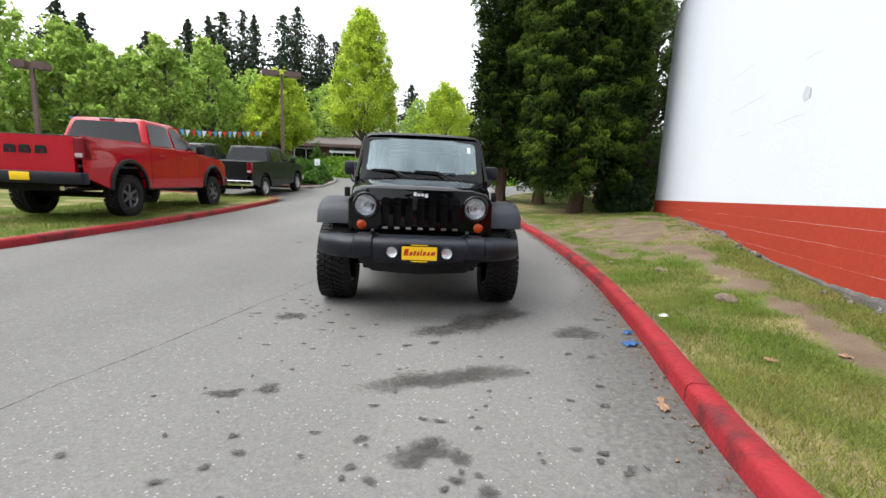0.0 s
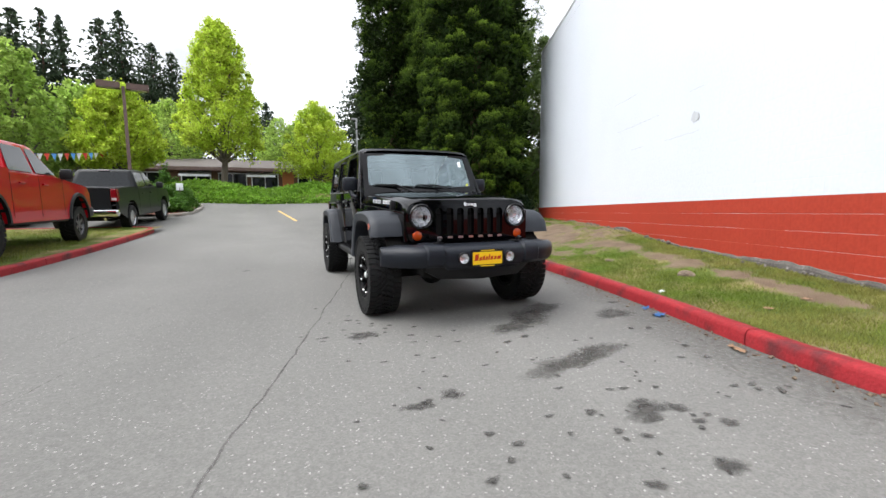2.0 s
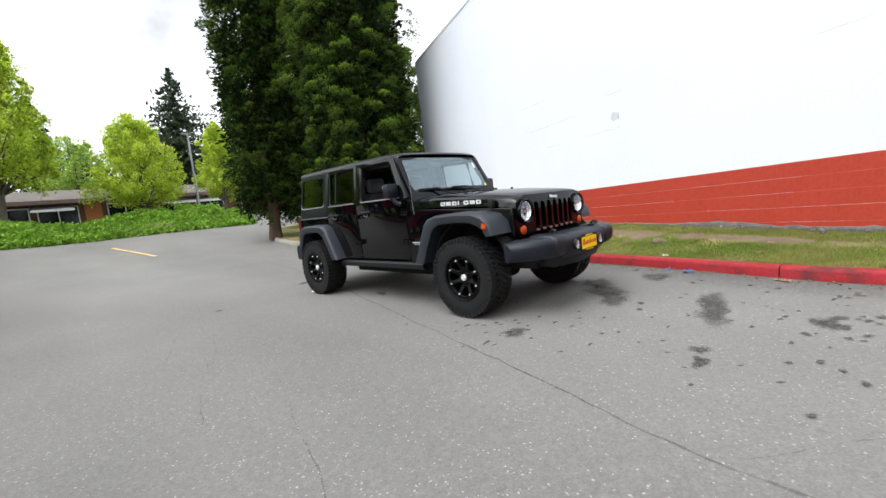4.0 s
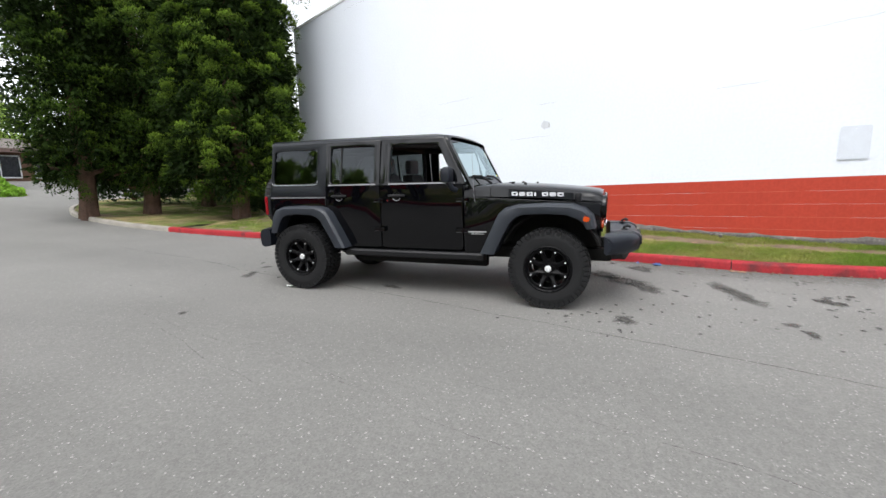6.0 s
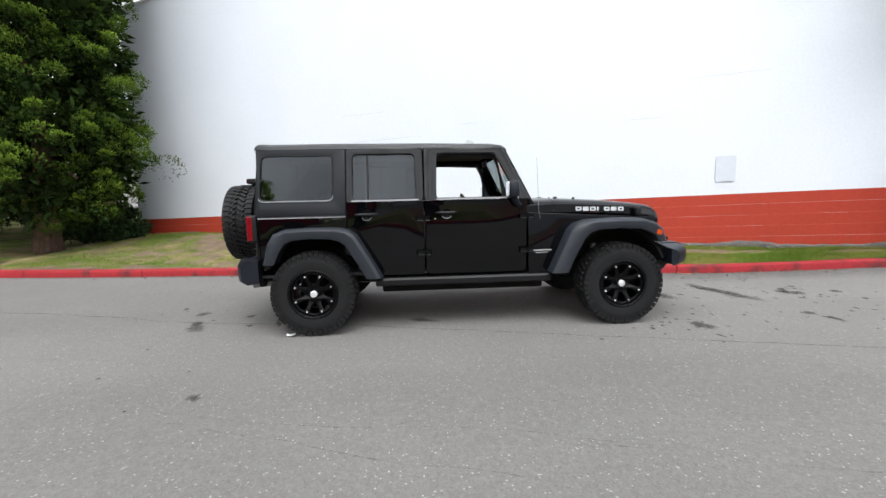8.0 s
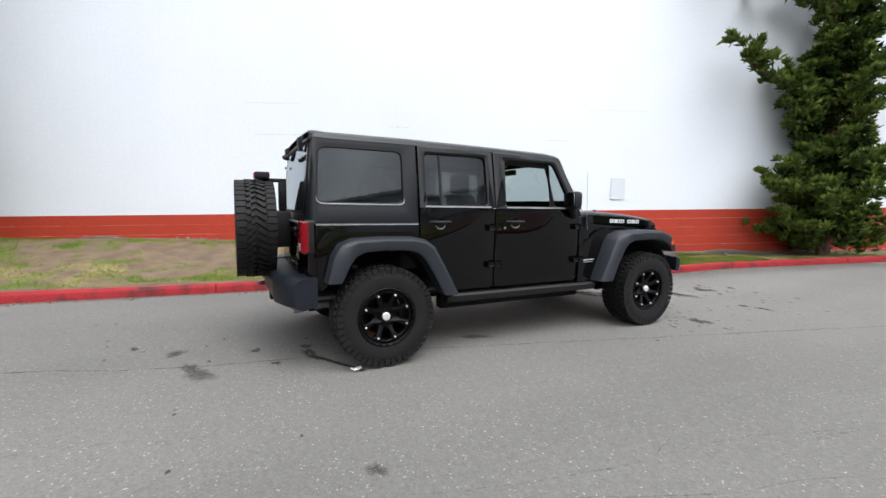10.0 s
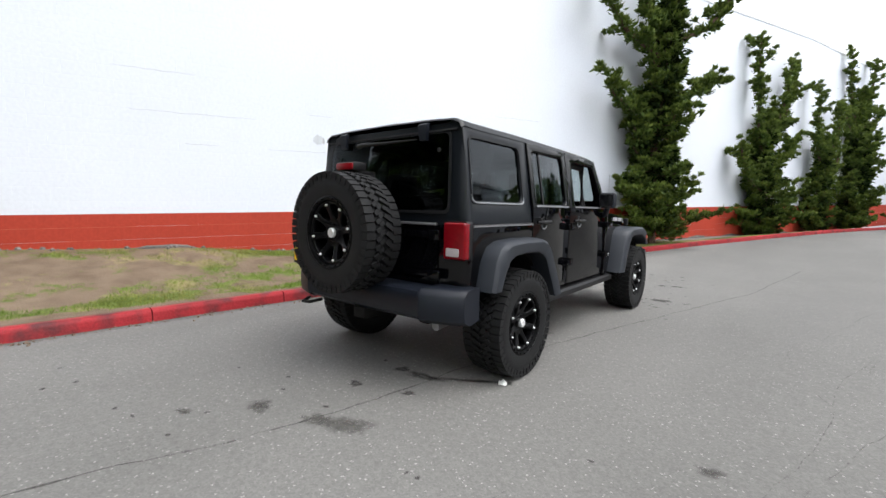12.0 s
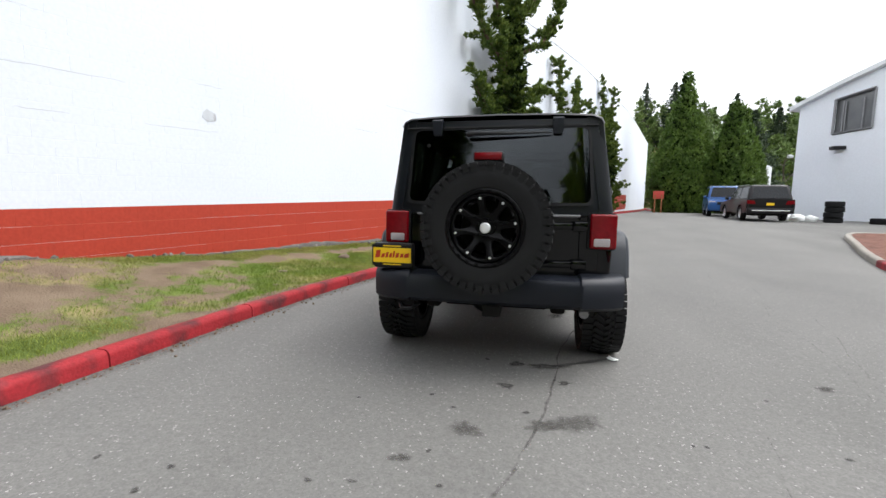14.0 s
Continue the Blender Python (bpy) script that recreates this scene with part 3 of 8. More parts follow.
def lawn_strip(name, ys, left, right, z_left, z_right, mat, label, rough=0.03, n=40):
    verts, faces, worn = [], [], []
    for y in ys:
        xl, xr = left(y), right(y)
        for i in range(n + 1):
            s = i / n
            x = xl + (xr - xl) * s
            z = z_left(y) + (z_right(y) - z_left(y)) * smoothstep(0.05, 1.0, s)
            edge = smoothstep(0, 0.12, s)
            z += edge * rough * (noise.noise((x * 0.9, y * 0.9, 3)) + 0.6 * noise.noise((x * 3.1, y * 3.1, 8)))
            verts.append((x, y, z))
            worn.append(bare_soil(x, y, s if xr - xl < 7 else 0.3))
    w = n + 1
    for j in range(len(ys) - 1):
        for i in range(n):
            faces.append((j * w + i, j * w + i + 1, (j + 1) * w + i + 1, (j + 1) * w + i))
    ob = raw(name, verts, faces, mat, smooth=True)
    ob.data.attributes.new("soil", "FLOAT", "POINT").data.foreach_set("value", worn)
    return tagged(ob, label, "lawn", kind="structure")


KERB_TOP = 0.125
WALL_SOUTH, WALL_NORTH = -45.5, 8.45


def east_lawn_z(x, y):
    xl, xr = east_kerb_x(y) + 0.14, wall_x(y)
    s = (x - xl) / max(0.1, xr - xl)
    return ground_height(xl, y) + KERB_TOP + (wall_base(y) - ground_height(xl, y) - KERB_TOP) * smoothstep(0.05, 1.0, s)


lawn_strip("lawn", [-41 + 0.5 * i for i in range(64)] + [-9 + 0.11 * i for i in range(160)], lambda y: east_kerb_x(y) + 0.13, lambda y: wall_x(y) + 0.03,
           lambda y: ground_height(east_kerb_x(y), y) + KERB_TOP - 0.012, wall_base, M["lawn"],
           "thin patchy lawn with bare earth between kerb and wall")
lawn_strip("lawn_north", [8.73 + 0.25 * i for i in range(41)], lambda y: east_kerb_x(y) + 0.13, lambda y: 24.0,
           lambda y: ground_height(east_kerb_x(y), y) + KERB_TOP - 0.012, lambda y: ground_height(10, y) + 0.45, M["lawn"],
           "shaded lawn and needle litter under tall evergreen trees", n=50)
lawn_strip("lawn_median", [-2.2 + 0.3 * i for i in range(44)], lambda y: -14.0, lambda y: -5.36 - 0.055 * (2 - y) - 0.13 + 0.12 * smoothstep(6, 9, y),
           lambda y: ground_height(-9, y) + 0.16, lambda y: ground_height(-5.5, y) + KERB_TOP - 0.012, M["lawn"],
           "mown grass median inside a red painted kerb", rough=0.015, n=24)

KERB_SECTION = [(0.0, -0.12), (0.0, 0.085), (0.012, 0.112), (0.035, 0.125), (0.125, 0.125), (0.145, 0.112), (0.15, 0.085), (0.15, -0.12)]


def kerb_stone(points, side, mat, parent):
    """One length of kerb along points; its body lies to the given side of the line of travel (1: to the right)."""
    rows = []
    for i, (x, y) in enumerate(points):
        a, b = points[max(i - 1, 0)], points[min(i + 1, len(points) - 1)]
        d = Vector((b[0] - a[0], b[1] - a[1], 0)).normalized()
        out = Vector((d.y, -d.x, 0)) * side
        z = ground_height(x, y)
        wob = 0.006 * noise.noise((x * 2.3, y * 2.3, 1))
        rows.append([Vector((x, y, z)) + out * (u + wob) + Vector((0, 0, v + wob * 0.6)) for u, v in KERB_SECTION])
    return part("kerb_stone", loft(rows), mat, parent)


def kerb(name, line, cuts, colour, label, side):
    root = tagged(new(name), label, "kerb", kind="structure")
    pts = along(line, 0.2)
    start = 0
    gaps = []
    for cut in cuts:
        gaps.append(min(range(len(pts)), key=lambda i: (pts[i][0] - cut[0]) ** 2 + (pts[i][1] - cut[1]) ** 2))
    gaps = sorted(set(gaps + [len(pts) - 1]))
    for g in gaps:
        if g - start < 2:
            continue
        run = pts[start:g + 1]
        a, b = Vector((*run[0], 0)), Vector((*run[1], 0))
        c, d = Vector((*run[-2], 0)), Vector((*run[-1], 0))
        p, q = a + (b - a).normalized() * 0.006, d - (d - c).normalized() * 0.006
        run = [(p.x, p.y)] + run[1:-1] + [(q.x, q.y)]
        mid = run[len(run) // 2]
        kerb_stone(run, side, colour(mid), root)
        start = g
    return root


east_cuts = [(1.57, -3.62), (2.50, 1.35), (2.68, 2.75), (2.28, -0.5), (2.84, 5.2), (2.92, 7.2), (2.96, 8.95), (3.1, 10.6), (3.4, 12.6), (4.2, 15.2),
             (6.0, 17.9), (0.98, -6.5), (0.0, -9.0), (-1.3, -12.2), (-2.9, -16.6), (-4.6, -21.4), (-6.6, -26.5), (-9.0, -32.5)]
kerb("kerb_east", KERB_EAST, east_cuts, lambda p: M["kerb_red"] if p[1] < 8.95 else M["kerb_grey"], "red painted concrete kerb turning grey beyond a joint", 1)
lawn_strip("planting_bed", [-10.0 + 0.25 * i for i in range(32)], lambda y: -13.0 + 1.6 * smoothstep(-8, -10, y), lambda y: west_kerb_x(y) - 0.13,
           lambda y: ground_height(-9, y) + 0.13, lambda y: ground_height(-6.5, y) + KERB_TOP - 0.012, M["mulch"],
           "red-brown mulch bed inside a concrete kerb", rough=0.02, n=20)
kerb("kerb_west", KERB_WEST, [(-6.62, -4.3), (-8.3, -7.6), (-5.7, -2.0), (-5.48, 0.6), (-5.3, 3.6), (-5.12, 6.8), (-6.2, 10.9)], lambda p: M["kerb_red"] if p[1] > -4.3 else M["kerb_grey"], "red painted kerb round the grass median", -1)

# bare concrete sill where the kerb of the far drive crosses
far_kerb = [(-10.5, -36.5), (-14.0, -33.5), (-20.0, -32.0), (-30.0, -31.5)]
kerb("kerb_far", far_kerb, [(-17.0, -32.6)], lambda p: M["kerb_red"], "red painted kerb before tall clipped evergreens", -1)

# ---- the long block wall ----
BLOCK_H, BLOCK_L, SLOPE = 0.2, 0.4, -0.0231
COS = math.cos(radians(WALL_TURN))
wall = tagged(new("wall_east"), "long windowless block wall painted white above a red band", "wall", kind="structure")
wall.matrix_world = pose(wall_x(0), 0, 0, 0, 0, -WALL_TURN)
S0, S1 = WALL_SOUTH / COS, WALL_NORTH / COS
RED_END = -35.0 / COS


def wall_top(s):
    y = s * COS
    return 7.21 - 0.0685 * y if y > -34 else 8.75 - 0.10 * (-34 - y)


def band_top(s):
    return 1.081 + SLOPE * s


# backing: the body of the building, to the top of its walls
stations = [S0, -34.2 / COS, -34.0 / COS, -20 / COS, -8 / COS, 0, S1]
rows = [[(0.0008, s, -1.0), (0.0008, s, wall_top(s)), (0.30, s, wall_top(s)), (0.30, s, -1.0)] for s in stations]
part("wall_core", loft(rows), M["white_wall"], wall, smooth=False)
bm = boxes((0.0, 26, S1 - 0.3, S1, -1.0, wall_top(S1)), (0.3, 26, S0, S0 + 0.3, -1.0, wall_top(S0)), (25.7, 26, S0 + 0.3, S1 - 0.3, -1.0, 5.5))
part("return_wall", bm, M["white_wall"], wall, smooth=False)
rows = [[(0.0, s, wall_top(s) - 0.28), (26, s, wall_top(s) - 0.28), (26, s, wall_top(s) - 0.38), (0.0, s, wall_top(s) - 0.38)] for s in (S0, 0, S1)]
part("flat_roof", loft(rows), M["roof_shingle"], wall, smooth=False)
rows = [[(-0.02, s, wall_top(s) - 0.02), (-0.02, s, wall_top(s) + 0.05), (0.34, s, wall_top(s) + 0.05), (0.34, s, wall_top(s) - 0.02)] for s in stations]
part("coping", loft(rows), M["white_metal"], wall, smooth=False)


def block_shape(s, z, length, height=BLOCK_H, proud=0.0, joint=0.002, lip=0.0006):
    """Eight corners of one block's face, its arris rounded back to the joint."""
    a, b, c, d = s, s + length, z + joint / 2, z + height - joint / 2
    e, f = 0.005, 0.0012
    x = -0.001 - proud
    zz = lambda u, v: v + SLOPE * (u - s)
    outer = [(x + lip + 0.0006, a, zz(a, c)), (x + lip + 0.0006, b, zz(b, c)), (x + lip + 0.0006, b, zz(b, d)), (x + lip + 0.0006, a, zz(a, d))]
    inner = [(x, a + f, zz(a, c) + e), (x, b - f, zz(b, c) + e), (x, b - f, zz(b, d) - e), (x, a + f, zz(a, d) - e)]
    return outer + inner


BLOCK_FACES = [(4, 5, 6, 7), (0, 1, 5, 4), (1, 2, 6, 5), (2, 3, 7, 6), (3, 0, 4, 7)]
near_mesh = bpy.data.meshes.new("block")
near_mesh.from_pydata(block_shape(0, 0, BLOCK_L), [], BLOCK_FACES)
near_mesh.materials.append(M["red_wall"])
white_v, white_f, red_v, red_f = [], [], [], []
rng = random.Random(5)
near_blocks = []
for k in range(-6, 43):
    s = S0 + (0.2 if k % 2 else 0.0) - 0.0
    while s < S1 - 0.05:
        length = min(BLOCK_L, S1 - s)
        z = band_top(s) + BLOCK_H * k
        base = wall_base(s * COS)
        if z + BLOCK_H < base - 0.12 or z + BLOCK_H > wall_top(s) - 0.03:
            s += length
            continue
        red = k < 0 and s > RED_END
        if red and -9.0 < s < 8.6 and length > 0.39 and len(near_blocks) < 230:
            near_blocks.append((s, z))
        else:
            vs, fs = (red_v, red_f) if red else (white_v, white_f)
            o = len(vs)
            vs += block_shape(s, z, length, proud=rng.uniform(0, 0.0006 if red else 0.0002), lip=0.0006 if red else 0.00013)
            fs += [tuple(i + o for i in q) for q in BLOCK_FACES]
        s += length
raw("white_blocks", white_v, white_f, M["white_wall"], wall)["kind"] = "stuff"
raw("red_blocks", red_v, red_f, M["red_wall_rest"], wall)["kind"] = "stuff"

# paint broken along the courses of the red band
verts, faces = [], []
rng = random.Random(8)
for k in range(-6, 1):
    s = -30.0
    while s < S1 - 1.2:
        run = rng.uniform(0.4, 2.6)
        z = band_top(s) + BLOCK_H * k
        if k < 0 and rng.random() < 0.55:
            n = max(2, int(run / 0.15))
            o = len(verts)
            for i in range(n + 1):
                u = s + run * i / n
                w = 0.0022 * rng.uniform(0.3, 1.3)
                verts += [(-0.0030, u, band_top(u) + BLOCK_H * k - w), (-0.0030, u, band_top(u) + BLOCK_H * k + w)]
            faces += [(o + 2 * i, o + 2 * i + 2, o + 2 * i + 3, o + 2 * i + 1) for i in range(n)]
        s += run + rng.uniform(0.1, 1.2)
raw("joint_line", verts, faces, M["mortar"], wall, "pale broken paint along the courses")

# crumbling concrete footing at the foot of the wall
verts, faces = [], []
n_foot = 420
for i in range(n_foot + 1):
    s = RED_END + (S1 - RED_END) * i / n_foot
    b = wall_base(s * COS)
    h = -0.012 + 0.075 * (1 - smoothstep(-2.5, 1.0, s * COS)) + 0.085 * max(0, noise.noise((s * 0.9, 0, 4)) + 0.12) + 0.03 * noise.noise((s * 6.0, 2, 4))
    o = -0.012 - 0.012 * noise.noise((s * 3.0, 5, 1))
    verts += [(o - 0.02, s, b - 0.25), (o - 0.01, s, b + h * 0.6), (o + 0.004, s, b + h), (0.003, s, b + h + 0.004)]
for i in range(n_foot):
    for j in range(3):
        faces.append((i * 4 + j, i * 4 + 4 + j, i * 4 + 5 + j, i * 4 + 1 + j))
raw("footing", verts, faces, M["footing"], wall, "crumbling bare concrete footing")

# small things on the wall
panel_bm = slab(rounded([(-5.83, 1.45), (-5.50, 1.45), (-5.50, 1.92), (-5.83, 1.92)], 0.03), [], lambda u, v: (-0.004, u, v), (-0.014, 0, 0))
for v in (1.50, 1.87):
    lathe([(-0.022, 0.0), (-0.022, 0.008), (-0.016, 0.012)], 10, "x", (0, -5.66, v), panel_bm)
cover = part("cover_plate", panel_bm, material("painted_cover_plate", (0.585, 0.62, 0.675), 0.55, vary=0.05), None)
cover.matrix_world = wall.matrix_world
tagged(cover, "flat painted blanking plate screwed to the white wall", "plate")


def flake(s, z, w, h, seed, colour, label):
    r = random.Random(seed)
    pts = [(s + w * (0.5 + r.uniform(-0.1, 0.06)) * math.cos(a) * (1 if abs(math.cos(a)) > 0.3 else 0.8), z + h * (0.5 + r.uniform(-0.12, 0.08)) * math.sin(a))
           for a in [2 * math.pi * i / 14 for i in range(14)]]
    ob = part("peeled_patch", slab(pts, [], lambda u, v: (-0.004, u, v), (-0.003, 0, 0)), colour, None, smooth=False)
    ob.matrix_world = wall.matrix_world
    return tagged(ob, label, "paint patch")


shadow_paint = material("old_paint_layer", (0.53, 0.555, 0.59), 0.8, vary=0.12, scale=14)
bare_block = material("bare_block_patch", (0.42, 0.43, 0.45), 0.9, vary=0.2, scale=9)
flake(-0.76, 2.43, 0.19, 0.19, 3, shadow_paint, "patch of peeled white paint on block wall")
flake(-0.86, 2.42, 0.05, 0.12, 4, bare_block, "bare spot beside a peeled paint patch")


def hairline(points, width, name="hairline_crack"):
    bm_ = bmesh.new()
    prev = None
    for i, (s, z) in enumerate(points):
        w = width * (0.5 + 0.5 * math.sin(math.pi * (i + 0.5) / len(points)))
        row = [bm_.verts.new((-0.0032, s, z - w)), bm_.verts.new((-0.0032, s, z + w))]
        if prev:
            bm_.faces.new((prev[0], row[0], row[1], prev[1]))
        prev = row
    ob = part(name, bm_, bare_block, None, smooth=False)
    ob.matrix_world = wall.matrix_world
    return tagged(ob, "fine dark crack along a painted block joint", "crack")


for s_a, s_b, z0, seed in ((0.3, 2.1, 2.68, 1), (-0.9, 0.1, 2.18, 2), (1.2, 2.3, 3.3, 3), (-1.0, -0.6, 2.85, 4), (-6.3, -4.9, 3.25, 5), (-4.6, -3.9, 2.6, 6), (0.9, 1.4, 2.2, 7)):
    r = random.Random(seed)
    hairline([(s_a + (s_b - s_a) * i / 14, z0 + SLOPE * (s_a + (s_b - s_a) * i / 14) + r.uniform(-0.008, 0.008)) for i in range(15)], 0.0028)

# ---- marks on the asphalt ----
def on_ground(x, y, up=0.003):
    return (x, y, ground_height(x, y) + up)


def blot(bm, x, y, rx, ry, turn, seed, n=28, up=0.003):
    r = random.Random(seed)
    ph = [r.uniform(0, 6.3) for _ in range(4)]
    c, s = math.cos(radians(turn)), math.sin(radians(turn))
    lay = bm.verts.layers.float.get("wet") or bm.verts.layers.float.new("wet")
    mid = bm.verts.new(on_ground(x, y, up))
    mid[lay] = 1.0
    inner = None
    for share, wet in ((0.35, 0.86), (0.78, 0.52), (1.02, 0.25), (1.34, 0.0)):
        loop = []
        for i in range(n):
            a = 2 * math.pi * i / n
            k = 1 + 0.16 * math.sin(2 * a + ph[0]) + 0.13 * math.sin(3 * a + ph[1]) + 0.10 * math.sin(5 * a + ph[2]) + 0.06 * math.sin(9 * a + ph[3])
            u, v = rx * share * k * math.cos(a), ry * share * k * math.sin(a)
            p = bm.verts.new(on_ground(x + c * u - s * v, y + s * u + c * v, up))
            p[lay] = wet
            loop.append(p)
        for i in range(n):
            j = (i + 1) % n
            if inner:
                bm.faces.new((inner[i], loop[i], loop[j], inner[j]))
            else:
                bm.faces.new((mid, loop[i], loop[j]))
        inner = loop
    return bm


STAINS = [((0.01, -4.05, 0.13, 0.085, 10), (0.17, -4.10, 0.055, 0.05, 0), (-0.04, -4.14, 0.06, 0.04, 0), (0.05, -3.98, 0.07, 0.04, 30)),
          ((-0.05, -3.36, 0.25, 0.125, 16), (0.22, -3.30, 0.25, 0.125, 14), (0.46, -3.23, 0.21, 0.12, 12)),
          ((0.22, -2.42, 0.27, 0.14, 28), (0.52, -2.20, 0.32, 0.17, 40), (0.82, -1.98, 0.28, 0.15, 30)),
          ((1.32, -2.46, 0.19, 0.16, 0),),
          ((-1.10, -2.16, 0.13, 0.09, -10),), ((-0.86, -3.47, 0.075, 0.055, 10),), ((-1.09, -3.53, 0.095, 0.04, 0), (-1.02, -3.50, 0.04, 0.03, 0)),
          ((-0.46, 2.78, 0.16, 0.09, 15), (-0.30, 2.85, 0.10, 0.05, 10)), ((0.10, 2.97, 0.085, 0.07, 0),), ((-0.08, 2.37, 0.055, 0.042, 0),), ((-0.14, 1.97, 0.07, 0.04, 20),),
          ((-2.13, 1.98, 0.06, 0.045, 0),), ((0.37, 3.29, 0.05, 0.035, 20),), ((-0.46, 2.25, 0.05, 0.03, 20),), ((-0.52, 0.46, 0.16, 0.07, 60),), ((-0.35, 1.97, 0.14, 0.05, 10),)]
for i, group in enumerate(STAINS):
    bm = bmesh.new()
    for j, (x, y, rx, ry, turn) in enumerate(group):
        blot(bm, x, y, rx, ry, turn, 100 + i * 7 + j, up=0.003 + 0.0012 * j)
    tagged(part("damp_stain", bm, M["stain_dry"] if i in (1, 7, 8, 11, 12, 14) else M["stain"], None, smooth=False), "dark damp stain soaked into grey asphalt", "stain", group="stains on the drive")
# drips before the car: (x, y, size)
DRIPS_NEAR = [(-0.87, -3.93, 0.035), (-0.79, -4.06, 0.035), (-0.89, -4.16, 0.03), (-0.50, -3.90, 0.03), (-0.28, -3.95, 0.05), (-0.30, -4.16, 0.035), (-0.21, -4.25, 0.04), (-0.32, -4.23, 0.025),
              (0.14, -4.25, 0.05), (0.09, -4.30, 0.03), (0.24, -4.22, 0.03), (0.26, -4.32, 0.06), (-0.09, -4.56, 0.075), (-0.47, -4.53, 0.05), (-1.03, -4.25, 0.045), (-1.51, -4.08, 0.03), (-0.97, -4.60, 0.04),
              (-0.80, -3.22, 0.025), (-0.13, -3.20, 0.025), (-0.25, -3.65, 0.03), (0.29, -3.86, 0.03), (0.10, -3.80, 0.04), (0.36, -3.65, 0.025), (0.41, -3.48, 0.025), (-0.14, -3.50, 0.025), (0.02, -3.78, 0.03)]
DRIPS_FAR = [(-0.09, -2.80, 0.055), (0.12, -2.73, 0.055), (0.43, -2.98, 0.03), (0.58, -2.99, 0.03), (1.09, -2.91, 0.04), (1.24, -2.96, 0.04), (1.11, -3.41, 0.04), (0.86, -3.58, 0.03), (1.04, -3.64, 0.035),
             (0.72, -4.04, 0.03), (0.84, -4.07, 0.03), (0.89, -4.21, 0.035), (0.80, -4.13, 0.03), (-0.44, -2.63, 0.03), (-1.32, -2.71, 0.025), (-0.84, -2.79, 0.03), (-0.73, -2.32, 0.035), (-0.53, -2.45, 0.03),
             (-1.13, -1.66, 0.04), (-0.95, -1.85, 0.03), (-0.62, -2.10, 0.03), (-1.22, -1.95, 0.03), (-0.35, -2.35, 0.03), (1.66, -2.10, 0.05)]
r = random.Random(11)
bm = bmesh.new()
for i, (x, y, size) in enumerate(DRIPS_NEAR + DRIPS_FAR):
    blot(bm, x, y, size * r.uniform(0.7, 1.0), size * r.uniform(0.5, 0.75), r.uniform(-25, 25), 300 + i, 14, 0.0052)
for i in range(40):
    blot(bm, r.gauss(0.0, 0.75), r.gauss(-3.6, 0.7), r.uniform(0.008, 0.022), r.uniform(0.007, 0.016), r.uniform(0, 180), 400 + i, 10, 0.0052)
for i in range(26):
    blot(bm, r.gauss(-1.05, 0.35), r.gauss(-2.0, 0.45), r.uniform(0.012, 0.032), r.uniform(0.01, 0.022), 0, 600 + i, 12, 0.0052)
for i in range(18):
    blot(bm, r.uniform(-2.5, 1.8), r.uniform(1.9, 4.0), r.uniform(0.01, 0.024), r.uniform(0.01, 0.02), 0, 500 + i, 10, 0.0052)
tagged(part("drip_spots", bm, M["stain"], None, smooth=False), "scattered small dark drips on grey asphalt", "drips", kind="stuff")

# damp, dirty gutter along the kerb
verts, faces, wet = [], [], []
line = along(KERB_EAST, 0.25)
line = [p for p in line if -9.5 < p[1] < 7.5]
for i, (x, y) in enumerate(line):
    reach = (0.62 * (1 - smoothstep(-3.0, 0.5, y)) + 0.16) * (1 + 0.35 * noise.noise((x * 1.3, y * 1.3, 6)))
    for k, w_ in enumerate((0.46, 0.38, 0.25, 0.0)):
        verts.append(on_ground(x - reach * k / 3 + (0.02 if k == 0 else 0.0), y, 0.0016))
        wet.append(w_)
for i in range(len(line) - 1):
    for k in range(3):
        faces.append((i * 4 + k, i * 4 + k + 1, i * 4 + 5 + k, i * 4 + 4 + k))
ob = raw("gutter_grime", verts, faces, M["grime"])
ob.data.attributes.new("wet", "FLOAT", "POINT").data.foreach_set("value", wet)
tagged(ob, "dark damp grime along the foot of the kerb", "grime", kind="stuff")


def seam(points, width, seed, mat, label, wander=0.03, soft=True, fade=1.0):
    r = random.Random(seed)
    pts = along(points, 0.12)
    bm_ = bmesh.new()
    lay = bm_.verts.layers.float.new("wet")
    prev = None
    drift = 0.0
    for i, (x, y) in enumerate(pts):
        a, b = pts[max(i - 1, 0)], pts[min(i + 1, len(pts) - 1)]
        d = Vector((b[0] - a[0], b[1] - a[1])).normalized()
        drift = 0.8 * drift + r.uniform(-wander, wander) * 0.5
        w = width * r.uniform(0.35, 1.0)
        nx, ny = -d.y, d.x
        row = [bm_.verts.new(on_ground(x + nx * (drift + k * w), y + ny * (drift + k * w), 0.0024)) for k in (-1, -0.3, 0.3, 1)]
        strength = 0.30 + 0.55 * abs(noise.noise((x * 1.7, y * 1.7, seed)) * 2.0) ** 0.7 if soft else 1.0
        for v, k in zip(row, (0.0, 1.0, 1.0, 0.0)):
            v[lay] = min(1.0, k * strength * fade)
        if prev:
            for k in range(3):
                bm_.faces.new((prev[k], prev[k + 1], row[k + 1], row[k]))
        prev = row
    return tagged(part("asphalt_crack", bm_, mat, None, smooth=False), label, "crack", group="cracks in the drive")


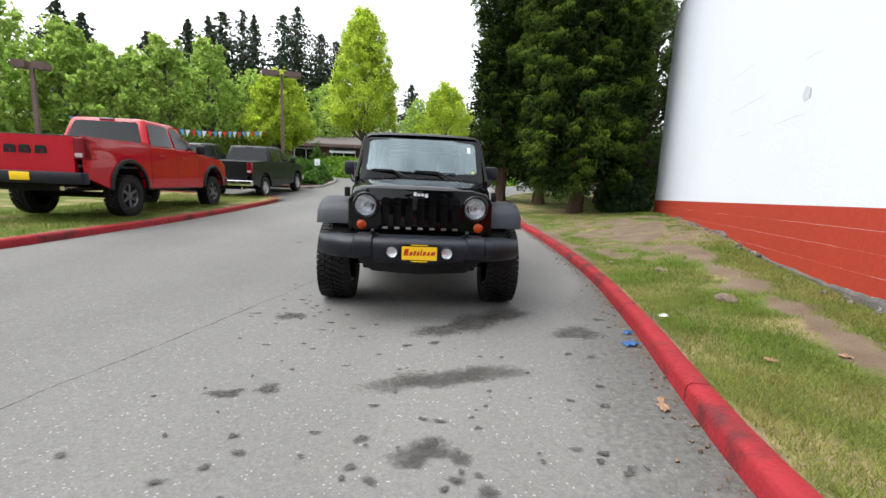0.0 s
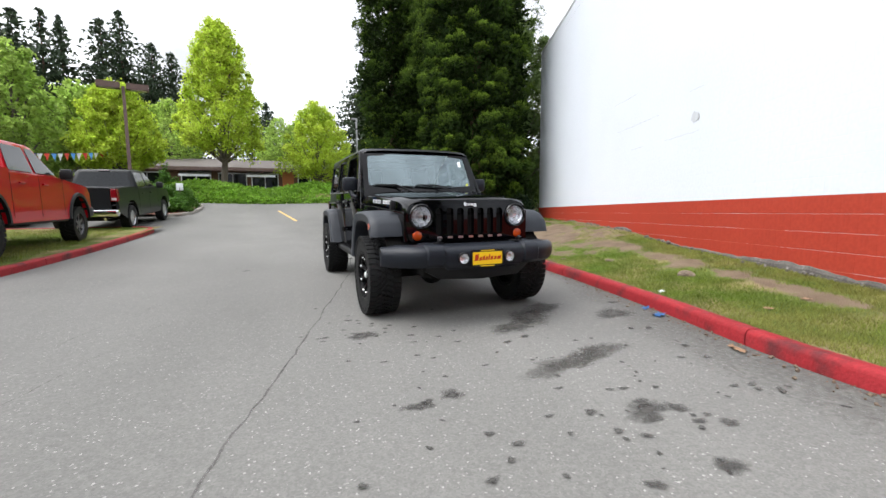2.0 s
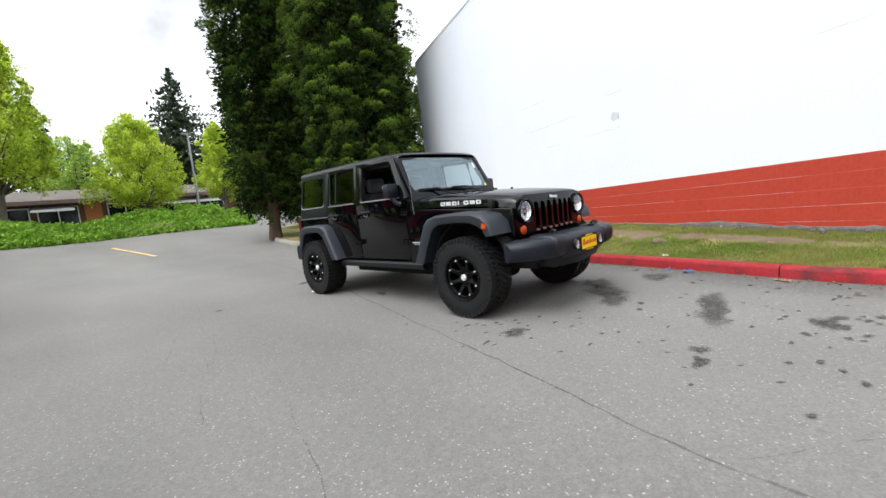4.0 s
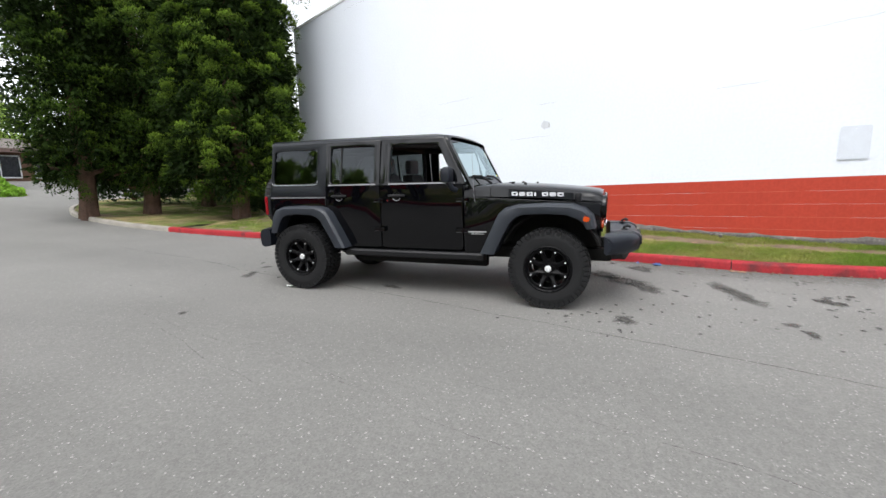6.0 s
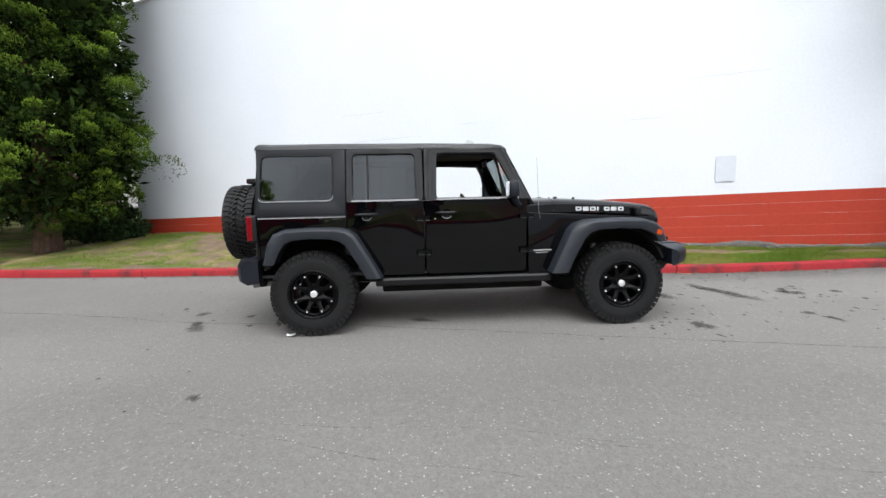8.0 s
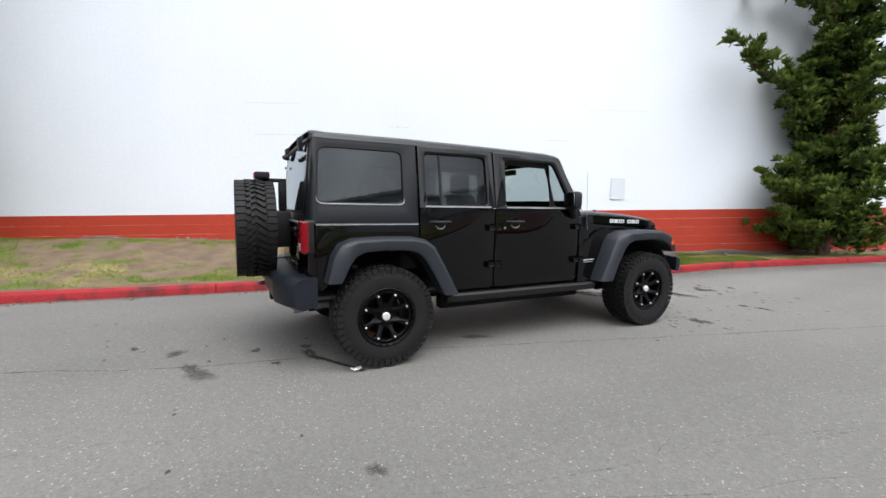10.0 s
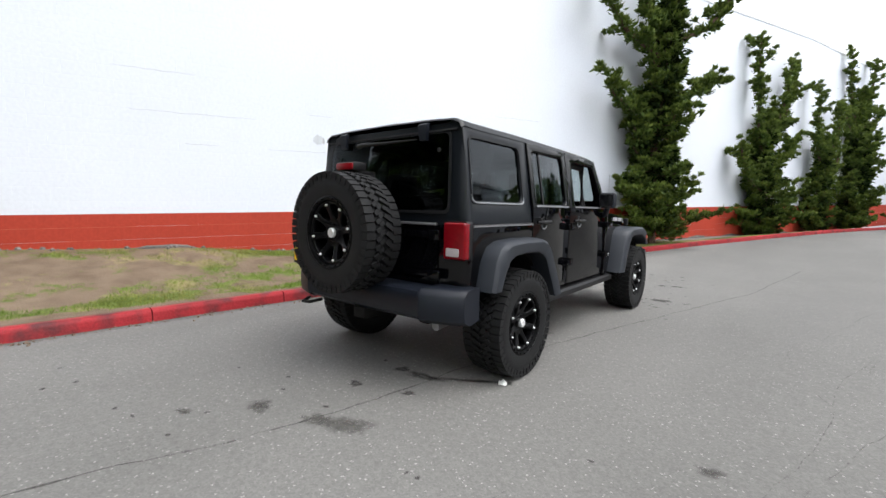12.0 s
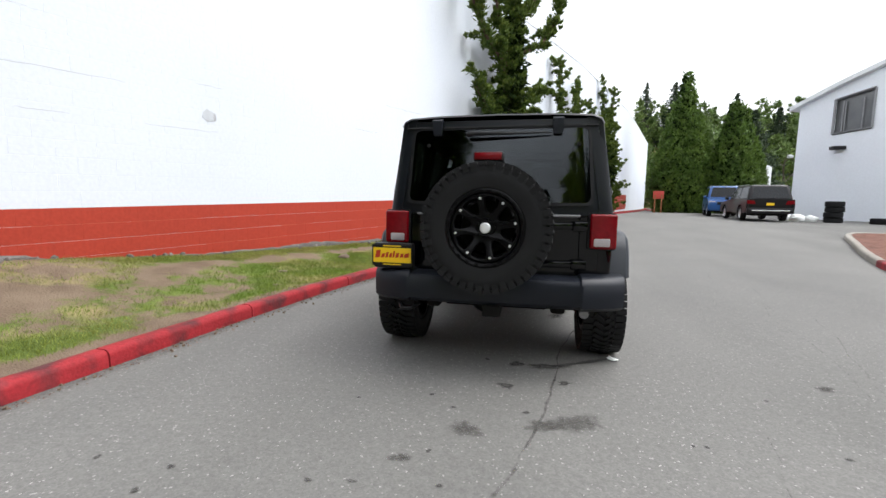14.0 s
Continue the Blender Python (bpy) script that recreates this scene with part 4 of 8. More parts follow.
seam([(-2.7, -6.6), (-2.08, -3.83), (-1.83, -2.97), (-1.61, -2.24), (-1.32, -1.34), (-1.0, -0.2), (-0.72, 0.8), (-0.5, 1.6), (-0.42, 2.27), (-0.24, 3.05), (-0.10, 3.46), (0.11, 3.95), (0.4, 5.2), (0.9, 8.0)], 0.016, 1, M["seam"], "long ragged seam between two strips of asphalt", 0.03, True, 0.82)
seam([(-0.90, 1.66), (-0.71, 1.77), (-0.49, 1.89), (-0.28, 1.99)], 0.030, 2, M["wet_crack"], "wet black crack running out beside a tyre", 0.03, False)
for i, pts in enumerate([[(-2.94, -0.24), (-2.99, -0.49), (-3.13, -0.86), (-3.18, -1.05), (-3.27, -1.32), (-3.35, -1.70)], [(-2.64, 0.71), (-2.5, 0.26), (-2.45, -0.3), (-2.48, -0.72)], [(-3.15, 0.06), (-2.97, 0.65), (-2.67, 1.31), (-2.39, 2.10)],
                          [(-2.97, -0.65), (-2.71, 0.28), (-2.55, 1.26), (-2.30, 2.2)], [(-3.3, -3.0), (-2.9, -1.8), (-2.62, -0.9)], [(-1.45, 2.7), (-1.30, 3.2), (-1.20, 3.8)], [(-2.05, -3.9), (-1.6, -4.3), (-1.2, -5.0)]]):
    seam(pts, 0.008, 20 + i, M["seam"], "fine hairline crack in grey asphalt", 0.03, True, 0.42)
bm = bmesh.new()
q = [(-0.62, 13.6), (-0.50, 13.6), (-1.05, 18.6), (-1.18, 18.6)]
bm.faces.new([bm.verts.new(on_ground(*p, 0.006)) for p in q])
tagged(part("lane_line", bm, M["line_yellow"], None, smooth=False), "worn yellow painted line on asphalt", "road marking", kind="structure")

# ---- wheels ----
def tyre_mesh(radius, width, rim, lugs=40, chunky=True):
    h, r = width / 2, radius
    prof = [(-h * 0.72, rim - 0.005), (-h * 0.93, rim + 0.012), (-h, rim + (r - rim) * 0.45), (-h * 0.96, r - 0.045), (-h * 0.86, r - 0.024), (-h * 0.6, r - 0.019),
            (h * 0.6, r - 0.019), (h * 0.86, r - 0.024), (h * 0.96, r - 0.045), (h, rim + (r - rim) * 0.45), (h * 0.93, rim + 0.012), (h * 0.72, rim - 0.005), (-h * 0.72, rim - 0.005)]
    bm = lathe(prof, 56, "x")
    carcass, bm = bm, bmesh.new()
    if chunky:
        for i in range(lugs):
            for row, (u, wide, long, off) in enumerate(((-0.78, 0.27, 0.80, 0.0), (-0.27, 0.26, 0.72, 0.5), (0.27, 0.26, 0.72, 0.0), (0.78, 0.27, 0.80, 0.5))):
                a = 2 * math.pi * (i + off) / lugs
                t = 2 * math.pi * r / lugs
                d = 0.009 if row in (0, 3) else 0.0
                if row in (0, 3):
                    m = pose(0, 0, 0, math.degrees(a)) @ pose(u * h, 0, 0, 0, 0, 0)
                    box(bm, -wide * h / 1.1, wide * h / 1.1, -t * long / 2, t * long / 2, r - 0.030, r - d, turn=m)
                else:
                    for k, side in enumerate((-1, 1)):
                        m = pose(0, 0, 0, math.degrees(a) + side * 0.17 * math.degrees(t / r)) @ pose(u * h + side * wide * h * 0.38, 0, 0, 0, 0, 32 * (1 if row == 1 else -1))
                        box(bm, -wide * h * 0.52, wide * h * 0.52, -t * 0.25, t * 0.25, r - 0.030, r, turn=m)
            for sgn in (-1, 1):
                m = pose(0, 0, 0, math.degrees(2 * math.pi * (i + (0.0 if sgn < 0 else 0.5)) / lugs))
                t = 2 * math.pi * r / lugs
                box(bm, sgn * h * 0.965 - 0.004, sgn * h * 0.965 + 0.004, -t * 0.32, t * 0.32, r - 0.068 if i % 2 else r - 0.055, r - 0.022, turn=m)
    return carcass, bm


def black_wheel(name, parent, at, side):
    """Deep black eight-spoke wheel with bright studs on a mud-terrain tyre; side -1 faces -x."""
    w = new(name)
    w.parent, w.location = parent, at
    if side > 0:
        w.rotation_euler = (0, 0, math.pi)
    carcass, tread = tyre_mesh(0.395, 0.29, 0.225, 46)
    part("tyre", carcass, M["rubber"], w)
    part("tread", tread, M["rubber"], w)["kind"] = "stuff"
    prof = [(0.13, 0.226), (-0.118, 0.226), (-0.134, 0.233), (-0.138, 0.224), (-0.130, 0.210), (-0.10, 0.203), (0.10, 0.190), (0.13, 0.197), (0.13, 0.226)]
    rim = part("rim", lathe(prof, 48, "x"), M["rim_black"], w)
    for i in range(24):
        part("rim_bolt", boxes((-0.142, -0.130, -0.011, 0.011, 0.212, 0.223, 0.003)), M["rim_black"], rim).rotation_euler = (radians(15 * i), 0, 0)

    def dish(y, z):
        r = math.hypot(y, z)
        return (-0.078 - 0.040 * smoothstep(0.045, 0.19, r), y, z)

    pockets = []
    for i in range(8):
        a = radians(45 * i)
        c_, s_ = math.cos(a), math.sin(a)
        loop = rounded([(0.090, -0.010), (0.120, -0.030), (0.176, -0.047), (0.188, 0.0), (0.176, 0.047), (0.120, 0.030), (0.090, 0.010)], 0.012, 2)
        pockets.append([(r_ * s_ + t_ * c_, r_ * c_ - t_ * s_) for r_, t_ in loop])
    part("spokes", slab(ring(0.206, 48), pockets, dish, (0.050, 0, 0), soft=0.010, flat=False), M["rim_black"], w)
    part("hub", lathe([(0.02, 0.0), (0.02, 0.070), (-0.078, 0.066), (-0.094, 0.054), (-0.096, 0.0)], 28, "x"), M["rim_black"], w)
    part("centre_cap", lathe([(-0.090, 0.0325), (-0.112, 0.032), (-0.117, 0.027), (-0.119, 0.0)], 24, "x"), M["stud"], w, "brushed silver centre cap")
    for i in range(8):
        a = radians(45 * i + 22.5)
        part("stud", lathe([(-0.10, 0.0095), (-0.124, 0.009), (-0.130, 0.006), (-0.130, 0.0)], 10, "x", (0, 0.178 * math.sin(a), 0.178 * math.cos(a))), M["stud"], w, "bright stud")
    for i in range(5):
        a = radians(72 * i)
        part("wheel_nut", lathe([(-0.090, 0.009), (-0.104, 0.008), (-0.104, 0.0)], 6, "x", (0, 0.052 * math.sin(a), 0.052 * math.cos(a))), M["rim_black"], w)
    part("brake_disc", lathe([(0.03, 0.0), (0.03, 0.165), (0.065, 0.165), (0.065, 0.0)], 28, "x"), M["dusty"], w)
    return w


# ---- the black four-door off-roader ----
jeep = thing("off_road_car", "glossy black four-door off-road car with spare wheel on tailgate", "car", (0.016, 0, 0), -0.7)
P, HT, FL, BP, TR = M["paint"], M["hardtop"], M["plastic"], M["bumper"], M["trim"]


def side_low(s):
    """Doors and tub below the belt: (y, z) to the skin on side s."""
    return lambda y, z: (s * (0.785 + 0.015 * min(1.0, (z - 0.5) / 0.4)), y, z)


def side_door_top(s):
    return lambda y, z: (s * (0.800 - 0.165 * (z - 1.235)), y, z)


def side_hardtop(s):
    return lambda y, z: (s * (0.798 - 0.150 * (z - 1.11)), y, z)


def front_side(s):
    return lambda y, z: (s * (0.800 - 0.155 * max(0.0, (-0.60 - y) / 1.35)), y, z)


for s in (-1, 1):
    inward = (-s * 0.035, 0, 0)
    # rear quarter of the tub, cut round the wheel arch
    part("rear_quarter", slab([(1.158, 1.108), (1.972, 1.108), (1.972, 0.62), (1.90, 0.62), (1.84, 0.78), (1.74, 0.90), (1.62, 0.95), (1.33, 0.95), (1.22, 0.92), (1.158, 0.86)], [], side_low(s), inward, soft=0.007), P, jeep)
    part("front_fender", slab([(-0.586, 1.10), (-0.586, 0.50), (-0.80, 0.50), (-0.98, 0.78), (-1.12, 0.93), (-1.26, 0.96), (-1.70, 0.95), (-1.80, 0.84), (-1.84, 0.74), (-1.93, 0.74), (-1.93, 1.02)], [], front_side(s), inward, soft=0.006), P, jeep)
    # doors
    front_low = rounded([(0.412, 1.235), (0.412, 0.528), (-0.568, 0.528), (-0.568, 1.235)], [0.0, 0.05, 0.05, 0.0])
    door = part("front_door", slab(front_low, [], side_low(s), inward, soft=0.007, hold=lambda u, v: v > 1.2), P, jeep)
    door["label"] = "black front door with open window" if s < 0 else "black front door"
    up_out = [(0.412, 1.238), (-0.60, 1.238), (-0.345, 1.732), (0.412, 1.742)]
    up_in = rounded([(0.300, 1.262), (-0.475, 1.262), (-0.275, 1.665), (0.285, 1.675)], [0.03, 0.03, 0.05, 0.05])
    part("window_frame", slab(up_out, [up_in], side_door_top(s), inward, soft=0.009, hold=lambda u, v: v < 1.24), P, door)
    rear_low = rounded([(1.148, 1.235), (1.148, 0.94), (0.855, 0.528), (0.424, 0.528), (0.424, 1.235)], [0.0, 0.08, 0.05, 0.05, 0.0])
    rdoor = part("rear_door", slab(rear_low, [], side_low(s), inward, soft=0.007, hold=lambda u, v: v > 1.2), P, jeep)
    up_out = [(1.148, 1.238), (0.424, 1.238), (0.424, 1.742), (1.148, 1.742)]
    up_in = rounded([(1.085, 1.262), (0.495, 1.262), (0.505, 1.680), (1.085, 1.680)], 0.045)
    part("window_frame", slab(up_out, [up_in], side_door_top(s), inward, soft=0.009, hold=lambda u, v: v < 1.24), P, rdoor)
    g = lambda y, z, s=s: tuple(Vector(side_door_top(s)(y, z)) + Vector((-s * 0.02, 0, 0)))
    part("window", slab(rounded([(1.09, 1.257), (0.49, 1.257), (0.50, 1.685), (1.09, 1.685)], 0.045), [], g, (-s * 0.004, 0, 0)), M["privacy"], rdoor, "dark tinted window", smooth=False)
    part("window_bar", slab([(0.955, 1.26), (0.935, 1.26), (0.935, 1.68), (0.955, 1.68)], [], lambda y, z, s=s: tuple(Vector(side_door_top(s)(y, z)) + Vector((-s * 0.012, 0, 0))), (-s * 0.012, 0, 0)), TR, rdoor)
    for dd, y0, y1, name in ((door, 0.30, -0.49, "window_seal"), (rdoor, 1.10, 0.47, "window_seal")):
        part(name, slab([(y0, 1.241), (y1, 1.241), (y1, 1.255), (y0, 1.255)], [], side_door_top(s), (s * 0.008, 0, 0)), M["steel"], dd, "pale grey window seal")
    # handles with their recess, hinges, lock
    for dd, yc in ((door, 0.205), (rdoor, 0.965)):
        xs = s * 0.800
        bm = bmesh.new()
        tube([(xs + s * 0.004, yc + 0.10, 1.118), (xs + s * 0.032, yc + 0.07, 1.120), (xs + s * 0.034, yc - 0.07, 1.120), (xs + s * 0.004, yc - 0.10, 1.118)], [0.012, 0.014, 0.014, 0.012], 8, bm)
        part("handle", bm, TR, dd, "black pull handle")
        # pale arc stands in for the sky reflected in the handle recess
        part("cup_lip", tube([(xs + s * 0.006, yc + 0.047 * math.cos(a), 1.106 - 0.043 * math.sin(a)) for a in [math.pi * (0.12 + 0.76 * k / 8) for k in range(9)]], 0.005, 6), M["seal"], dd, "pale painted glint along the handle recess")
        part("handle_cup", lathe([(s * 0.001, 0.050), (s * 0.006, 0.046), (s * 0.002, 0.036), (-s * 0.001, 0.0)], 24, "x", (xs, yc, 1.112)), M["rim_black"], dd)
    part("lock", lathe([(0, 0.011), (s * 0.006, 0.010), (s * 0.007, 0.0)], 12, "x", (s * 0.800, 0.318, 1.062)), M["chrome"], door)
    for dd, yy in ((door, -0.575), (rdoor, 0.418)):
        for z in (1.068, 0.742):
            bm = boxes((s * 0.798, s * 0.818, yy - 0.055, yy + 0.075, z - 0.022, z + 0.022, 0.006))
            tube([(s * 0.816, yy, z - 0.03), (s * 0.816, yy, z + 0.03)], 0.012, 10, bm)
            part("hinge", bm, P, dd)
    # hardtop side with its fixed window
    up_out = [(1.984, 1.112), (1.155, 1.112), (1.155, 1.755), (1.984, 1.755)]
    hole = rounded([(1.955, 1.270), (1.285, 1.270), (1.285, 1.680), (1.930, 1.680)], 0.06)
    q = part("hardtop_side", slab(up_out, [hole], side_hardtop(s), inward, soft=0.010), HT, jeep)
    gh = lambda y, z, s=s: tuple(Vector(side_hardtop(s)(y, z)) + Vector((-s * 0.012, 0, 0)))
    part("quarter_window", slab(rounded([(1.965, 1.262), (1.278, 1.262), (1.278, 1.688), (1.94, 1.688)], 0.06), [], gh, (-s * 0.004, 0, 0)), M["privacy"], q, "dark tinted fixed window", smooth=False)
    part("window_seal", slab(rounded([(1.968, 1.256), (1.274, 1.256), (1.274, 1.692), (1.942, 1.692)], 0.06), [rounded([(1.958, 1.267), (1.284, 1.267), (1.284, 1.682), (1.933, 1.682)], 0.055)], side_hardtop(s), (s * 0.006, 0, 0)), TR, q, "black rubber window seal")
    # lower lip of the seal, coloured pale for the sky it would reflect
    part("window_lip", tube([Vector(side_hardtop(s)(y, z)) + Vector((s * 0.006, 0, 0)) for y, z in ((1.968, 1.31), (1.962, 1.280), (1.940, 1.262), (1.90, 1.257), (1.34, 1.257), (1.30, 1.262), (1.282, 1.280), (1.276, 1.31))], [0.002, 0.005, 0.006, 0.006, 0.006, 0.006, 0.005, 0.002], 8), M["seal"], q, "pale painted sky glint on the seal's lower lip")
    # rounded rear corners of the hardtop and of the tub below it
    for name, mat, zs, low in (("hardtop_corner", HT, (1.113, 1.25, 1.40, 1.55, 1.68, 1.757, 1.785), False), ("tub_corner", P, (0.62, 0.70, 0.85, 1.0, 1.107), True)):
        rows = []
        for z in zs:
            xs = 0.785 + 0.015 * min(1.0, (z - 0.5) / 0.4) if low else 0.798 - 0.150 * (z - 1.11) - (0.012 if z > 1.76 else 0.0)
            x_in = xs - 0.095
            y_back = 2.055 - 0.065 * max(0.0, (z - 1.15) / 0.6) - 0.035 * (x_in / 0.78) ** 3
            y_fore = 1.9725 if low else 1.974
            arc = []
            for k in range(10):
                t = k / 9
                arc.append(((1 - t * t) * xs + t * t * x_in, (1 - t) ** 2 * y_fore + (1 - (1 - t) ** 2) * (y_back + 0.004)))
            rows.append([(s * x, y, z) for x, y in arc] + [(s * (x_in - 0.0), y_back - 0.035, z), (s * (xs - 0.035), y_fore, z)])
        part(name, loft(rows), mat, jeep)
    # seam in pale steel, standing in for the white reflection along it
    part("tub_seal", boxes((s * 0.775, s * 0.806, 1.165, 1.975, 1.100, 1.114, 0.003)), M["steel"], q, "hardtop seam coloured pale for its reflected line")
    # rock rail, inner sill
    part("rock_rail", loft([[(s * 0.70, y, 0.420), (s * 0.80, y, 0.425), (s * 0.826, y, 0.440), (s * 0.830, y, 0.485), (s * 0.815, y, 0.503), (s * 0.70, y, 0.508)] for y in (0.90, 0.2, -0.80)]), TR, jeep)
    # flares: outer and inner line of the arch, from the rear foot over the wheel
    for name, O, I in (("front_flare", [(-0.775, 0.520), (-0.86, 0.70), (-0.965, 0.925), (-1.03, 0.985), (-1.15, 1.018), (-1.45, 1.030), (-1.68, 1.022), (-1.80, 0.985), (-1.875, 0.915), (-1.905, 0.80)],
                        [(-0.94, 0.520), (-1.01, 0.68), (-1.10, 0.845), (-1.16, 0.90), (-1.24, 0.925), (-1.45, 0.932), (-1.64, 0.922), (-1.73, 0.89), (-1.79, 0.85), (-1.82, 0.79)]),
                       ("rear_flare", [(0.83, 0.525), (0.94, 0.73), (1.06, 0.935), (1.13, 0.985), (1.22, 1.006), (1.48, 1.012), (1.72, 1.002), (1.82, 0.965), (1.875, 0.88), (1.925, 0.68)],
                        [(0.975, 0.525), (1.06, 0.68), (1.16, 0.84), (1.21, 0.88), (1.29, 0.905), (1.48, 0.912), (1.64, 0.902), (1.71, 0.87), (1.76, 0.80), (1.815, 0.68)])):
        rows = []
        for (oy, oz), (iy, iz) in zip(O, I):
            f = (0.800 - 0.155 * max(0.0, (-0.60 - oy) / 1.35)) if name == "front_flare" else 0.80
            f -= 0.03
            rows.append([(s * f, oy, oz), (s * 0.86, oy * 0.985 + iy * 0.015, oz * 0.985 + iz * 0.015), (s * 0.915, oy * 0.92 + iy * 0.08, oz * 0.92 + iz * 0.08), (s * 0.938, oy * 0.72 + iy * 0.28, oz * 0.72 + iz * 0.28),
                         (s * 0.940, oy * 0.15 + iy * 0.85, oz * 0.15 + iz * 0.85), (s * 0.930, iy, iz), (s * 0.90, iy, iz), (s * f, iy, iz)])
        part(name, loft(rows), FL, jeep, "satin grey plastic wheel-arch flare")
    part("side_marker", loft([[(s * x, y, z) for y, z in rounded([(-1.785, 0.872), (-1.836, 0.858), (-1.848, 0.902), (-1.798, 0.918)], 0.016)] for x in (0.915, 0.938, 0.943)]), M["amber"], jeep, "orange side marker lamp")
    # wheel well liner
    for yc in (-1.473, 1.473):
        a_rows = []
        for i in range(13):
            a = math.pi * (0.13 + 0.74 * i / 12)
            a_rows.append([(s * 0.46, yc + 0.50 * math.cos(a), 0.40 + 0.53 * math.sin(a)), (s * 0.80, yc + 0.50 * math.cos(a), 0.40 + 0.53 * math.sin(a)),
                           (s * 0.80, yc + 0.52 * math.cos(a), 0.40 + 0.55 * math.sin(a)), (s * 0.46, yc + 0.52 * math.cos(a), 0.40 + 0.55 * math.sin(a))])
        part("wheel_well", loft(a_rows), M["dusty"], jeep)
    # door mirror on its arm
    bm = boxes((s * 0.775 if s > 0 else -0.945, s * 0.945 if s > 0 else -0.775, -0.475, -0.375, 1.245, 1.410, 0.035))
    mir = part("mirror", bm, BP, jeep, "black door mirror")
    part("mirror_arm", tube([(s * 0.79, -0.50, 1.17), (s * 0.83, -0.47, 1.185), (s * 0.86, -0.43, 1.26)], [0.03, 0.028, 0.03], 10), BP, mir)
    part("mirror_glass", slab(rounded([(s * 0.79, 1.262), (s * 0.93, 1.262), (s * 0.93, 1.395), (s * 0.79, 1.395)], 0.02), [], lambda u, v: (u, -0.374, v), (0, 0.004, 0)), M["chrome"], mir)
    # wheels
    black_wheel("wheel", jeep, (s * 0.80, -1.473, 0.395), s)
    black_wheel("wheel", jeep, (s * 0.80, 1.473, 0.395), s)
    # hood latch
    part("hood_latch", boxes((s * 0.665 if s > 0 else -0.715, s * 0.715 if s > 0 else -0.665, -1.755, -1.70, 1.035, 1.125, 0.012)), TR, jeep, "black rubber bonnet catch")

# windscreen: a leaning frame and its glass
def screen(x, v):
    return (x, -0.675 + 0.525 * v - (0.06 - 0.12 * x * x) * 0.5, 1.155 + v)


out = rounded([(-0.735, 0.0), (0.735, 0.0), (0.700, 0.585), (-0.700, 0.585)], [0.02, 0.02, 0.06, 0.06])
hole = rounded([(-0.665, 0.145), (0.665, 0.145), (0.640, 0.530), (-0.640, 0.530)], 0.05)
ws = part("windscreen_frame", slab(out, [hole], screen, (0, 0.045, 0.02)), P, jeep)
rows = []
for k in range(15):
    v = 0.132 + 0.41 * k / 14
    w = 0.672 - 0.025 * k / 14
    rows.append([tuple(Vector(screen(-w + 2 * w * i / 24, v)) + Vector((0, 0.014, 0.006))) for i in range(25)])
part("windscreen", loft(rows, closed=False), M["screen"], ws, "windscreen reflecting pale sky")
part("screen_label", slab([(0.545, 0.40), (0.585, 0.40), (0.585, 0.47), (0.545, 0.47)], [], lambda x, v: tuple(Vector(screen(x, v)) + Vector((0, 0.010, 0.004))), (0, 0.001, 0)), M["sticker"], ws, "white paper label behind glass")
part("screen_dot", lathe([(0.006, 0.0), (0.006, 0.017), (0.009, 0.017), (0.009, 0.0)], 16, "y", screen(0.615, 0.17)), M["sticker_yellow"], ws, "small yellow sticker")
for xa, xb in ((-0.60, -0.09), (-0.08, 0.44)):
    a = Vector(screen(xa, 0.165)) + Vector((0, -0.022, 0.0))
    mid = Vector(screen(xa + 0.26, 0.16)) + Vector((0, -0.03, 0.0))
    b = Vector(screen(xb, 0.06)) + Vector((0, -0.06, -0.01))
    bm = tube([a, mid, b], [0.006, 0.010, 0.013], 8)
    tube([a + Vector((-0.02, 0.012, -0.012)), mid + Vector((0.22, 0.014, -0.014))], 0.007, 6, bm)
    part("wiper", bm, TR, jeep)

# cowl and bonnet
def hood_section(y, w, z, edge, crown=0.018, drop=0.0):
    """Half a bonnet's section mirrored: crowned top, rounded shoulders, down to the side line."""
    half = [(0.0, z), (w * 0.55, z - crown * 0.35), (w * 0.84, z - crown), (w * 0.94, z - crown - 0.018), (w * 0.985, z - crown - 0.045), (w, edge)]
    pts = [(x, y, v) for x, v in half]
    return [(-x, y_, v) for x, y_, v in pts[::-1]][:-1] + pts


part("cowl", loft([hood_section(-0.575, 0.765, 1.225, 1.098), hood_section(-0.72, 0.760, 1.232, 1.098), hood_section(-0.853, 0.745, 1.236, 1.096)], closed=False), P, jeep)
hood = part("bonnet", loft([hood_section(-0.858, 0.744, 1.237, 1.094), hood_section(-1.10, 0.718, 1.228, 1.088), hood_section(-1.40, 0.690, 1.210, 1.075), hood_section(-1.66, 0.662, 1.185, 1.055), hood_section(-1.83, 0.640, 1.165, 1.035),
                            hood_section(-1.91, 0.628, 1.150, 1.02), hood_section(-1.948, 0.618, 1.128, 1.01)], closed=False), P, jeep)
for x in (-0.30, 0.30):
    part("washer_jet", boxes((x - 0.02, x + 0.02, -1.02, -0.985, 1.222, 1.245, 0.006)), TR, hood)
part("bonnet_stop", lathe([(0, 0.016), (0.022, 0.014), (0.026, 0.0)], 12, "z", (-0.42, -1.16, 1.212)), TR, hood)
part("bonnet_stop", lathe([(0, 0.016), (0.022, 0.014), (0.026, 0.0)], 12, "z", (0.42, -1.16, 1.212)), TR, hood)
part("bonnet_vent", boxes((-0.06, 0.06, -0.93, -0.90, 1.226, 1.242, 0.006)), TR, hood)
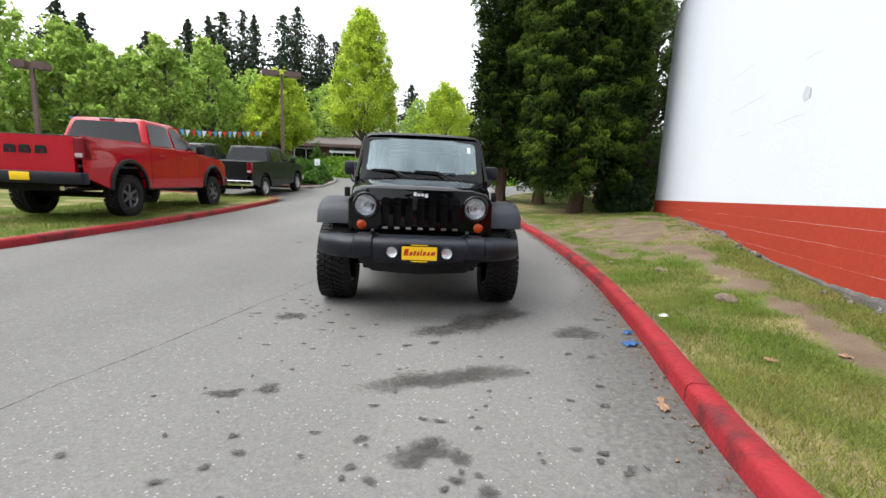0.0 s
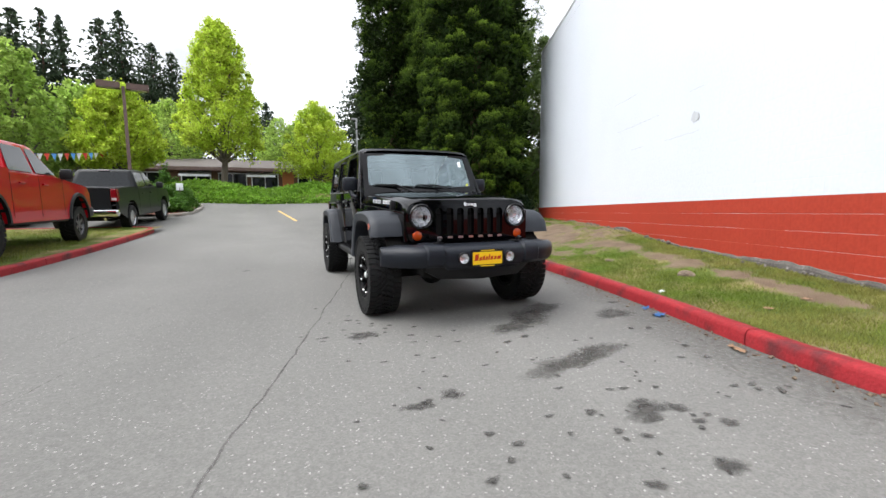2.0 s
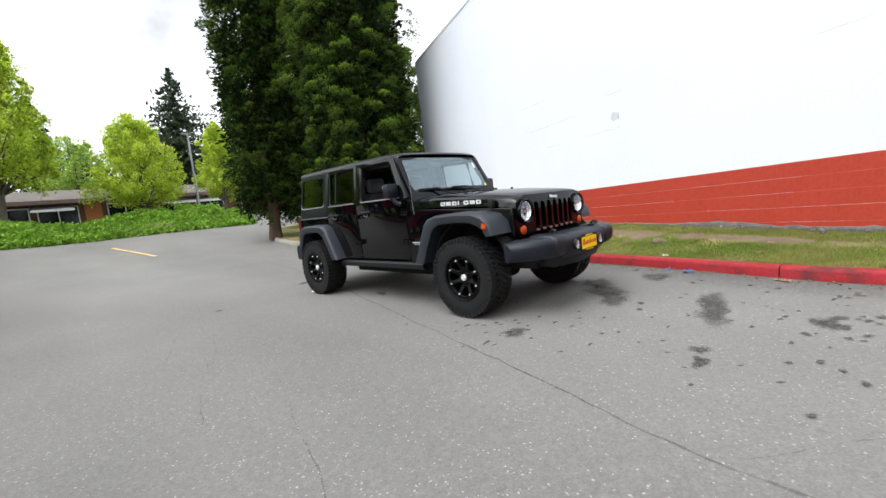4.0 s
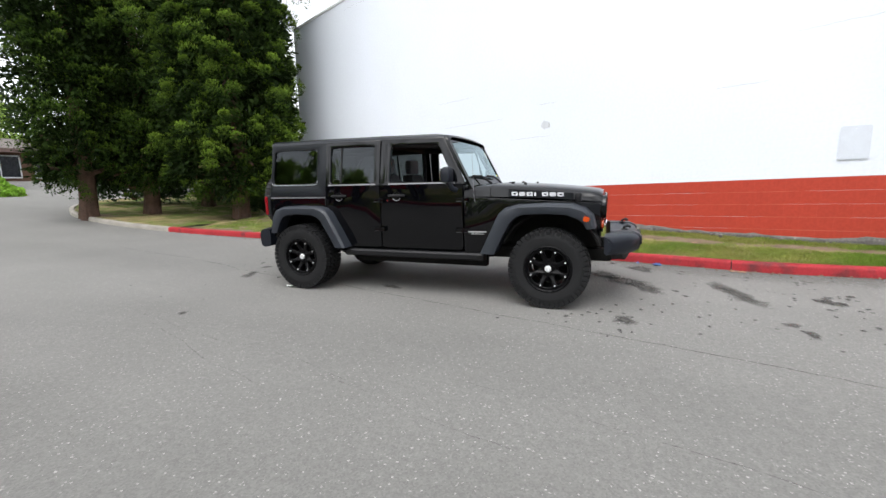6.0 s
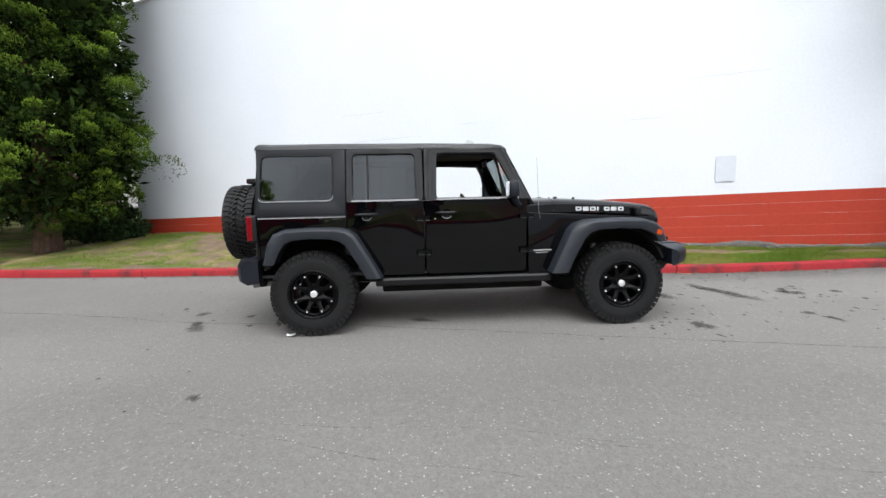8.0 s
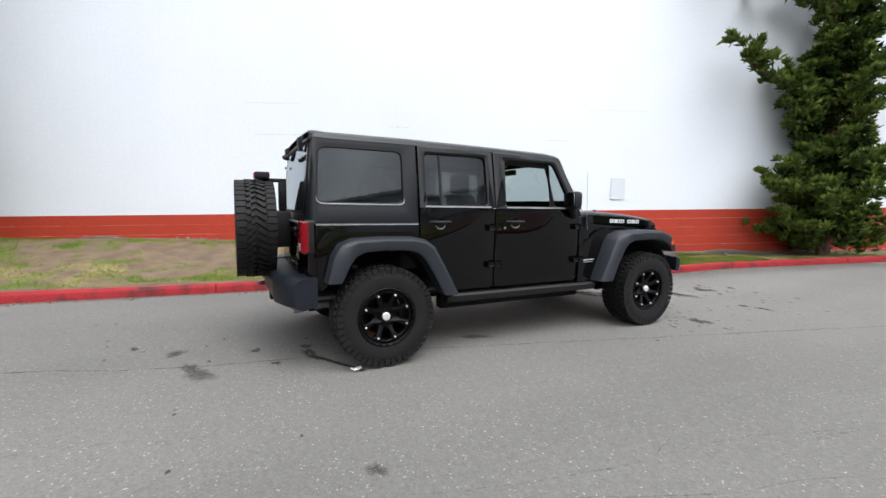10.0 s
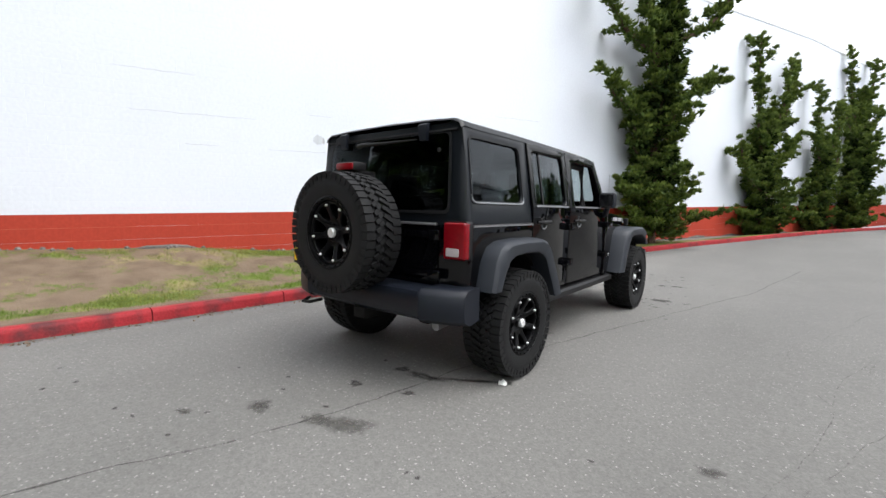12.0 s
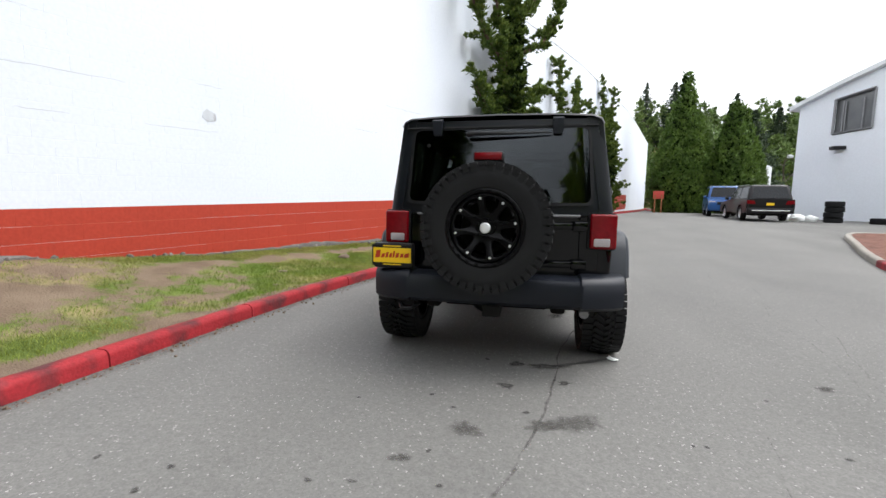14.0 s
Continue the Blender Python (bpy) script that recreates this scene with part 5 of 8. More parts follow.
# pale lettering along the bonnet's side, as plain bars
for s in (-1, 1):
    for i in range(7):
        y0 = -1.075 - 0.075 * i if s < 0 else -1.535 + 0.075 * i
        def on_hood(y, z, s=s):
            t = (-0.858 - y) / (-0.858 + 1.948)
            w = 0.744 + (0.628 - 0.744) * t
            return (s * (w * 1.003 + 0.003), y, z - 0.030 * t)
        ww = 0.062 if i != 3 else 0.020
        part("lettering_bar", slab(rounded([(y0, 1.108), (y0 - ww, 1.108), (y0 - ww, 1.148), (y0, 1.148)], 0.010), [rounded([(y0 - 0.019, 1.121), (y0 - ww + 0.017, 1.121), (y0 - ww + 0.017, 1.135), (y0 - 0.019, 1.135)], 0.004)] if ww > 0.03 and i % 2 == 0 else [], on_hood, (s * 0.002, 0, 0)), M["letter"], hood, "pale decal bar", smooth=False)
    part("fender_badge", slab([(-0.61, 0.724), (-0.82, 0.724), (-0.82, 0.735), (-0.61, 0.735)], [], front_side(s), (s * 0.004, 0, 0)), M["badge"], jeep, "pale lettering bar", smooth=False)
    part("fender_badge", slab([(-0.66, 0.705), (-0.79, 0.705), (-0.79, 0.710), (-0.66, 0.710)], [], front_side(s), (s * 0.004, 0, 0)), M["badge"], jeep, "pale lettering bar", smooth=False)

# grille with seven slots, lamps
def face(x, z):
    return (x, -1.985 + 0.045 * (x / 0.62) ** 2 + 0.02 * max(0.0, (z - 1.02) / 0.12), z)


outline = rounded([(-0.595, 0.735), (0.595, 0.735), (0.628, 0.90), (0.622, 1.06), (0.50, 1.128), (-0.50, 1.128), (-0.622, 1.06), (-0.628, 0.90)], [0.05, 0.05, 0.1, 0.07, 0.12, 0.12, 0.07, 0.1])
slots = []
for i in range(7):
    x = -0.315 + 0.105 * i
    slots.append(rounded([(x - 0.034, 0.800), (x + 0.034, 0.800), (x + 0.034, 1.052), (x - 0.034, 1.052)], 0.031, 5))
lamp_holes = [ring(0.112, 32, s * 0.490, 0.976) for s in (-1, 1)]
grille = part("grille", slab(outline, slots + lamp_holes, face, (0, 0.055, 0)), P, jeep)
part("radiator", boxes((-0.42, 0.42, -1.905, -1.88, 0.76, 1.08)), M["cabin"], grille)
for i in range(7):
    x = -0.315 + 0.105 * i
    part("slot_clip", slab(rounded([(x - 0.026, 0.772), (x + 0.026, 0.772), (x + 0.022, 0.792), (x - 0.022, 0.792)], 0.008), [], lambda u, v: tuple(Vector(face(u, v)) + Vector((0, -0.001, 0))), (0, -0.006, 0)), M["alloy"], grille, "small silver clip")
badge_bm = bmesh.new()
for x0, x1, z0, z1 in ((-0.066, -0.040, 1.070, 1.104), (-0.034, -0.006, 1.070, 1.094), (0.0, 0.026, 1.070, 1.094), (0.032, 0.062, 1.062, 1.094)):
    slab(rounded([(x0, z0), (x1, z0), (x1, z1), (x0, z1)], 0.010), [], lambda u, v: tuple(Vector(face(u, v)) + Vector((0, -0.001, 0))), (0, -0.006, 0), badge_bm)
part("badge", badge_bm, M["letter"], grille, "pale badge of four plain bars")
for s in (-1, 1):
    c = (s * 0.490, -1.948, 0.976)
    lamp = part("headlamp", lathe([(0.03, 0.116), (-0.030, 0.116), (-0.040, 0.108), (-0.034, 0.096), (0.0, 0.093), (0.03, 0.093), (0.03, 0.116)], 40, "y", c), P, jeep, "round headlamp with chrome bowl")
    part("reflector", lathe([(-0.018, 0.092), (0.015, 0.075), (0.035, 0.045), (0.042, 0.0)], 32, "y", c), M["bowl"], lamp)
    bm = lathe([(-0.012, 0.0), (-0.014, 0.016), (0.02, 0.018), (0.03, 0.0)], 16, "y", c)
    lathe([(0.004, 0.050), (-0.002, 0.053), (0.004, 0.056), (0.012, 0.053), (0.004, 0.050)], 28, "y", c, bm)
    part("bulb_shield", bm, M["alloy"], lamp)
    part("lens", lathe([(-0.028, 0.094), (-0.040, 0.070), (-0.047, 0.035), (-0.049, 0.0)], 32, "y", c), M["lamp_glass"], lamp, "clear lens")
    part("indicator", lathe([(0.02, 0.044), (-0.010, 0.043), (-0.016, 0.034), (-0.019, 0.0)], 28, "y", (s * 0.525, -1.95, 0.800)), M["amber"], jeep, "round orange indicator")

# front bumper in one sweep, with pads, tow hooks, fog lamps, plate
def bumper_section(x, y_front, y_back, top, bottom):
    return [(x, y_back, bottom + 0.02), (x, y_front + 0.05, bottom), (x, y_front + 0.012, bottom + 0.03), (x, y_front, bottom + 0.09), (x, y_front, top - 0.055), (x, y_front + 0.02, top - 0.022), (x, y_front + 0.075, top), (x, y_back, top)]


xs = [-0.885, -0.875, -0.83, -0.74, -0.60, -0.555, -0.54, -0.40, -0.385, -0.35, 0.0, 0.35, 0.385, 0.40, 0.54, 0.555, 0.60, 0.74, 0.83, 0.875, 0.885]
rows = []
for x in xs:
    ax = abs(x)
    front = -2.315 + 0.02 * (ax / 0.6) ** 2 + (0.22 * ((ax - 0.60) / 0.285) ** 1.6 if ax > 0.60 else 0.0)
    pad = 0.014 if 0.39 < ax < 0.545 else 0.0
    top = 0.728 + pad - 0.012 * (ax > 0.82)
    low = 0.545 if ax > 0.36 else 0.515
    rows.append(bumper_section(x, front - pad, -2.03 + (0.05 if ax > 0.6 else 0), top, low))
fb = part("front_bumper", loft(rows), BP, jeep, "satin black front bumper")
part("valance", loft([[(x, -2.27 + a, 0.55), (x, -2.05, 0.55), (x, -2.05, 0.41 + b), (x, -2.20 + a, 0.41 + b)] for x, a, b in ((-0.52, 0.06, 0.09), (-0.40, 0.02, 0.02), (0, 0, 0), (0.40, 0.02, 0.02), (0.52, 0.06, 0.09))]), TR, fb)
for s in (-1, 1):
    c = (s * 0.226, -2.322, 0.620)
    fog = part("fog_lamp", lathe([(0.03, 0.054), (-0.016, 0.054), (-0.018, 0.046), (0.0, 0.043), (0.03, 0.043), (0.03, 0.054)], 28, "y", c), TR, fb)
    part("reflector", lathe([(-0.006, 0.043), (0.001, 0.03), (0.004, 0.0)], 24, "y", c), M["bowl"], fog)
    part("lens", lathe([(-0.012, 0.044), (-0.018, 0.02), (-0.019, 0.0)], 24, "y", c), M["lamp_glass"], fog)
    hook = tube([(s * 0.40, -2.16, 0.73), (s * 0.40, -2.16, 0.765), (s * 0.40, -2.19, 0.782), (s * 0.40, -2.22, 0.765)], [0.016, 0.014, 0.014, 0.016], 8)
    box(hook, s * 0.40 - 0.045, s * 0.40 + 0.045, -2.19, -2.13, 0.738, 0.750, bevel=0.003)
    part("tow_hook", hook, TR, fb)


def plate(parent, cx, y, cz, face_dir, w=0.31, h=0.155):
    fr = part("number_plate", slab(rounded([(cx - w / 2, cz - h / 2), (cx + w / 2, cz - h / 2), (cx + w / 2, cz + h / 2), (cx - w / 2, cz + h / 2)], 0.012), [], lambda u, v: (u, y, v), (0, face_dir * 0.008, 0)), TR, parent, "yellow dealer plate in a black frame")
    part("plate_face", slab(rounded([(cx - w / 2 + 0.010, cz - h / 2 + 0.022), (cx + w / 2 - 0.010, cz - h / 2 + 0.022), (cx + w / 2 - 0.010, cz + h / 2 - 0.022), (cx - w / 2 + 0.010, cz + h / 2 - 0.022)], 0.006), [], lambda u, v: (u, y + face_dir * 0.0081, v), (0, face_dir * 0.002, 0)), M["yellow"], fr, "yellow plate face", smooth=False)
    bm_ = bmesh.new()
    for a, b, top in ((-0.42, -0.30, 0.26), (-0.28, -0.19, 0.10), (-0.17, -0.10, 0.16), (-0.08, -0.01, 0.12), (0.01, 0.06, 0.22), (0.08, 0.16, 0.12), (0.19, 0.27, 0.10), (0.29, 0.41, 0.10)):
        sgn = -face_dir
        p = [(a, -0.12), (b, -0.10), (b + 0.02, top), (a + 0.03, top - 0.03)]
        slab([(cx + sgn * u * w, cz + v * h + 0.05 * u * h) for u, v in p], [], lambda u, v: (u, y + face_dir * 0.0105, v), (0, face_dir * 0.001, 0), bm_)
    part("plate_bars", bm_, M["plate_red"], fr, "dark red slanted bars")
    for v in (0.44, -0.44):
        bm_ = slab([(cx - w * 0.22, cz + v * h - 0.004), (cx + w * 0.22, cz + v * h - 0.004), (cx + w * 0.22, cz + v * h + 0.004), (cx - w * 0.22, cz + v * h + 0.004)], [], lambda u, q: (u, y + face_dir * 0.0081, q), (0, face_dir * 0.001, 0))
        part("frame_bar", bm_, M["yellow"], fr)


plate(fb, 0.0, -2.322, 0.615, -1)

# roof, rear body, tailgate
def roof_section(y, w, z):
    half = [(0.0, z), (w * 0.6, z - 0.006), (w * 0.90, z - 0.018), (w * 0.975, z - 0.040), (w, z - 0.075)]
    pts = [(x, y, v) for x, v in half]
    return [(-x, y_, v) for x, y_, v in pts[::-1]][:-1] + pts


roof = part("hardtop_roof", loft([roof_section(-0.40, 0.690, 1.752), roof_section(-0.36, 0.700, 1.778), roof_section(-0.22, 0.705, 1.795), roof_section(0.4, 0.708, 1.808), roof_section(1.2, 0.708, 1.818), roof_section(1.86, 0.708, 1.817),
                                  roof_section(1.955, 0.710, 1.822), roof_section(1.986, 0.708, 1.818), roof_section(1.998, 0.702, 1.806)], closed=False), HT, jeep)
part("headliner", loft([[(-0.67, y, 1.735), (0.67, y, 1.735), (0.67, y, 1.725), (-0.67, y, 1.725)] for y in (-0.33, 2.0)]), M["cabin"], roof)


def rear(x, z):
    return (x, 2.055 - 0.065 * max(0.0, (z - 1.15) / 0.6) - 0.035 * (abs(x) / 0.78) ** 3, z)


outline = [(-0.704, 1.112), (0.704, 1.112), (0.604, 1.778), (-0.604, 1.778)]
hole = rounded([(-0.640, 1.205), (0.640, 1.205), (0.592, 1.712), (-0.592, 1.712)], 0.05)
hb = part("hardtop_rear", slab(outline, [hole], rear, (0, -0.04, 0)), HT, jeep)
part("rear_window", slab(rounded([(-0.652, 1.19), (0.652, 1.19), (0.615, 1.724), (-0.615, 1.724)], 0.05), [], lambda x, z: tuple(Vector(rear(x, z)) + Vector((0, 0.004, 0))), (0, 0.006, 0)), M["privacy"], hb, "dark tinted rear window", smooth=False)
part("window_seal", slab(rounded([(-0.660, 1.182), (0.660, 1.182), (0.622, 1.732), (-0.622, 1.732)], 0.055), [rounded([(-0.640, 1.203), (0.640, 1.203), (0.604, 1.712), (-0.604, 1.712)], 0.05)], lambda x, z: tuple(Vector(rear(x, z)) + Vector((0, 0.008, 0))), (0, 0.005, 0)), TR, hb)
for x in (-0.405, 0.435):
    hg = loft([[(x - w, yy, z), (x + w, yy, z), (x + w, yy - 0.03, z), (x - w, yy - 0.03, z)] for z, yy, w in ((1.785, 2.012, 0.034), (1.773, 2.036, 0.037), (1.715, 2.036, 0.034), (1.67, 2.030, 0.028))])
    part("window_hinge", hg, BP, hb)
part("rear_wiper", tube([(0.21, 2.062, 1.668), (0.16, 2.080, 1.672), (-0.10, 2.056, 1.672), (-0.36, 2.040, 1.678)], [0.020, 0.016, 0.010, 0.004], 8), TR, hb)
for x in (-0.545, 0.50):
    part("window_stud", lathe([(0, 0.014), (0.012, 0.012), (0.013, 0.0)], 12, "y", (x, 2.020, 1.600)), TR, hb)
# rear corners and tailgate
for s in (-1, 1):
    part("rear_corner", slab([(s * 0.706, 1.108), (s * 0.575, 1.108), (s * 0.575, 0.66), (s * 0.70, 0.62)], [], rear, (0, -0.04, 0)), P, jeep)
    tl = part("tail_lamp", loft([[(x, y, z) for x, z in rounded([(s * 0.626, 0.885), (s * 0.808, 0.885), (s * 0.808, 1.138), (s * 0.626, 1.138)], 0.02)] for y in (1.99, 2.046, 2.054)]), TR, jeep, "square red tail lamp")
    part("red_lens", slab(rounded([(s * 0.638, 0.893), (s * 0.810, 0.893), (s * 0.810, 1.130), (s * 0.638, 1.130)], 0.016), [], lambda x, z: (x, 2.082, z), (0, -0.052, 0), soft=0.014), M["red_lens"], tl)
    part("reverse_lens", slab(rounded([(s * 0.664, 0.912), (s * 0.768, 0.912), (s * 0.768, 0.965), (s * 0.664, 0.965)], 0.010), [], lambda x, z: (x, 2.086, z), (0, -0.010, 0), soft=0.003), M["clear_lens"], tl)
gate = part("tailgate", slab(rounded([(-0.568, 0.655), (0.568, 0.655), (0.568, 1.104), (-0.568, 1.104)], 0.03), [], lambda x, z: (x, 2.062 - 0.012 * (abs(x) / 0.57) ** 3, z), (0, -0.05, 0)), P, jeep)
for z in (1.045, 0.780):
    bm = boxes((-0.60, -0.30, 2.062, 2.092, z - 0.022, z + 0.022, 0.008), (-0.62, -0.52, 2.07, 2.105, z - 0.034, z + 0.034, 0.010))
    part("tailgate_hinge", bm, P, gate)
part("gate_top_trim", boxes((-0.57, 0.57, 2.055, 2.078, 1.106, 1.122, 0.003)), M["steel"], gate)
part("gate_handle", boxes((0.38, 0.54, 2.062, 2.10, 1.00, 1.045, 0.012)), TR, gate)
# spare wheel, its carrier, the high brake lamp
part("spare_carrier", boxes((-0.12, 0.22, 2.06, 2.20, 0.88, 1.19, 0.02), (0.0, 0.11, 2.08, 2.14, 1.19, 1.47, 0.01), (0.0, 0.11, 2.08, 2.30, 1.44, 1.47, 0.01)), TR, gate)
spare = black_wheel("spare_wheel", jeep, (0.030, 2.345, 1.040), 1)
spare.scale = (1.0, 1.055, 1.055)
spare.rotation_euler = (radians(12), 0, -math.pi / 2)
bl = part("brake_lamp", boxes((-0.06, 0.13, 2.22, 2.335, 1.462, 1.520, 0.010)), TR, jeep, "high red brake lamp above spare wheel")
part("red_lens", boxes((-0.052, 0.122, 2.325, 2.342, 1.468, 1.514, 0.006)), M["red_lens"], bl)
# rear bumper
rows = []
for x in (-0.865, -0.855, -0.80, -0.60, -0.585, -0.57, 0.0, 0.57, 0.585, 0.60, 0.80, 0.855, 0.865):
    ax = abs(x)
    back = 2.275 - 0.02 * (ax / 0.6) ** 2 - (0.10 * ((ax - 0.60) / 0.265) ** 2 if ax > 0.6 else 0)
    k = 0.016 if ax > 0.58 else 0.0
    low = 0.500 - 0.012 * (ax > 0.58)
    rows.append([(x, 1.98, low + 0.02), (x, back - 0.05, low), (x, back - 0.008 + k * 0.5, low + 0.03), (x, back + k * 0.5, low + 0.08), (x, back + k * 0.5, 0.655 + k), (x, back - 0.02, 0.690 + k), (x, back - 0.06, 0.702 + k), (x, 1.98, 0.702 + k)])
rb = part("rear_bumper", loft(rows), BP, jeep, "satin black rear bumper")
part("plate_bracket", boxes((0.57, 0.86, 2.12, 2.20, 0.72, 0.90, 0.015)), TR, rb)
plate(rb, 0.715, 2.205, 0.815, 1, 0.30, 0.15)
part("tow_hook", tube([(0.52, 2.18, 0.47), (0.56, 2.27, 0.455), (0.62, 2.29, 0.455), (0.66, 2.20, 0.47)], 0.013, 8), TR, rb)
part("hitch", boxes((-0.06, 0.06, 2.02, 2.24, 0.42, 0.50, 0.006)), M["dusty"], rb)
part("tub_rear", boxes((-0.74, 0.74, 1.98, 2.02, 0.45, 0.68)), M["dusty"], rb)
# underbody
for name, spec in (("chassis_rail", (-0.50, -0.40, -2.05, 2.05, 0.42, 0.55)), ("chassis_rail", (0.40, 0.50, -2.05, 2.05, 0.42, 0.55)), ("sill_box", (-0.60, -0.50, -0.78, 0.86, 0.325, 0.50)),
                   ("sill_box", (0.50, 0.60, -0.78, 0.86, 0.325, 0.50)), ("engine_bay", (-0.455, 0.455, -1.93, -0.62, 0.552, 1.0)), ("rear_floor", (-0.455, 0.455, 1.0, 2.0, 0.552, 0.95)),
                   ("gearbox", (-0.30, 0.30, -0.6, 0.5, 0.38, 0.498)), ("fuel_tank", (0.05, 0.39, 0.5, 1.2, 0.36, 0.498)), ("silencer", (-0.38, 0.38, 1.65, 1.95, 0.42, 0.55)),
                   ("cross_member", (-0.39, 0.39, -2.1, -2.0, 0.42, 0.54)), ("floor_pan", (-0.70, 0.70, -0.9, 1.0, 0.502, 0.53))):
    part(name, boxes(spec, bevel=0.02 if min(spec[1] - spec[0], spec[5] - spec[4]) > 0.06 else 0.0), M["dusty"], jeep)
for y in (-1.473, 1.473):
    bm = tube([(-0.66, y, 0.395), (0.66, y, 0.395)], 0.045, 10)
    lathe([(-0.12, 0.0), (-0.10, 0.10), (0.0, 0.14), (0.10, 0.10), (0.12, 0.0)], 20, "y", (0.12 if y > 0 else -0.2, y, 0.395), bm)
    part("axle", bm, M["dusty"], jeep)
for s in (-1, 1):
    for y in (-1.35, 1.62):
        part("shock_absorber", tube([(s * 0.52, y, 0.36), (s * 0.50, y, 0.75)], [0.03, 0.035], 10), M["steel"], jeep)
part("exhaust", tube([(-0.35, -0.8, 0.42), (-0.36, 0.9, 0.42), (-0.62, 1.9, 0.47), (-0.62, 2.12, 0.45)], 0.032, 10), M["steel"], jeep)
part("antenna", tube([(-0.775, -0.70, 1.00), (-0.782, -0.70, 1.06), (-0.784, -0.69, 1.12), (-0.784, -0.67, 1.62)], [0.010, 0.008, 0.0025, 0.0015], 6), M["steel"], jeep, "thin steel aerial")
# cabin
part("cabin_floor", boxes((-0.76, 0.76, -0.55, 2.0, 0.535, 0.56)), M["cabin"], jeep)
part("dashboard", loft([[(x, -0.60, 0.95), (x, -0.60, 1.20), (x, -0.42, 1.215), (x, -0.25, 1.16), (x, -0.25, 1.0), (x, -0.32, 0.93)] for x in (-0.72, 0.72)]), M["cabin"], jeep)
part("steering_wheel", lathe([(-0.014, 0.185), (0.0, 0.199), (0.014, 0.185), (0.0, 0.171), (-0.014, 0.185)], 28, "y"), M["cabin"], jeep).matrix_local = pose(0.36, -0.12, 1.13, -22, 0, 0)
part("inner_mirror", boxes((-0.11, 0.11, -0.30, -0.27, 1.60, 1.66, 0.01)), M["cabin"], jeep)
for s in (-1, 1):
    seat = part("front_seat", boxes((s * 0.36 - 0.24, s * 0.36 + 0.24, -0.05, 0.46, 0.62, 0.84, 0.05)), M["seat"], jeep)
    part("backrest", loft([[(s * 0.36 + u * w, y + d, z) for u, d in ((-1, 0), (-0.8, -0.06), (0.8, -0.06), (1, 0), (0.9, 0.08), (-0.9, 0.08))] for z, y, w in ((0.78, 0.40, 0.23), (1.05, 0.45, 0.24), (1.30, 0.52, 0.21), (1.36, 0.54, 0.16))]), M["seat"], seat)
    part("headrest", boxes((s * 0.36 - 0.13, s * 0.36 + 0.13, 0.50, 0.60, 1.37, 1.56, 0.035)), M["seat_pale"], seat)
bench = part("rear_bench", boxes((-0.58, 0.58, 0.78, 1.24, 0.70, 0.88, 0.05)), M["seat"], jeep)
part("backrest", boxes((-0.58, 0.58, 1.22, 1.36, 0.86, 1.32, 0.05)), M["seat"], bench)
for x in (-0.40, 0.40):
    part("headrest", boxes((x - 0.12, x + 0.12, 1.25, 1.34, 1.33, 1.50, 0.035)), M["seat_pale"], bench)
for s in (-1, 1):
    part("roll_bar", tube([(s * 0.60, -0.40, 1.25), (s * 0.60, -0.30, 1.66), (s * 0.60, 0.46, 1.69), (s * 0.60, 1.45, 1.68), (s * 0.62, 1.85, 1.10)], 0.032, 10), M["cabin"], jeep)
    part("roll_bar", tube([(s * 0.66, 0.50, 0.70), (s * 0.62, 0.47, 1.45), (s * 0.58, 0.46, 1.69)], 0.030, 10), M["cabin"], jeep)
part("roll_bar", tube([(-0.60, 0.46, 1.69), (0.60, 0.46, 1.69)], 0.030, 10), M["cabin"], jeep)

# ---- other parked vehicles (front towards +y) ----
def arch(yc, zc, r, n=9):
    return [(yc - r * math.cos(math.pi * i / (n - 1)), zc + r * math.sin(math.pi * i / (n - 1))) for i in range(n)]


def road_wheel(parent, at, side, radius, width, rim, spokes, mat, chunky, cap_label):
    w = new("wheel")
    w.parent, w.location = parent, at
    if side > 0:
        w.rotation_euler = (0, 0, math.pi)
    carcass, tread = tyre_mesh(radius, width, rim, 30, chunky)
    part("tyre", carcass, M["rubber"], w)
    if chunky:
        part("tread", tread, M["rubber"], w)["kind"] = "stuff"
    bm = lathe([(0.1, rim), (-width * 0.40, rim), (-width * 0.44, rim * 0.96), (-width * 0.36, rim * 0.90), (0.08, rim * 0.85), (0.1, rim)], 32, "x")
    for i in range(spokes):
        m = pose(0, 0, 0, 360 * i / spokes)
        loft([[m @ Vector(p) for p in ((-width * 0.34, -0.035, 0.02), (-width * 0.34, 0.035, 0.02), (-width * 0.1, 0.03, 0.02), (-width * 0.1, -0.03, 0.02))],
              [m @ Vector(p) for p in ((-width * 0.40, -0.028, rim * 0.92), (-width * 0.40, 0.028, rim * 0.92), (-width * 0.2, 0.02, rim * 0.92), (-width * 0.2, -0.02, rim * 0.92))]], bm=bm)
    lathe([(0.0, 0.0), (0.0, 0.075), (-width * 0.36, 0.065), (-width * 0.40, 0.0)], 20, "x", bm=bm)
    part("rim", bm, mat, w, cap_label)
    part("wheel_disc", lathe([(0.0, 0.0), (0.0, rim * 0.9), (0.02, rim * 0.9), (0.02, 0.0)], 20, "x"), M["dusty"], w)


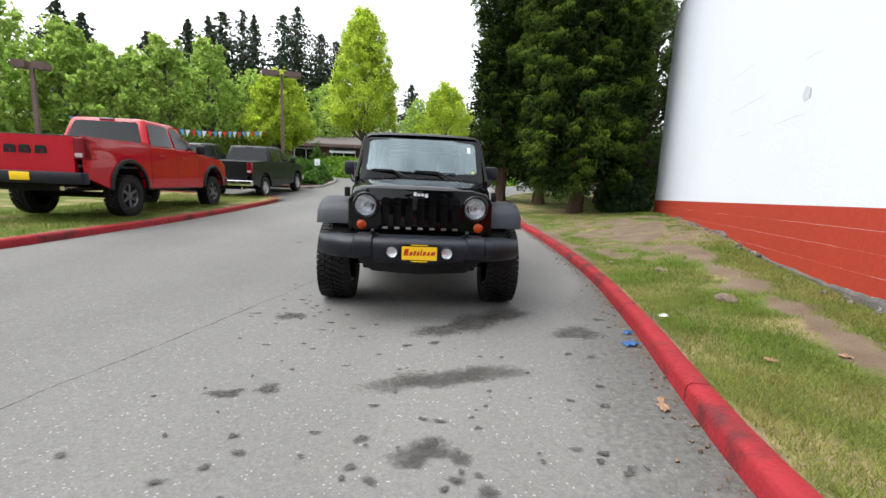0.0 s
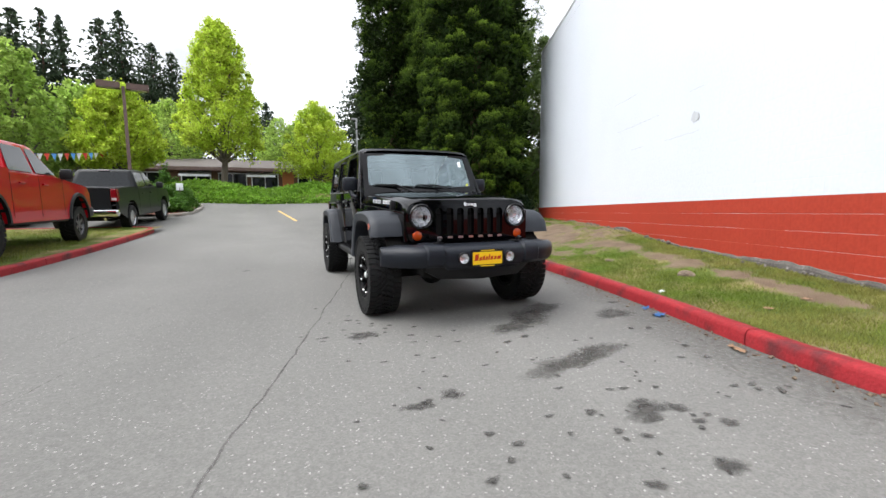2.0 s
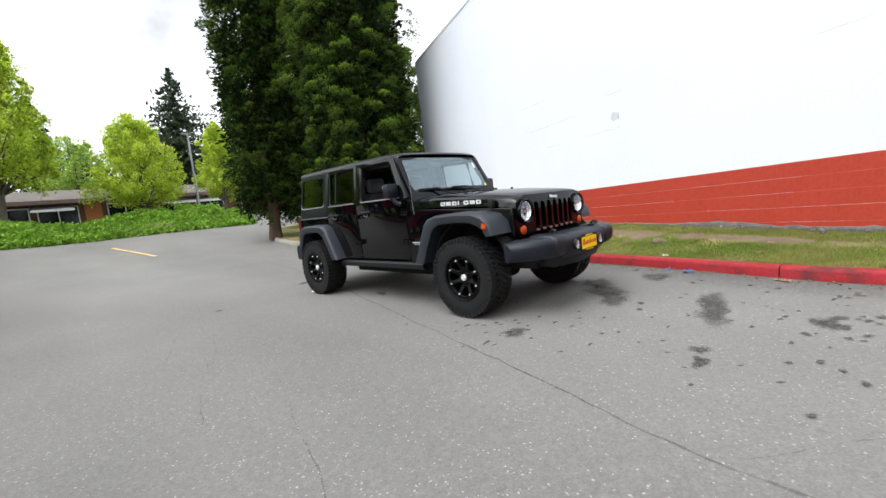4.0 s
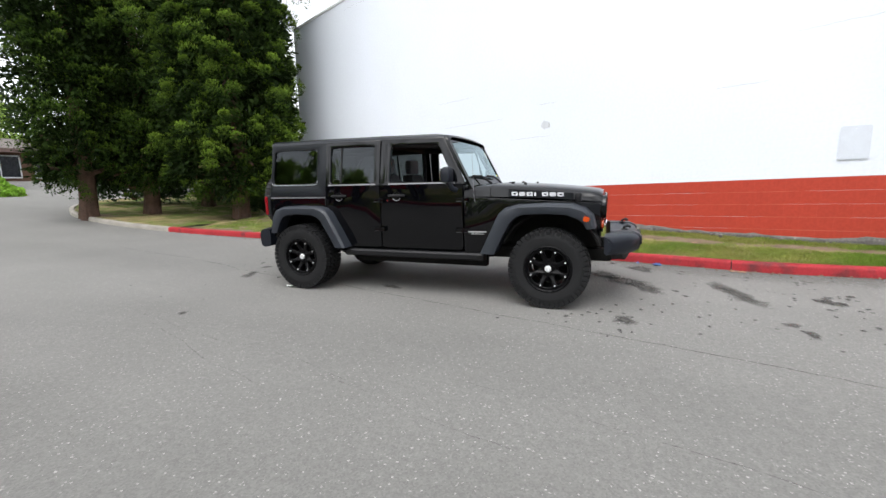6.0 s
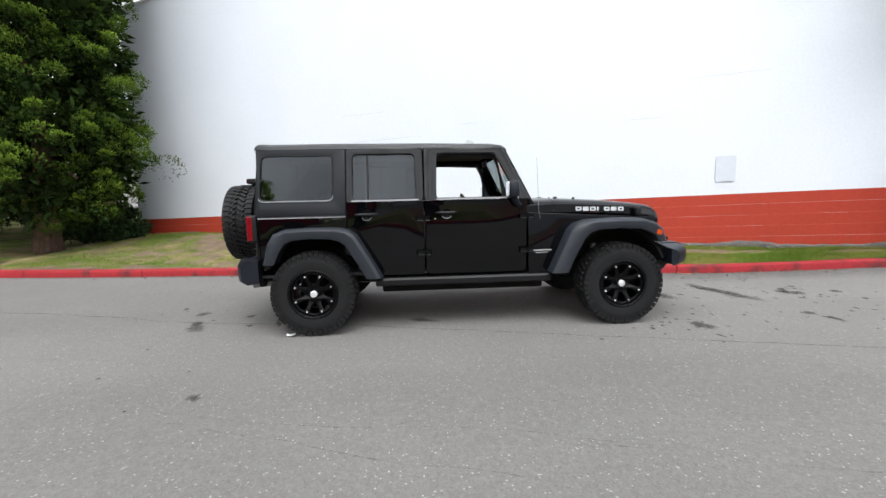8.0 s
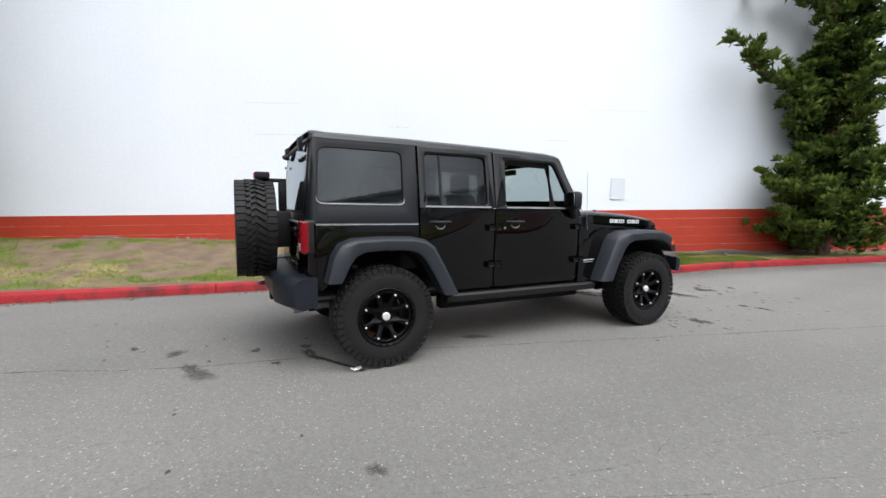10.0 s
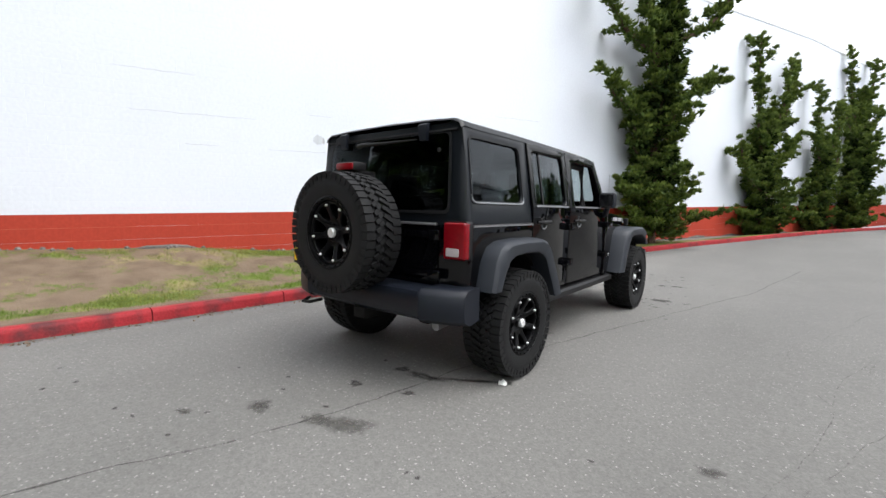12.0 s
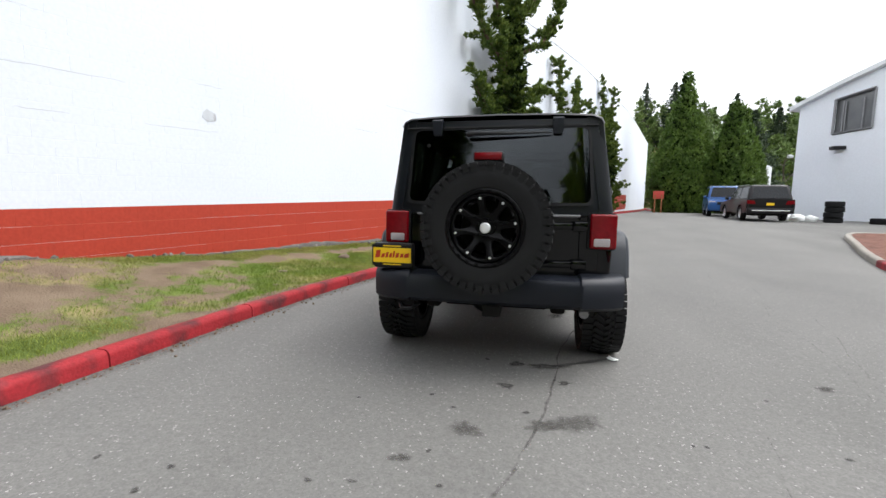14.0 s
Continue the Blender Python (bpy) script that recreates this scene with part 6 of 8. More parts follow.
def greenhouse(parent, mat, y0, y1, z0, w0, ya, yb, z1, w1, posts, rear_glass=True):
    """A cabin: leaning walls of paint with dark glass set into them; y0..y1 at the belt, ya..yb at the roof."""
    rows = []
    for k, (z, w, a, b) in enumerate(((z0 - 0.03, w0, y0, y1), (z0 + (z1 - z0) * 0.9, w1 + 0.02, ya - (ya - y0) * 0.1, yb + (y1 - yb) * 0.1), (z1 - 0.025, w1 - 0.01, ya + 0.02, yb - 0.03), (z1, w1 - 0.12, ya + 0.12, yb - 0.16))):
        rows.append([(x, y, z) for x, y in rounded([(-w, a), (w, a), (w, b), (-w, b)], 0.10)])
    cab = part("cab", loft(rows), mat, parent)
    for s in (-1, 1):
        def side(y, z, s=s):
            t = (z - z0) / (z1 - z0)
            return (s * (w0 + (w1 + 0.02 - w0) * t / 0.9 + 0.003), y, z)
        lo, hi = z0 + 0.05, z0 + (z1 - z0) * 0.84
        for a, b in zip(posts, posts[1:]):
            lean = lambda y, z: y + ((ya - y0) * (z - z0) / (z1 - z0) if y <= posts[0] + 0.01 else ((yb - y1) * (z - z0) / (z1 - z0) if y >= posts[-1] - 0.01 else 0))
            pts = [(lean(a, lo) + 0.05, lo), (lean(b, lo) - 0.05, lo), (lean(b, hi) - 0.05, hi), (lean(a, hi) + 0.05, hi)]
            part("side_window", slab(rounded(pts, 0.05), [], side, (s * 0.006, 0, 0)), M["far_glass"], cab, "dark side window", smooth=False)

    def end(y_low, y_high, off):
        def f(x, z):
            t = (z - z0) / (z1 - z0)
            return (x, y_low + (y_high - y_low) * t + off, z)
        return f
    lo, hi = z0 + 0.06, z0 + (z1 - z0) * 0.86
    ww = lambda z: (w0 + (w1 - w0) * (z - z0) / (z1 - z0)) - 0.13
    pts = rounded([(-ww(lo), lo), (ww(lo), lo), (ww(hi), hi), (-ww(hi), hi)], 0.06)
    part("windscreen", slab(pts, [], end(y1, yb, 0.004), (0, 0.006, 0)), M["far_glass"], cab, "windscreen", smooth=False)
    if rear_glass:
        part("rear_window", slab(pts, [], end(y0, ya, -0.004), (0, -0.006, 0)), M["far_glass"], cab, "dark rear window", smooth=False)
    return cab


def pickup(label, mat, at, turn, wheel_mat, chunky, flare, bumper_mat, letters, plate_here, lift=0.0):
    t = thing("pickup_truck", label, "pickup truck", at, turn)
    R, zc, yf, yr = 0.42, 0.42, 1.785, -1.785
    outline = ([(-2.90, 0.66), (-2.92, 1.38), (-1.06, 1.40), (-1.04, 1.34), (1.05, 1.33), (1.30, 1.29), (2.40, 1.20), (2.62, 1.06), (2.68, 0.70), (2.60, 0.52)]
               + arch(yf, 0.46, 0.53)[::-1] + arch(yr, 0.46, 0.53)[::-1])
    for s in (-1, 1):
        f = lambda y, z, s=s: (s * (0.985 - 0.05 * max(0, z - 1.0) ** 1.0 - 0.05 * max(0, (y - 1.9) / 0.8) ** 2), y, z)
        part("body_side", slab(outline, [], f, (-s * 0.07, 0, 0)), mat, t)
        for yc in (yf, yr):
            a_rows = [[(s * 0.50, yc + 0.53 * math.cos(a), 0.46 + 0.53 * math.sin(a)), (s * 0.97, yc + 0.53 * math.cos(a), 0.46 + 0.53 * math.sin(a)), (s * 0.97, yc + 0.55 * math.cos(a), 0.46 + 0.55 * math.sin(a)), (s * 0.50, yc + 0.55 * math.cos(a), 0.46 + 0.55 * math.sin(a))]
                      for a in [math.pi * i / 10 for i in range(11)]]
            part("wheel_well", loft(a_rows), M["dusty"], t)
            if flare:
                rows = [[(s * 0.97, yc + r0 * math.cos(a), 0.46 + r0 * math.sin(a)) if k == 0 else (s * 1.02, yc + r0 * math.cos(a), 0.46 + r0 * math.sin(a)) for k, r0 in ((0, 0.60), (1, 0.58), (1, 0.52), (0, 0.52))] for a in [math.pi * i / 14 - 0.0 for i in range(15)]]
                part("flare", loft(rows), M["trim"], t, "black wheel-arch flare")
            road_wheel(t, (s * 0.85, yc, R), s, R, 0.27, 0.24, 6 if chunky else 10, wheel_mat, chunky, "alloy rim")
        lamp = part("tail_lamp", slab(rounded([(s * 0.81, 0.99), (s * 0.995, 0.99), (s * 0.975, 1.36), (s * 0.82, 1.36)], 0.03), [], lambda x, z: (x, -2.965, z), (0, 0.16, 0), soft=0.015), M["red_lens"], t, "tall red tail lamp")
        part("reverse_lamp", slab(rounded([(s * 0.835, 1.02), (s * 0.96, 1.02), (s * 0.96, 1.09), (s * 0.835, 1.09)], 0.015), [], lambda x, z: (x, -2.970, z), (0, 0.01, 0), soft=0.003), M["clear_lens"], lamp)
        part("headlamp", boxes((s * 0.66 if s > 0 else -0.92, s * 0.92 if s > 0 else -0.66, 2.50, 2.63, 0.92, 1.10, 0.03)), M["clear_lens"], t)
        part("door_mirror", boxes((s * 0.98 if s > 0 else -1.20, s * 1.20 if s > 0 else -0.98, 0.86, 0.98, 1.30, 1.52, 0.04)), M["trim"], t, "black door mirror")
        for y in (-0.78, 0.10):
            part("door_handle", boxes((s * 0.975 if s > 0 else -1.005, s * 1.005 if s > 0 else -0.975, y, y + 0.20, 1.15, 1.18, 0.008)), mat, t)
        for y in (-1.045, -0.02, 1.02):
            part("door_gap", slab([(y - 0.004, 0.55), (y + 0.004, 0.55), (y + 0.004, 1.33), (y - 0.004, 1.33)], [], f, (s * 0.003, 0, 0)), M["trim"], t, smooth=False)
        part("sill", boxes((s * 0.86 if s > 0 else -0.97, s * 0.97 if s > 0 else -0.86, -1.20, 1.20, 0.42, 0.50, 0.02)), M["trim"], t)
    hood_rows = [[(x, y, z - 0.05 * (abs(x) / 0.93) ** 4) for x in (-0.93, -0.80, -0.45, -0.40, 0, 0.40, 0.45, 0.80, 0.93)] for y, z in ((1.05, 1.345), (1.6, 1.325), (2.2, 1.27), (2.5, 1.20), (2.62, 1.10))]
    part("bonnet", loft(hood_rows, closed=False), mat, t)
    part("front_panel", boxes((-0.92, 0.92, 2.50, 2.64, 0.55, 1.12, 0.04)), mat, t)
    part("radiator_grille", boxes((-0.55, 0.55, 2.60, 2.68, 0.78, 1.08, 0.03)), M["trim"], t)
    part("front_bumper", boxes((-0.96, 0.96, 2.55, 2.80, 0.48, 0.72, 0.05)), bumper_mat, t)
    greenhouse(t, mat, -1.04, 1.08, 1.33, 0.93, -0.86, 0.30, 1.94, 0.74, (-1.0, -0.03, 0.98))
    part("cab_lamp", boxes((-0.16, 0.16, -0.90, -0.84, 1.895, 1.925, 0.008)), M["clear_lens"], t)
    part("tailgate", slab(rounded([(-0.79, 0.72), (0.79, 0.72), (0.79, 1.37), (-0.79, 1.37)], 0.03), [], lambda x, z: (x, -2.93, z), (0, 0.07, 0)), mat, t)
    part("bed_floor", boxes((-0.92, 0.92, -2.86, -1.06, 0.86, 0.90)), M["cabin"], t)
    part("bed_cover", boxes((-0.90, 0.90, -2.88, -1.08, 1.36, 1.39, 0.01)), M["trim"], t)
    part("rear_bumper", boxes((-0.99, 0.99, -3.08, -2.86, 0.55, 0.76, 0.04)), bumper_mat, t, "rear bumper")
    if letters:
        for x in (-0.24, 0.0, 0.26):
            part("tailgate_bar", slab(rounded([(x - 0.10, 1.06), (x + 0.10, 1.06), (x + 0.08, 1.20), (x - 0.08, 1.20)], 0.03), [rounded([(x - 0.03, 1.06 + 0.03), (x + 0.03, 1.06 + 0.03), (x + 0.025, 1.12), (x - 0.025, 1.12)], 0.01)], lambda u, v: (u, -2.932, v), (0, -0.012, 0)), M["trim"], t, "dark plain tailgate bar")
    if plate_here:
        part("number_plate", boxes((-0.16, 0.16, -3.095, -3.08, 0.60, 0.74, 0.01)), M["yellow"], t, "yellow dealer plate")
    part("exhaust", tube([(0.62, -2.2, 0.50), (0.66, -2.95, 0.50), (0.68, -3.10, 0.48)], 0.04, 10), M["chrome"], t)
    part("chassis", boxes((-0.60, 0.60, -2.9, 2.6, 0.42, 0.62)), M["dusty"], t)
    part("axle", tube([(-0.75, -1.785, 0.42), (0.75, -1.785, 0.42)], 0.06, 10), M["dusty"], t)
    for child in t.children:
        if not child.name.startswith(("wheel", "axle")) or child.name.startswith("wheel_well"):
            child.location.z += lift
    return t


def lawn_top(x, y):
    return ground_height(x, y) + 0.14


pickup("bright red crew-cab pickup with black flares parked on grass", M["red_paint"], (-6.76, 5.06, lawn_top(-6.8, 5.0) - 0.005), 0.0, M["dark_alloy"], True, True, M["bumper"], True, True, 0.10)
truck_z = ground_height(-6.5, 12.6)
t2 = pickup("dark grey crew-cab pickup with chrome bumper and bright wheels", M["grey_paint"], (-6.55, 12.75, truck_z), -3.6, M["alloy"], False, False, M["chrome"], False, False)
t2.matrix_world = pose(-6.55, 12.75, truck_z + 0.0, 3.2, 0, -3.6)
t3 = pickup("dark pickup parked beyond a grey one", M["navy_paint"], (-9.9, 14.6, ground_height(-9.9, 14.6)), -4.0, M["alloy"], False, False, M["chrome"], False, False)
t3.matrix_world = pose(-9.9, 14.6, ground_height(-9.9, 14.6) + 0.02, 3.5, 0, -4.0)


def crossover(name, label, mat, at, turn, length, height, width, boxy, plate_here, bonnet_mat=None):
    t = thing(name, label, "car", at, turn)
    h, L, W = height, length / 2, width / 2
    yf, yr, R = L * 0.60, -L * 0.58, 0.34 if not boxy else 0.39
    belt = h * 0.60
    outline = ([(-L + 0.05, 0.42), (-L, 0.70), (-L + 0.02, belt), (L * 0.35, belt), (L * 0.45, belt - 0.03), (L - 0.15, belt - 0.16), (L - 0.03, belt - 0.34), (L, 0.50), (L - 0.08, 0.36)]
               + arch(yf, 0.36, R + 0.07)[::-1] + arch(yr, 0.36, R + 0.07)[::-1])
    for s in (-1, 1):
        f = lambda y, z, s=s: (s * (W - 0.05 * max(0, z - 0.7)), y, z)
        part("body_side", slab(outline, [], f, (-s * 0.06, 0, 0)), mat, t)
        for yc in (yf, yr):
            road_wheel(t, (s * (W - 0.12), yc, R), s, R, 0.22, R * 0.62, 5, M["alloy"], boxy, "alloy rim")
            part("wheel_well", loft([[(s * 0.45, yc + (R + 0.07) * math.cos(a), 0.36 + (R + 0.07) * math.sin(a)), (s * (W - 0.02), yc + (R + 0.07) * math.cos(a), 0.36 + (R + 0.07) * math.sin(a)),
                                      (s * (W - 0.02), yc + (R + 0.09) * math.cos(a), 0.36 + (R + 0.09) * math.sin(a)), (s * 0.45, yc + (R + 0.09) * math.cos(a), 0.36 + (R + 0.09) * math.sin(a))] for a in [math.pi * i / 8 for i in range(9)]]), M["dusty"], t)
        part("tail_lamp", loft([[(s * x, y, z) for x, z in rounded([(W - 0.36, belt - 0.22), (W - 0.01, belt - 0.20), (W - 0.03, belt - 0.04), (W - 0.30, belt - 0.06)], 0.03)] for y in (-L + 0.12, -L - 0.012, -L - 0.02)]), M["red_lens"], t, "red tail lamp")
        part("headlamp", boxes((s * (W - 0.36) if s > 0 else -(W - 0.04), s * (W - 0.04) if s > 0 else -(W - 0.36), L - 0.20, L - 0.02, belt - 0.36, belt - 0.20, 0.03)), M["clear_lens"], t)
        part("door_mirror", boxes((s * W if s > 0 else -W - 0.16, s * W + 0.16 if s > 0 else -W, L * 0.26, L * 0.26 + 0.09, belt, belt + 0.14, 0.03)), mat, t)
        part("roof_rail", tube([(s * (W - 0.24), -L * 0.7, h + 0.01), (s * (W - 0.24), L * 0.1, h + 0.02)], 0.018, 6), M["alloy"], t)
    part("bonnet", loft([[(x, y, z - 0.05 * (abs(x) / W) ** 4) for x in (-W + 0.05, -W * 0.6, 0, W * 0.6, W - 0.05)] for y, z in ((L * 0.35, belt + 0.02), (L * 0.7, belt - 0.05), (L - 0.12, belt - 0.14), (L - 0.02, belt - 0.34))], closed=False), bonnet_mat or mat, t)
    part("front_panel", boxes((-W + 0.06, W - 0.06, L - 0.10, L + 0.02, 0.36, belt - 0.26, 0.04)), mat, t)
    part("radiator_grille", boxes((-0.45, 0.45, L, L + 0.035, belt - 0.42, belt - 0.24, 0.02)), M["trim"], t)
    part("hatch", slab(rounded([(-W + 0.08, 0.60), (W - 0.08, 0.60), (W - 0.12, belt + 0.02), (-W + 0.12, belt + 0.02)], 0.05), [], lambda x, z: (x, -L, z), (0, 0.05, 0)), mat, t)
    part("rear_bumper", boxes((-W + 0.02, W - 0.02, -L - 0.07, -L + 0.10, 0.36, 0.62, 0.05)), mat, t)
    part("bumper_strip", boxes((-W + 0.20, W - 0.20, -L - 0.085, -L - 0.06, 0.46, 0.52, 0.01)), M["chrome"], t, "bright bumper strip")
    greenhouse(t, mat, -L + 0.03, L * 0.38, belt, W - 0.06, -L + (0.28 if not boxy else 0.08), L * 0.02 if not boxy else L * 0.24, h, W - 0.20, (-L + 0.10, -L * 0.42, -L * 0.02, L * 0.32))
    if plate_here:
        part("number_plate", boxes((-0.15, 0.15, -L - 0.012, -L - 0.002, 0.72, 0.84, 0.01)), M["yellow"], t, "yellow dealer plate")
    part("chassis", boxes((-W + 0.2, W - 0.2, -L + 0.1, L - 0.1, 0.26, 0.44)), M["dusty"], t)
    return t


crossover("crossover_car", "dark bronze crossover estate parked by a white building", M["bronze_paint"], (-11.2, -19.0, ground_height(-11.2, -19.0)), 171, 4.6, 1.66, 1.84, False, True)
crossover("small_off_roader", "bright blue boxy off-roader parked beyond a crossover", M["blue_paint"], (-12.0, -24.6, ground_height(-12.0, -24.6)), -16, 4.2, 1.85, 1.80, True, False, M["blue_paint"])

# ---- plants ----
def cloud_mesh(name, V, F, mat):
    me = bpy.data.meshes.new(name)
    V = np.asarray(V, np.float32)
    F = np.asarray(F, np.int32)
    me.vertices.add(len(V))
    me.vertices.foreach_set("co", V.ravel())
    k = F.shape[1]
    me.loops.add(F.size)
    me.loops.foreach_set("vertex_index", F.ravel())
    me.polygons.add(len(F))
    me.polygons.foreach_set("loop_start", np.arange(len(F), dtype=np.int32) * k)
    me.polygons.foreach_set("loop_total", np.full(len(F), k, np.int32))
    me.update(calc_edges=True)
    me.materials.append(mat)
    return me


def leaves(rng, centres, radii, per, length, width, out=0.7, up=0.0, shell=0.45, lean=None, flat=1.0):
    """Diamond leaves in clumps: each clump a loose ball, its leaves leaning outwards; up lifts (or droops) them.
    lean: one direction for each clump to which its leaves crowd. Gives points, faces and how far out each leaf sits."""
    centres, radii = np.asarray(centres, float), np.asarray(radii, float)
    n = len(centres) * per
    c, r = np.repeat(centres, per, 0), np.repeat(radii, per)
    d = rng.normal(size=(n, 3))
    if lean is not None:
        d += np.repeat(np.asarray(lean, float), per, 0)
    d /= np.linalg.norm(d, axis=1)[:, None]
    u = shell + (1 - shell) * rng.random(n) ** 0.6
    ragged = 1 + 0.22 * np.sin(5 * np.arctan2(d[:, 1], d[:, 0]) + c[:, 0] * 9) * np.sin(4 * d[:, 2] + c[:, 2] * 7)
    p = c + d * (r * u * ragged)[:, None] * np.array([1, 1, flat])
    axis = out * d + (1 - out) * rng.normal(size=(n, 3)) * 0.7
    axis[:, 2] += up
    axis /= np.linalg.norm(axis, axis=1)[:, None] + 1e-9
    side = np.cross(axis, rng.normal(size=(n, 3)))
    side /= np.linalg.norm(side, axis=1)[:, None] + 1e-9
    L = length * rng.uniform(0.6, 1.3, n)[:, None]
    Wd = width * rng.uniform(0.6, 1.3, n)[:, None]
    bend = np.cross(axis, side) * Wd * 0.35
    V = np.stack([p - axis * L * 0.5, p + side * Wd * 0.5 + bend, p + axis * L * 0.5, p - side * Wd * 0.5 + bend], 1).reshape(-1, 3)
    F = np.arange(n * 4).reshape(-1, 4)
    return V, F, np.repeat(u, 4)


def crown(parent, rng, centres, radii, per, length, width, mat, name="crown", label="", young=None, **k):
    V, F, u = leaves(rng, centres, radii, per, length, width, **k)
    me = cloud_mesh(name, V, F, mat)
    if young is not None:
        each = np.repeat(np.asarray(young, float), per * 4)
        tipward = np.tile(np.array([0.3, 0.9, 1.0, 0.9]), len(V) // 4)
        # paints clump tops bright and undersides dark, as light from above would
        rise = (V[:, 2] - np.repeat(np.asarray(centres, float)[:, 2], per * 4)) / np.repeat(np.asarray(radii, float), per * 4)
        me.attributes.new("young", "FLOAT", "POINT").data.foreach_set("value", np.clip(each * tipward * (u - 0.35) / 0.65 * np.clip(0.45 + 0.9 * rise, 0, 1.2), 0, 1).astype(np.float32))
    ob = new(name, me)
    ob.parent = parent
    if label:
        ob["label"] = label
    return ob


def limb(rng, a, b, r0, r1, wob, n=6):
    a, b = np.array(a, float), np.array(b, float)
    pts = [a + (b - a) * i / n + (rng.normal(size=3) * wob if 0 < i < n else 0) for i in range(n + 1)]
    return [tuple(p) for p in pts], [r0 + (r1 - r0) * i / n for i in range(n + 1)]


def column_tree(label, at, height, radius, seed, clear=0.95, trunk_r=0.25, spacing=0.62, group="", per=230, tip_light=1.0, leaf=0.085):
    """A tall evergreen: a column of separate feathery sprays, bright at their upturned ends, on a stout trunk."""
    rng = np.random.default_rng(seed)
    t = thing("evergreen_tree", label, "tree", at, group=group)
    pts, rad = limb(rng, (0, 0, -0.3), (rng.normal() * 0.1, rng.normal() * 0.1, height * 0.95), trunk_r, 0.03, 0.05, 9)
    bm = tube(pts, rad, 10)
    for i in range(9):
        a = 2 * math.pi * i / 9 + rng.uniform(-0.3, 0.3)
        p, q = limb(rng, (0, 0, clear * 0.6 + rng.uniform(0, 1.2)), (radius * 0.7 * math.cos(a), radius * 0.7 * math.sin(a), clear + rng.uniform(0.0, 1.8)), trunk_r * 0.4, 0.03, 0.06, 4)
        tube(p, q, 6, bm)
    for i in range(5):
        a = 2 * math.pi * i / 5
        tube([(0.9 * trunk_r * math.cos(a), 0.9 * trunk_r * math.sin(a), -0.15), (trunk_r * 0.6 * math.cos(a), trunk_r * 0.6 * math.sin(a), 0.5)], [trunk_r * 0.35, trunk_r * 0.25], 6, bm)
    part("trunk", bm, M["bark"], t)
    C, R, D, Yg, inner = [], [], [], [], []
    z = clear
    while z < height:
        u = (z - clear) / (height - clear)
        prof = radius * (0.66 + 0.34 * smoothstep(0, 0.12, u)) * (1 - 0.22 * u) * (1 - smoothstep(0.72, 1.03, u) * 0.9)
        n = max(3, int(2 * math.pi * prof / spacing))
        for i in range(n):
            a = 2 * math.pi * (i + rng.uniform(-0.45, 0.45)) / n
            bulge = 1 + 0.10 * math.sin(2 * a + z * 0.9 + seed) + 0.13 * math.sin(5 * a - z * 2.1) + 0.05 * math.sin(3 * z + seed)
            if rng.random() < 0.10:
                continue
            rr = prof * bulge * rng.uniform(0.74, 1.0)
            zz = z + rng.uniform(-0.3, 0.3)
            r0 = rng.uniform(0.22, 0.42)
            k = tip_light * rng.uniform(0.25, 1.0)
            for j in range(3):
                off = rng.normal(size=3) * 0.17
                C.append((rr * math.cos(a) + off[0], rr * math.sin(a) + off[1], zz + off[2] + (0.10 * j)))
                R.append(r0 * (1.0, 0.72, 0.58)[j])
                D.append((0.75 * math.cos(a), 0.75 * math.sin(a), 0.55))
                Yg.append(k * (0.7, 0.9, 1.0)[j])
        for i in range(max(4, n) if z > clear + 0.4 else 0):
            a = rng.uniform(0, 2 * math.pi)
            inner.append((prof * 0.70 * math.cos(a), prof * 0.70 * math.sin(a), z + rng.uniform(-0.3, 0.3)))
        z += spacing * 0.85
    C, R, D, Yg = np.array(C), np.array(R), np.array(D), np.array(Yg)
    near = C[:, 2] < 8.8
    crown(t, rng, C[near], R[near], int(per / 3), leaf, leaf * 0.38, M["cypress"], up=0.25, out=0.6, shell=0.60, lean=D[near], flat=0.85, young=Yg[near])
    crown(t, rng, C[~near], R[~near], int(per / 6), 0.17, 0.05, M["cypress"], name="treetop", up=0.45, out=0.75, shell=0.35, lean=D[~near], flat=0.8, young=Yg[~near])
    # darkened filling leaves, so the gaps between sprays look shaded
    crown(t, rng, inner, np.full(len(inner), 0.64), 95, 0.24, 0.09, M["inner_shade"], name="inner_foliage", shell=0.1)
    return t


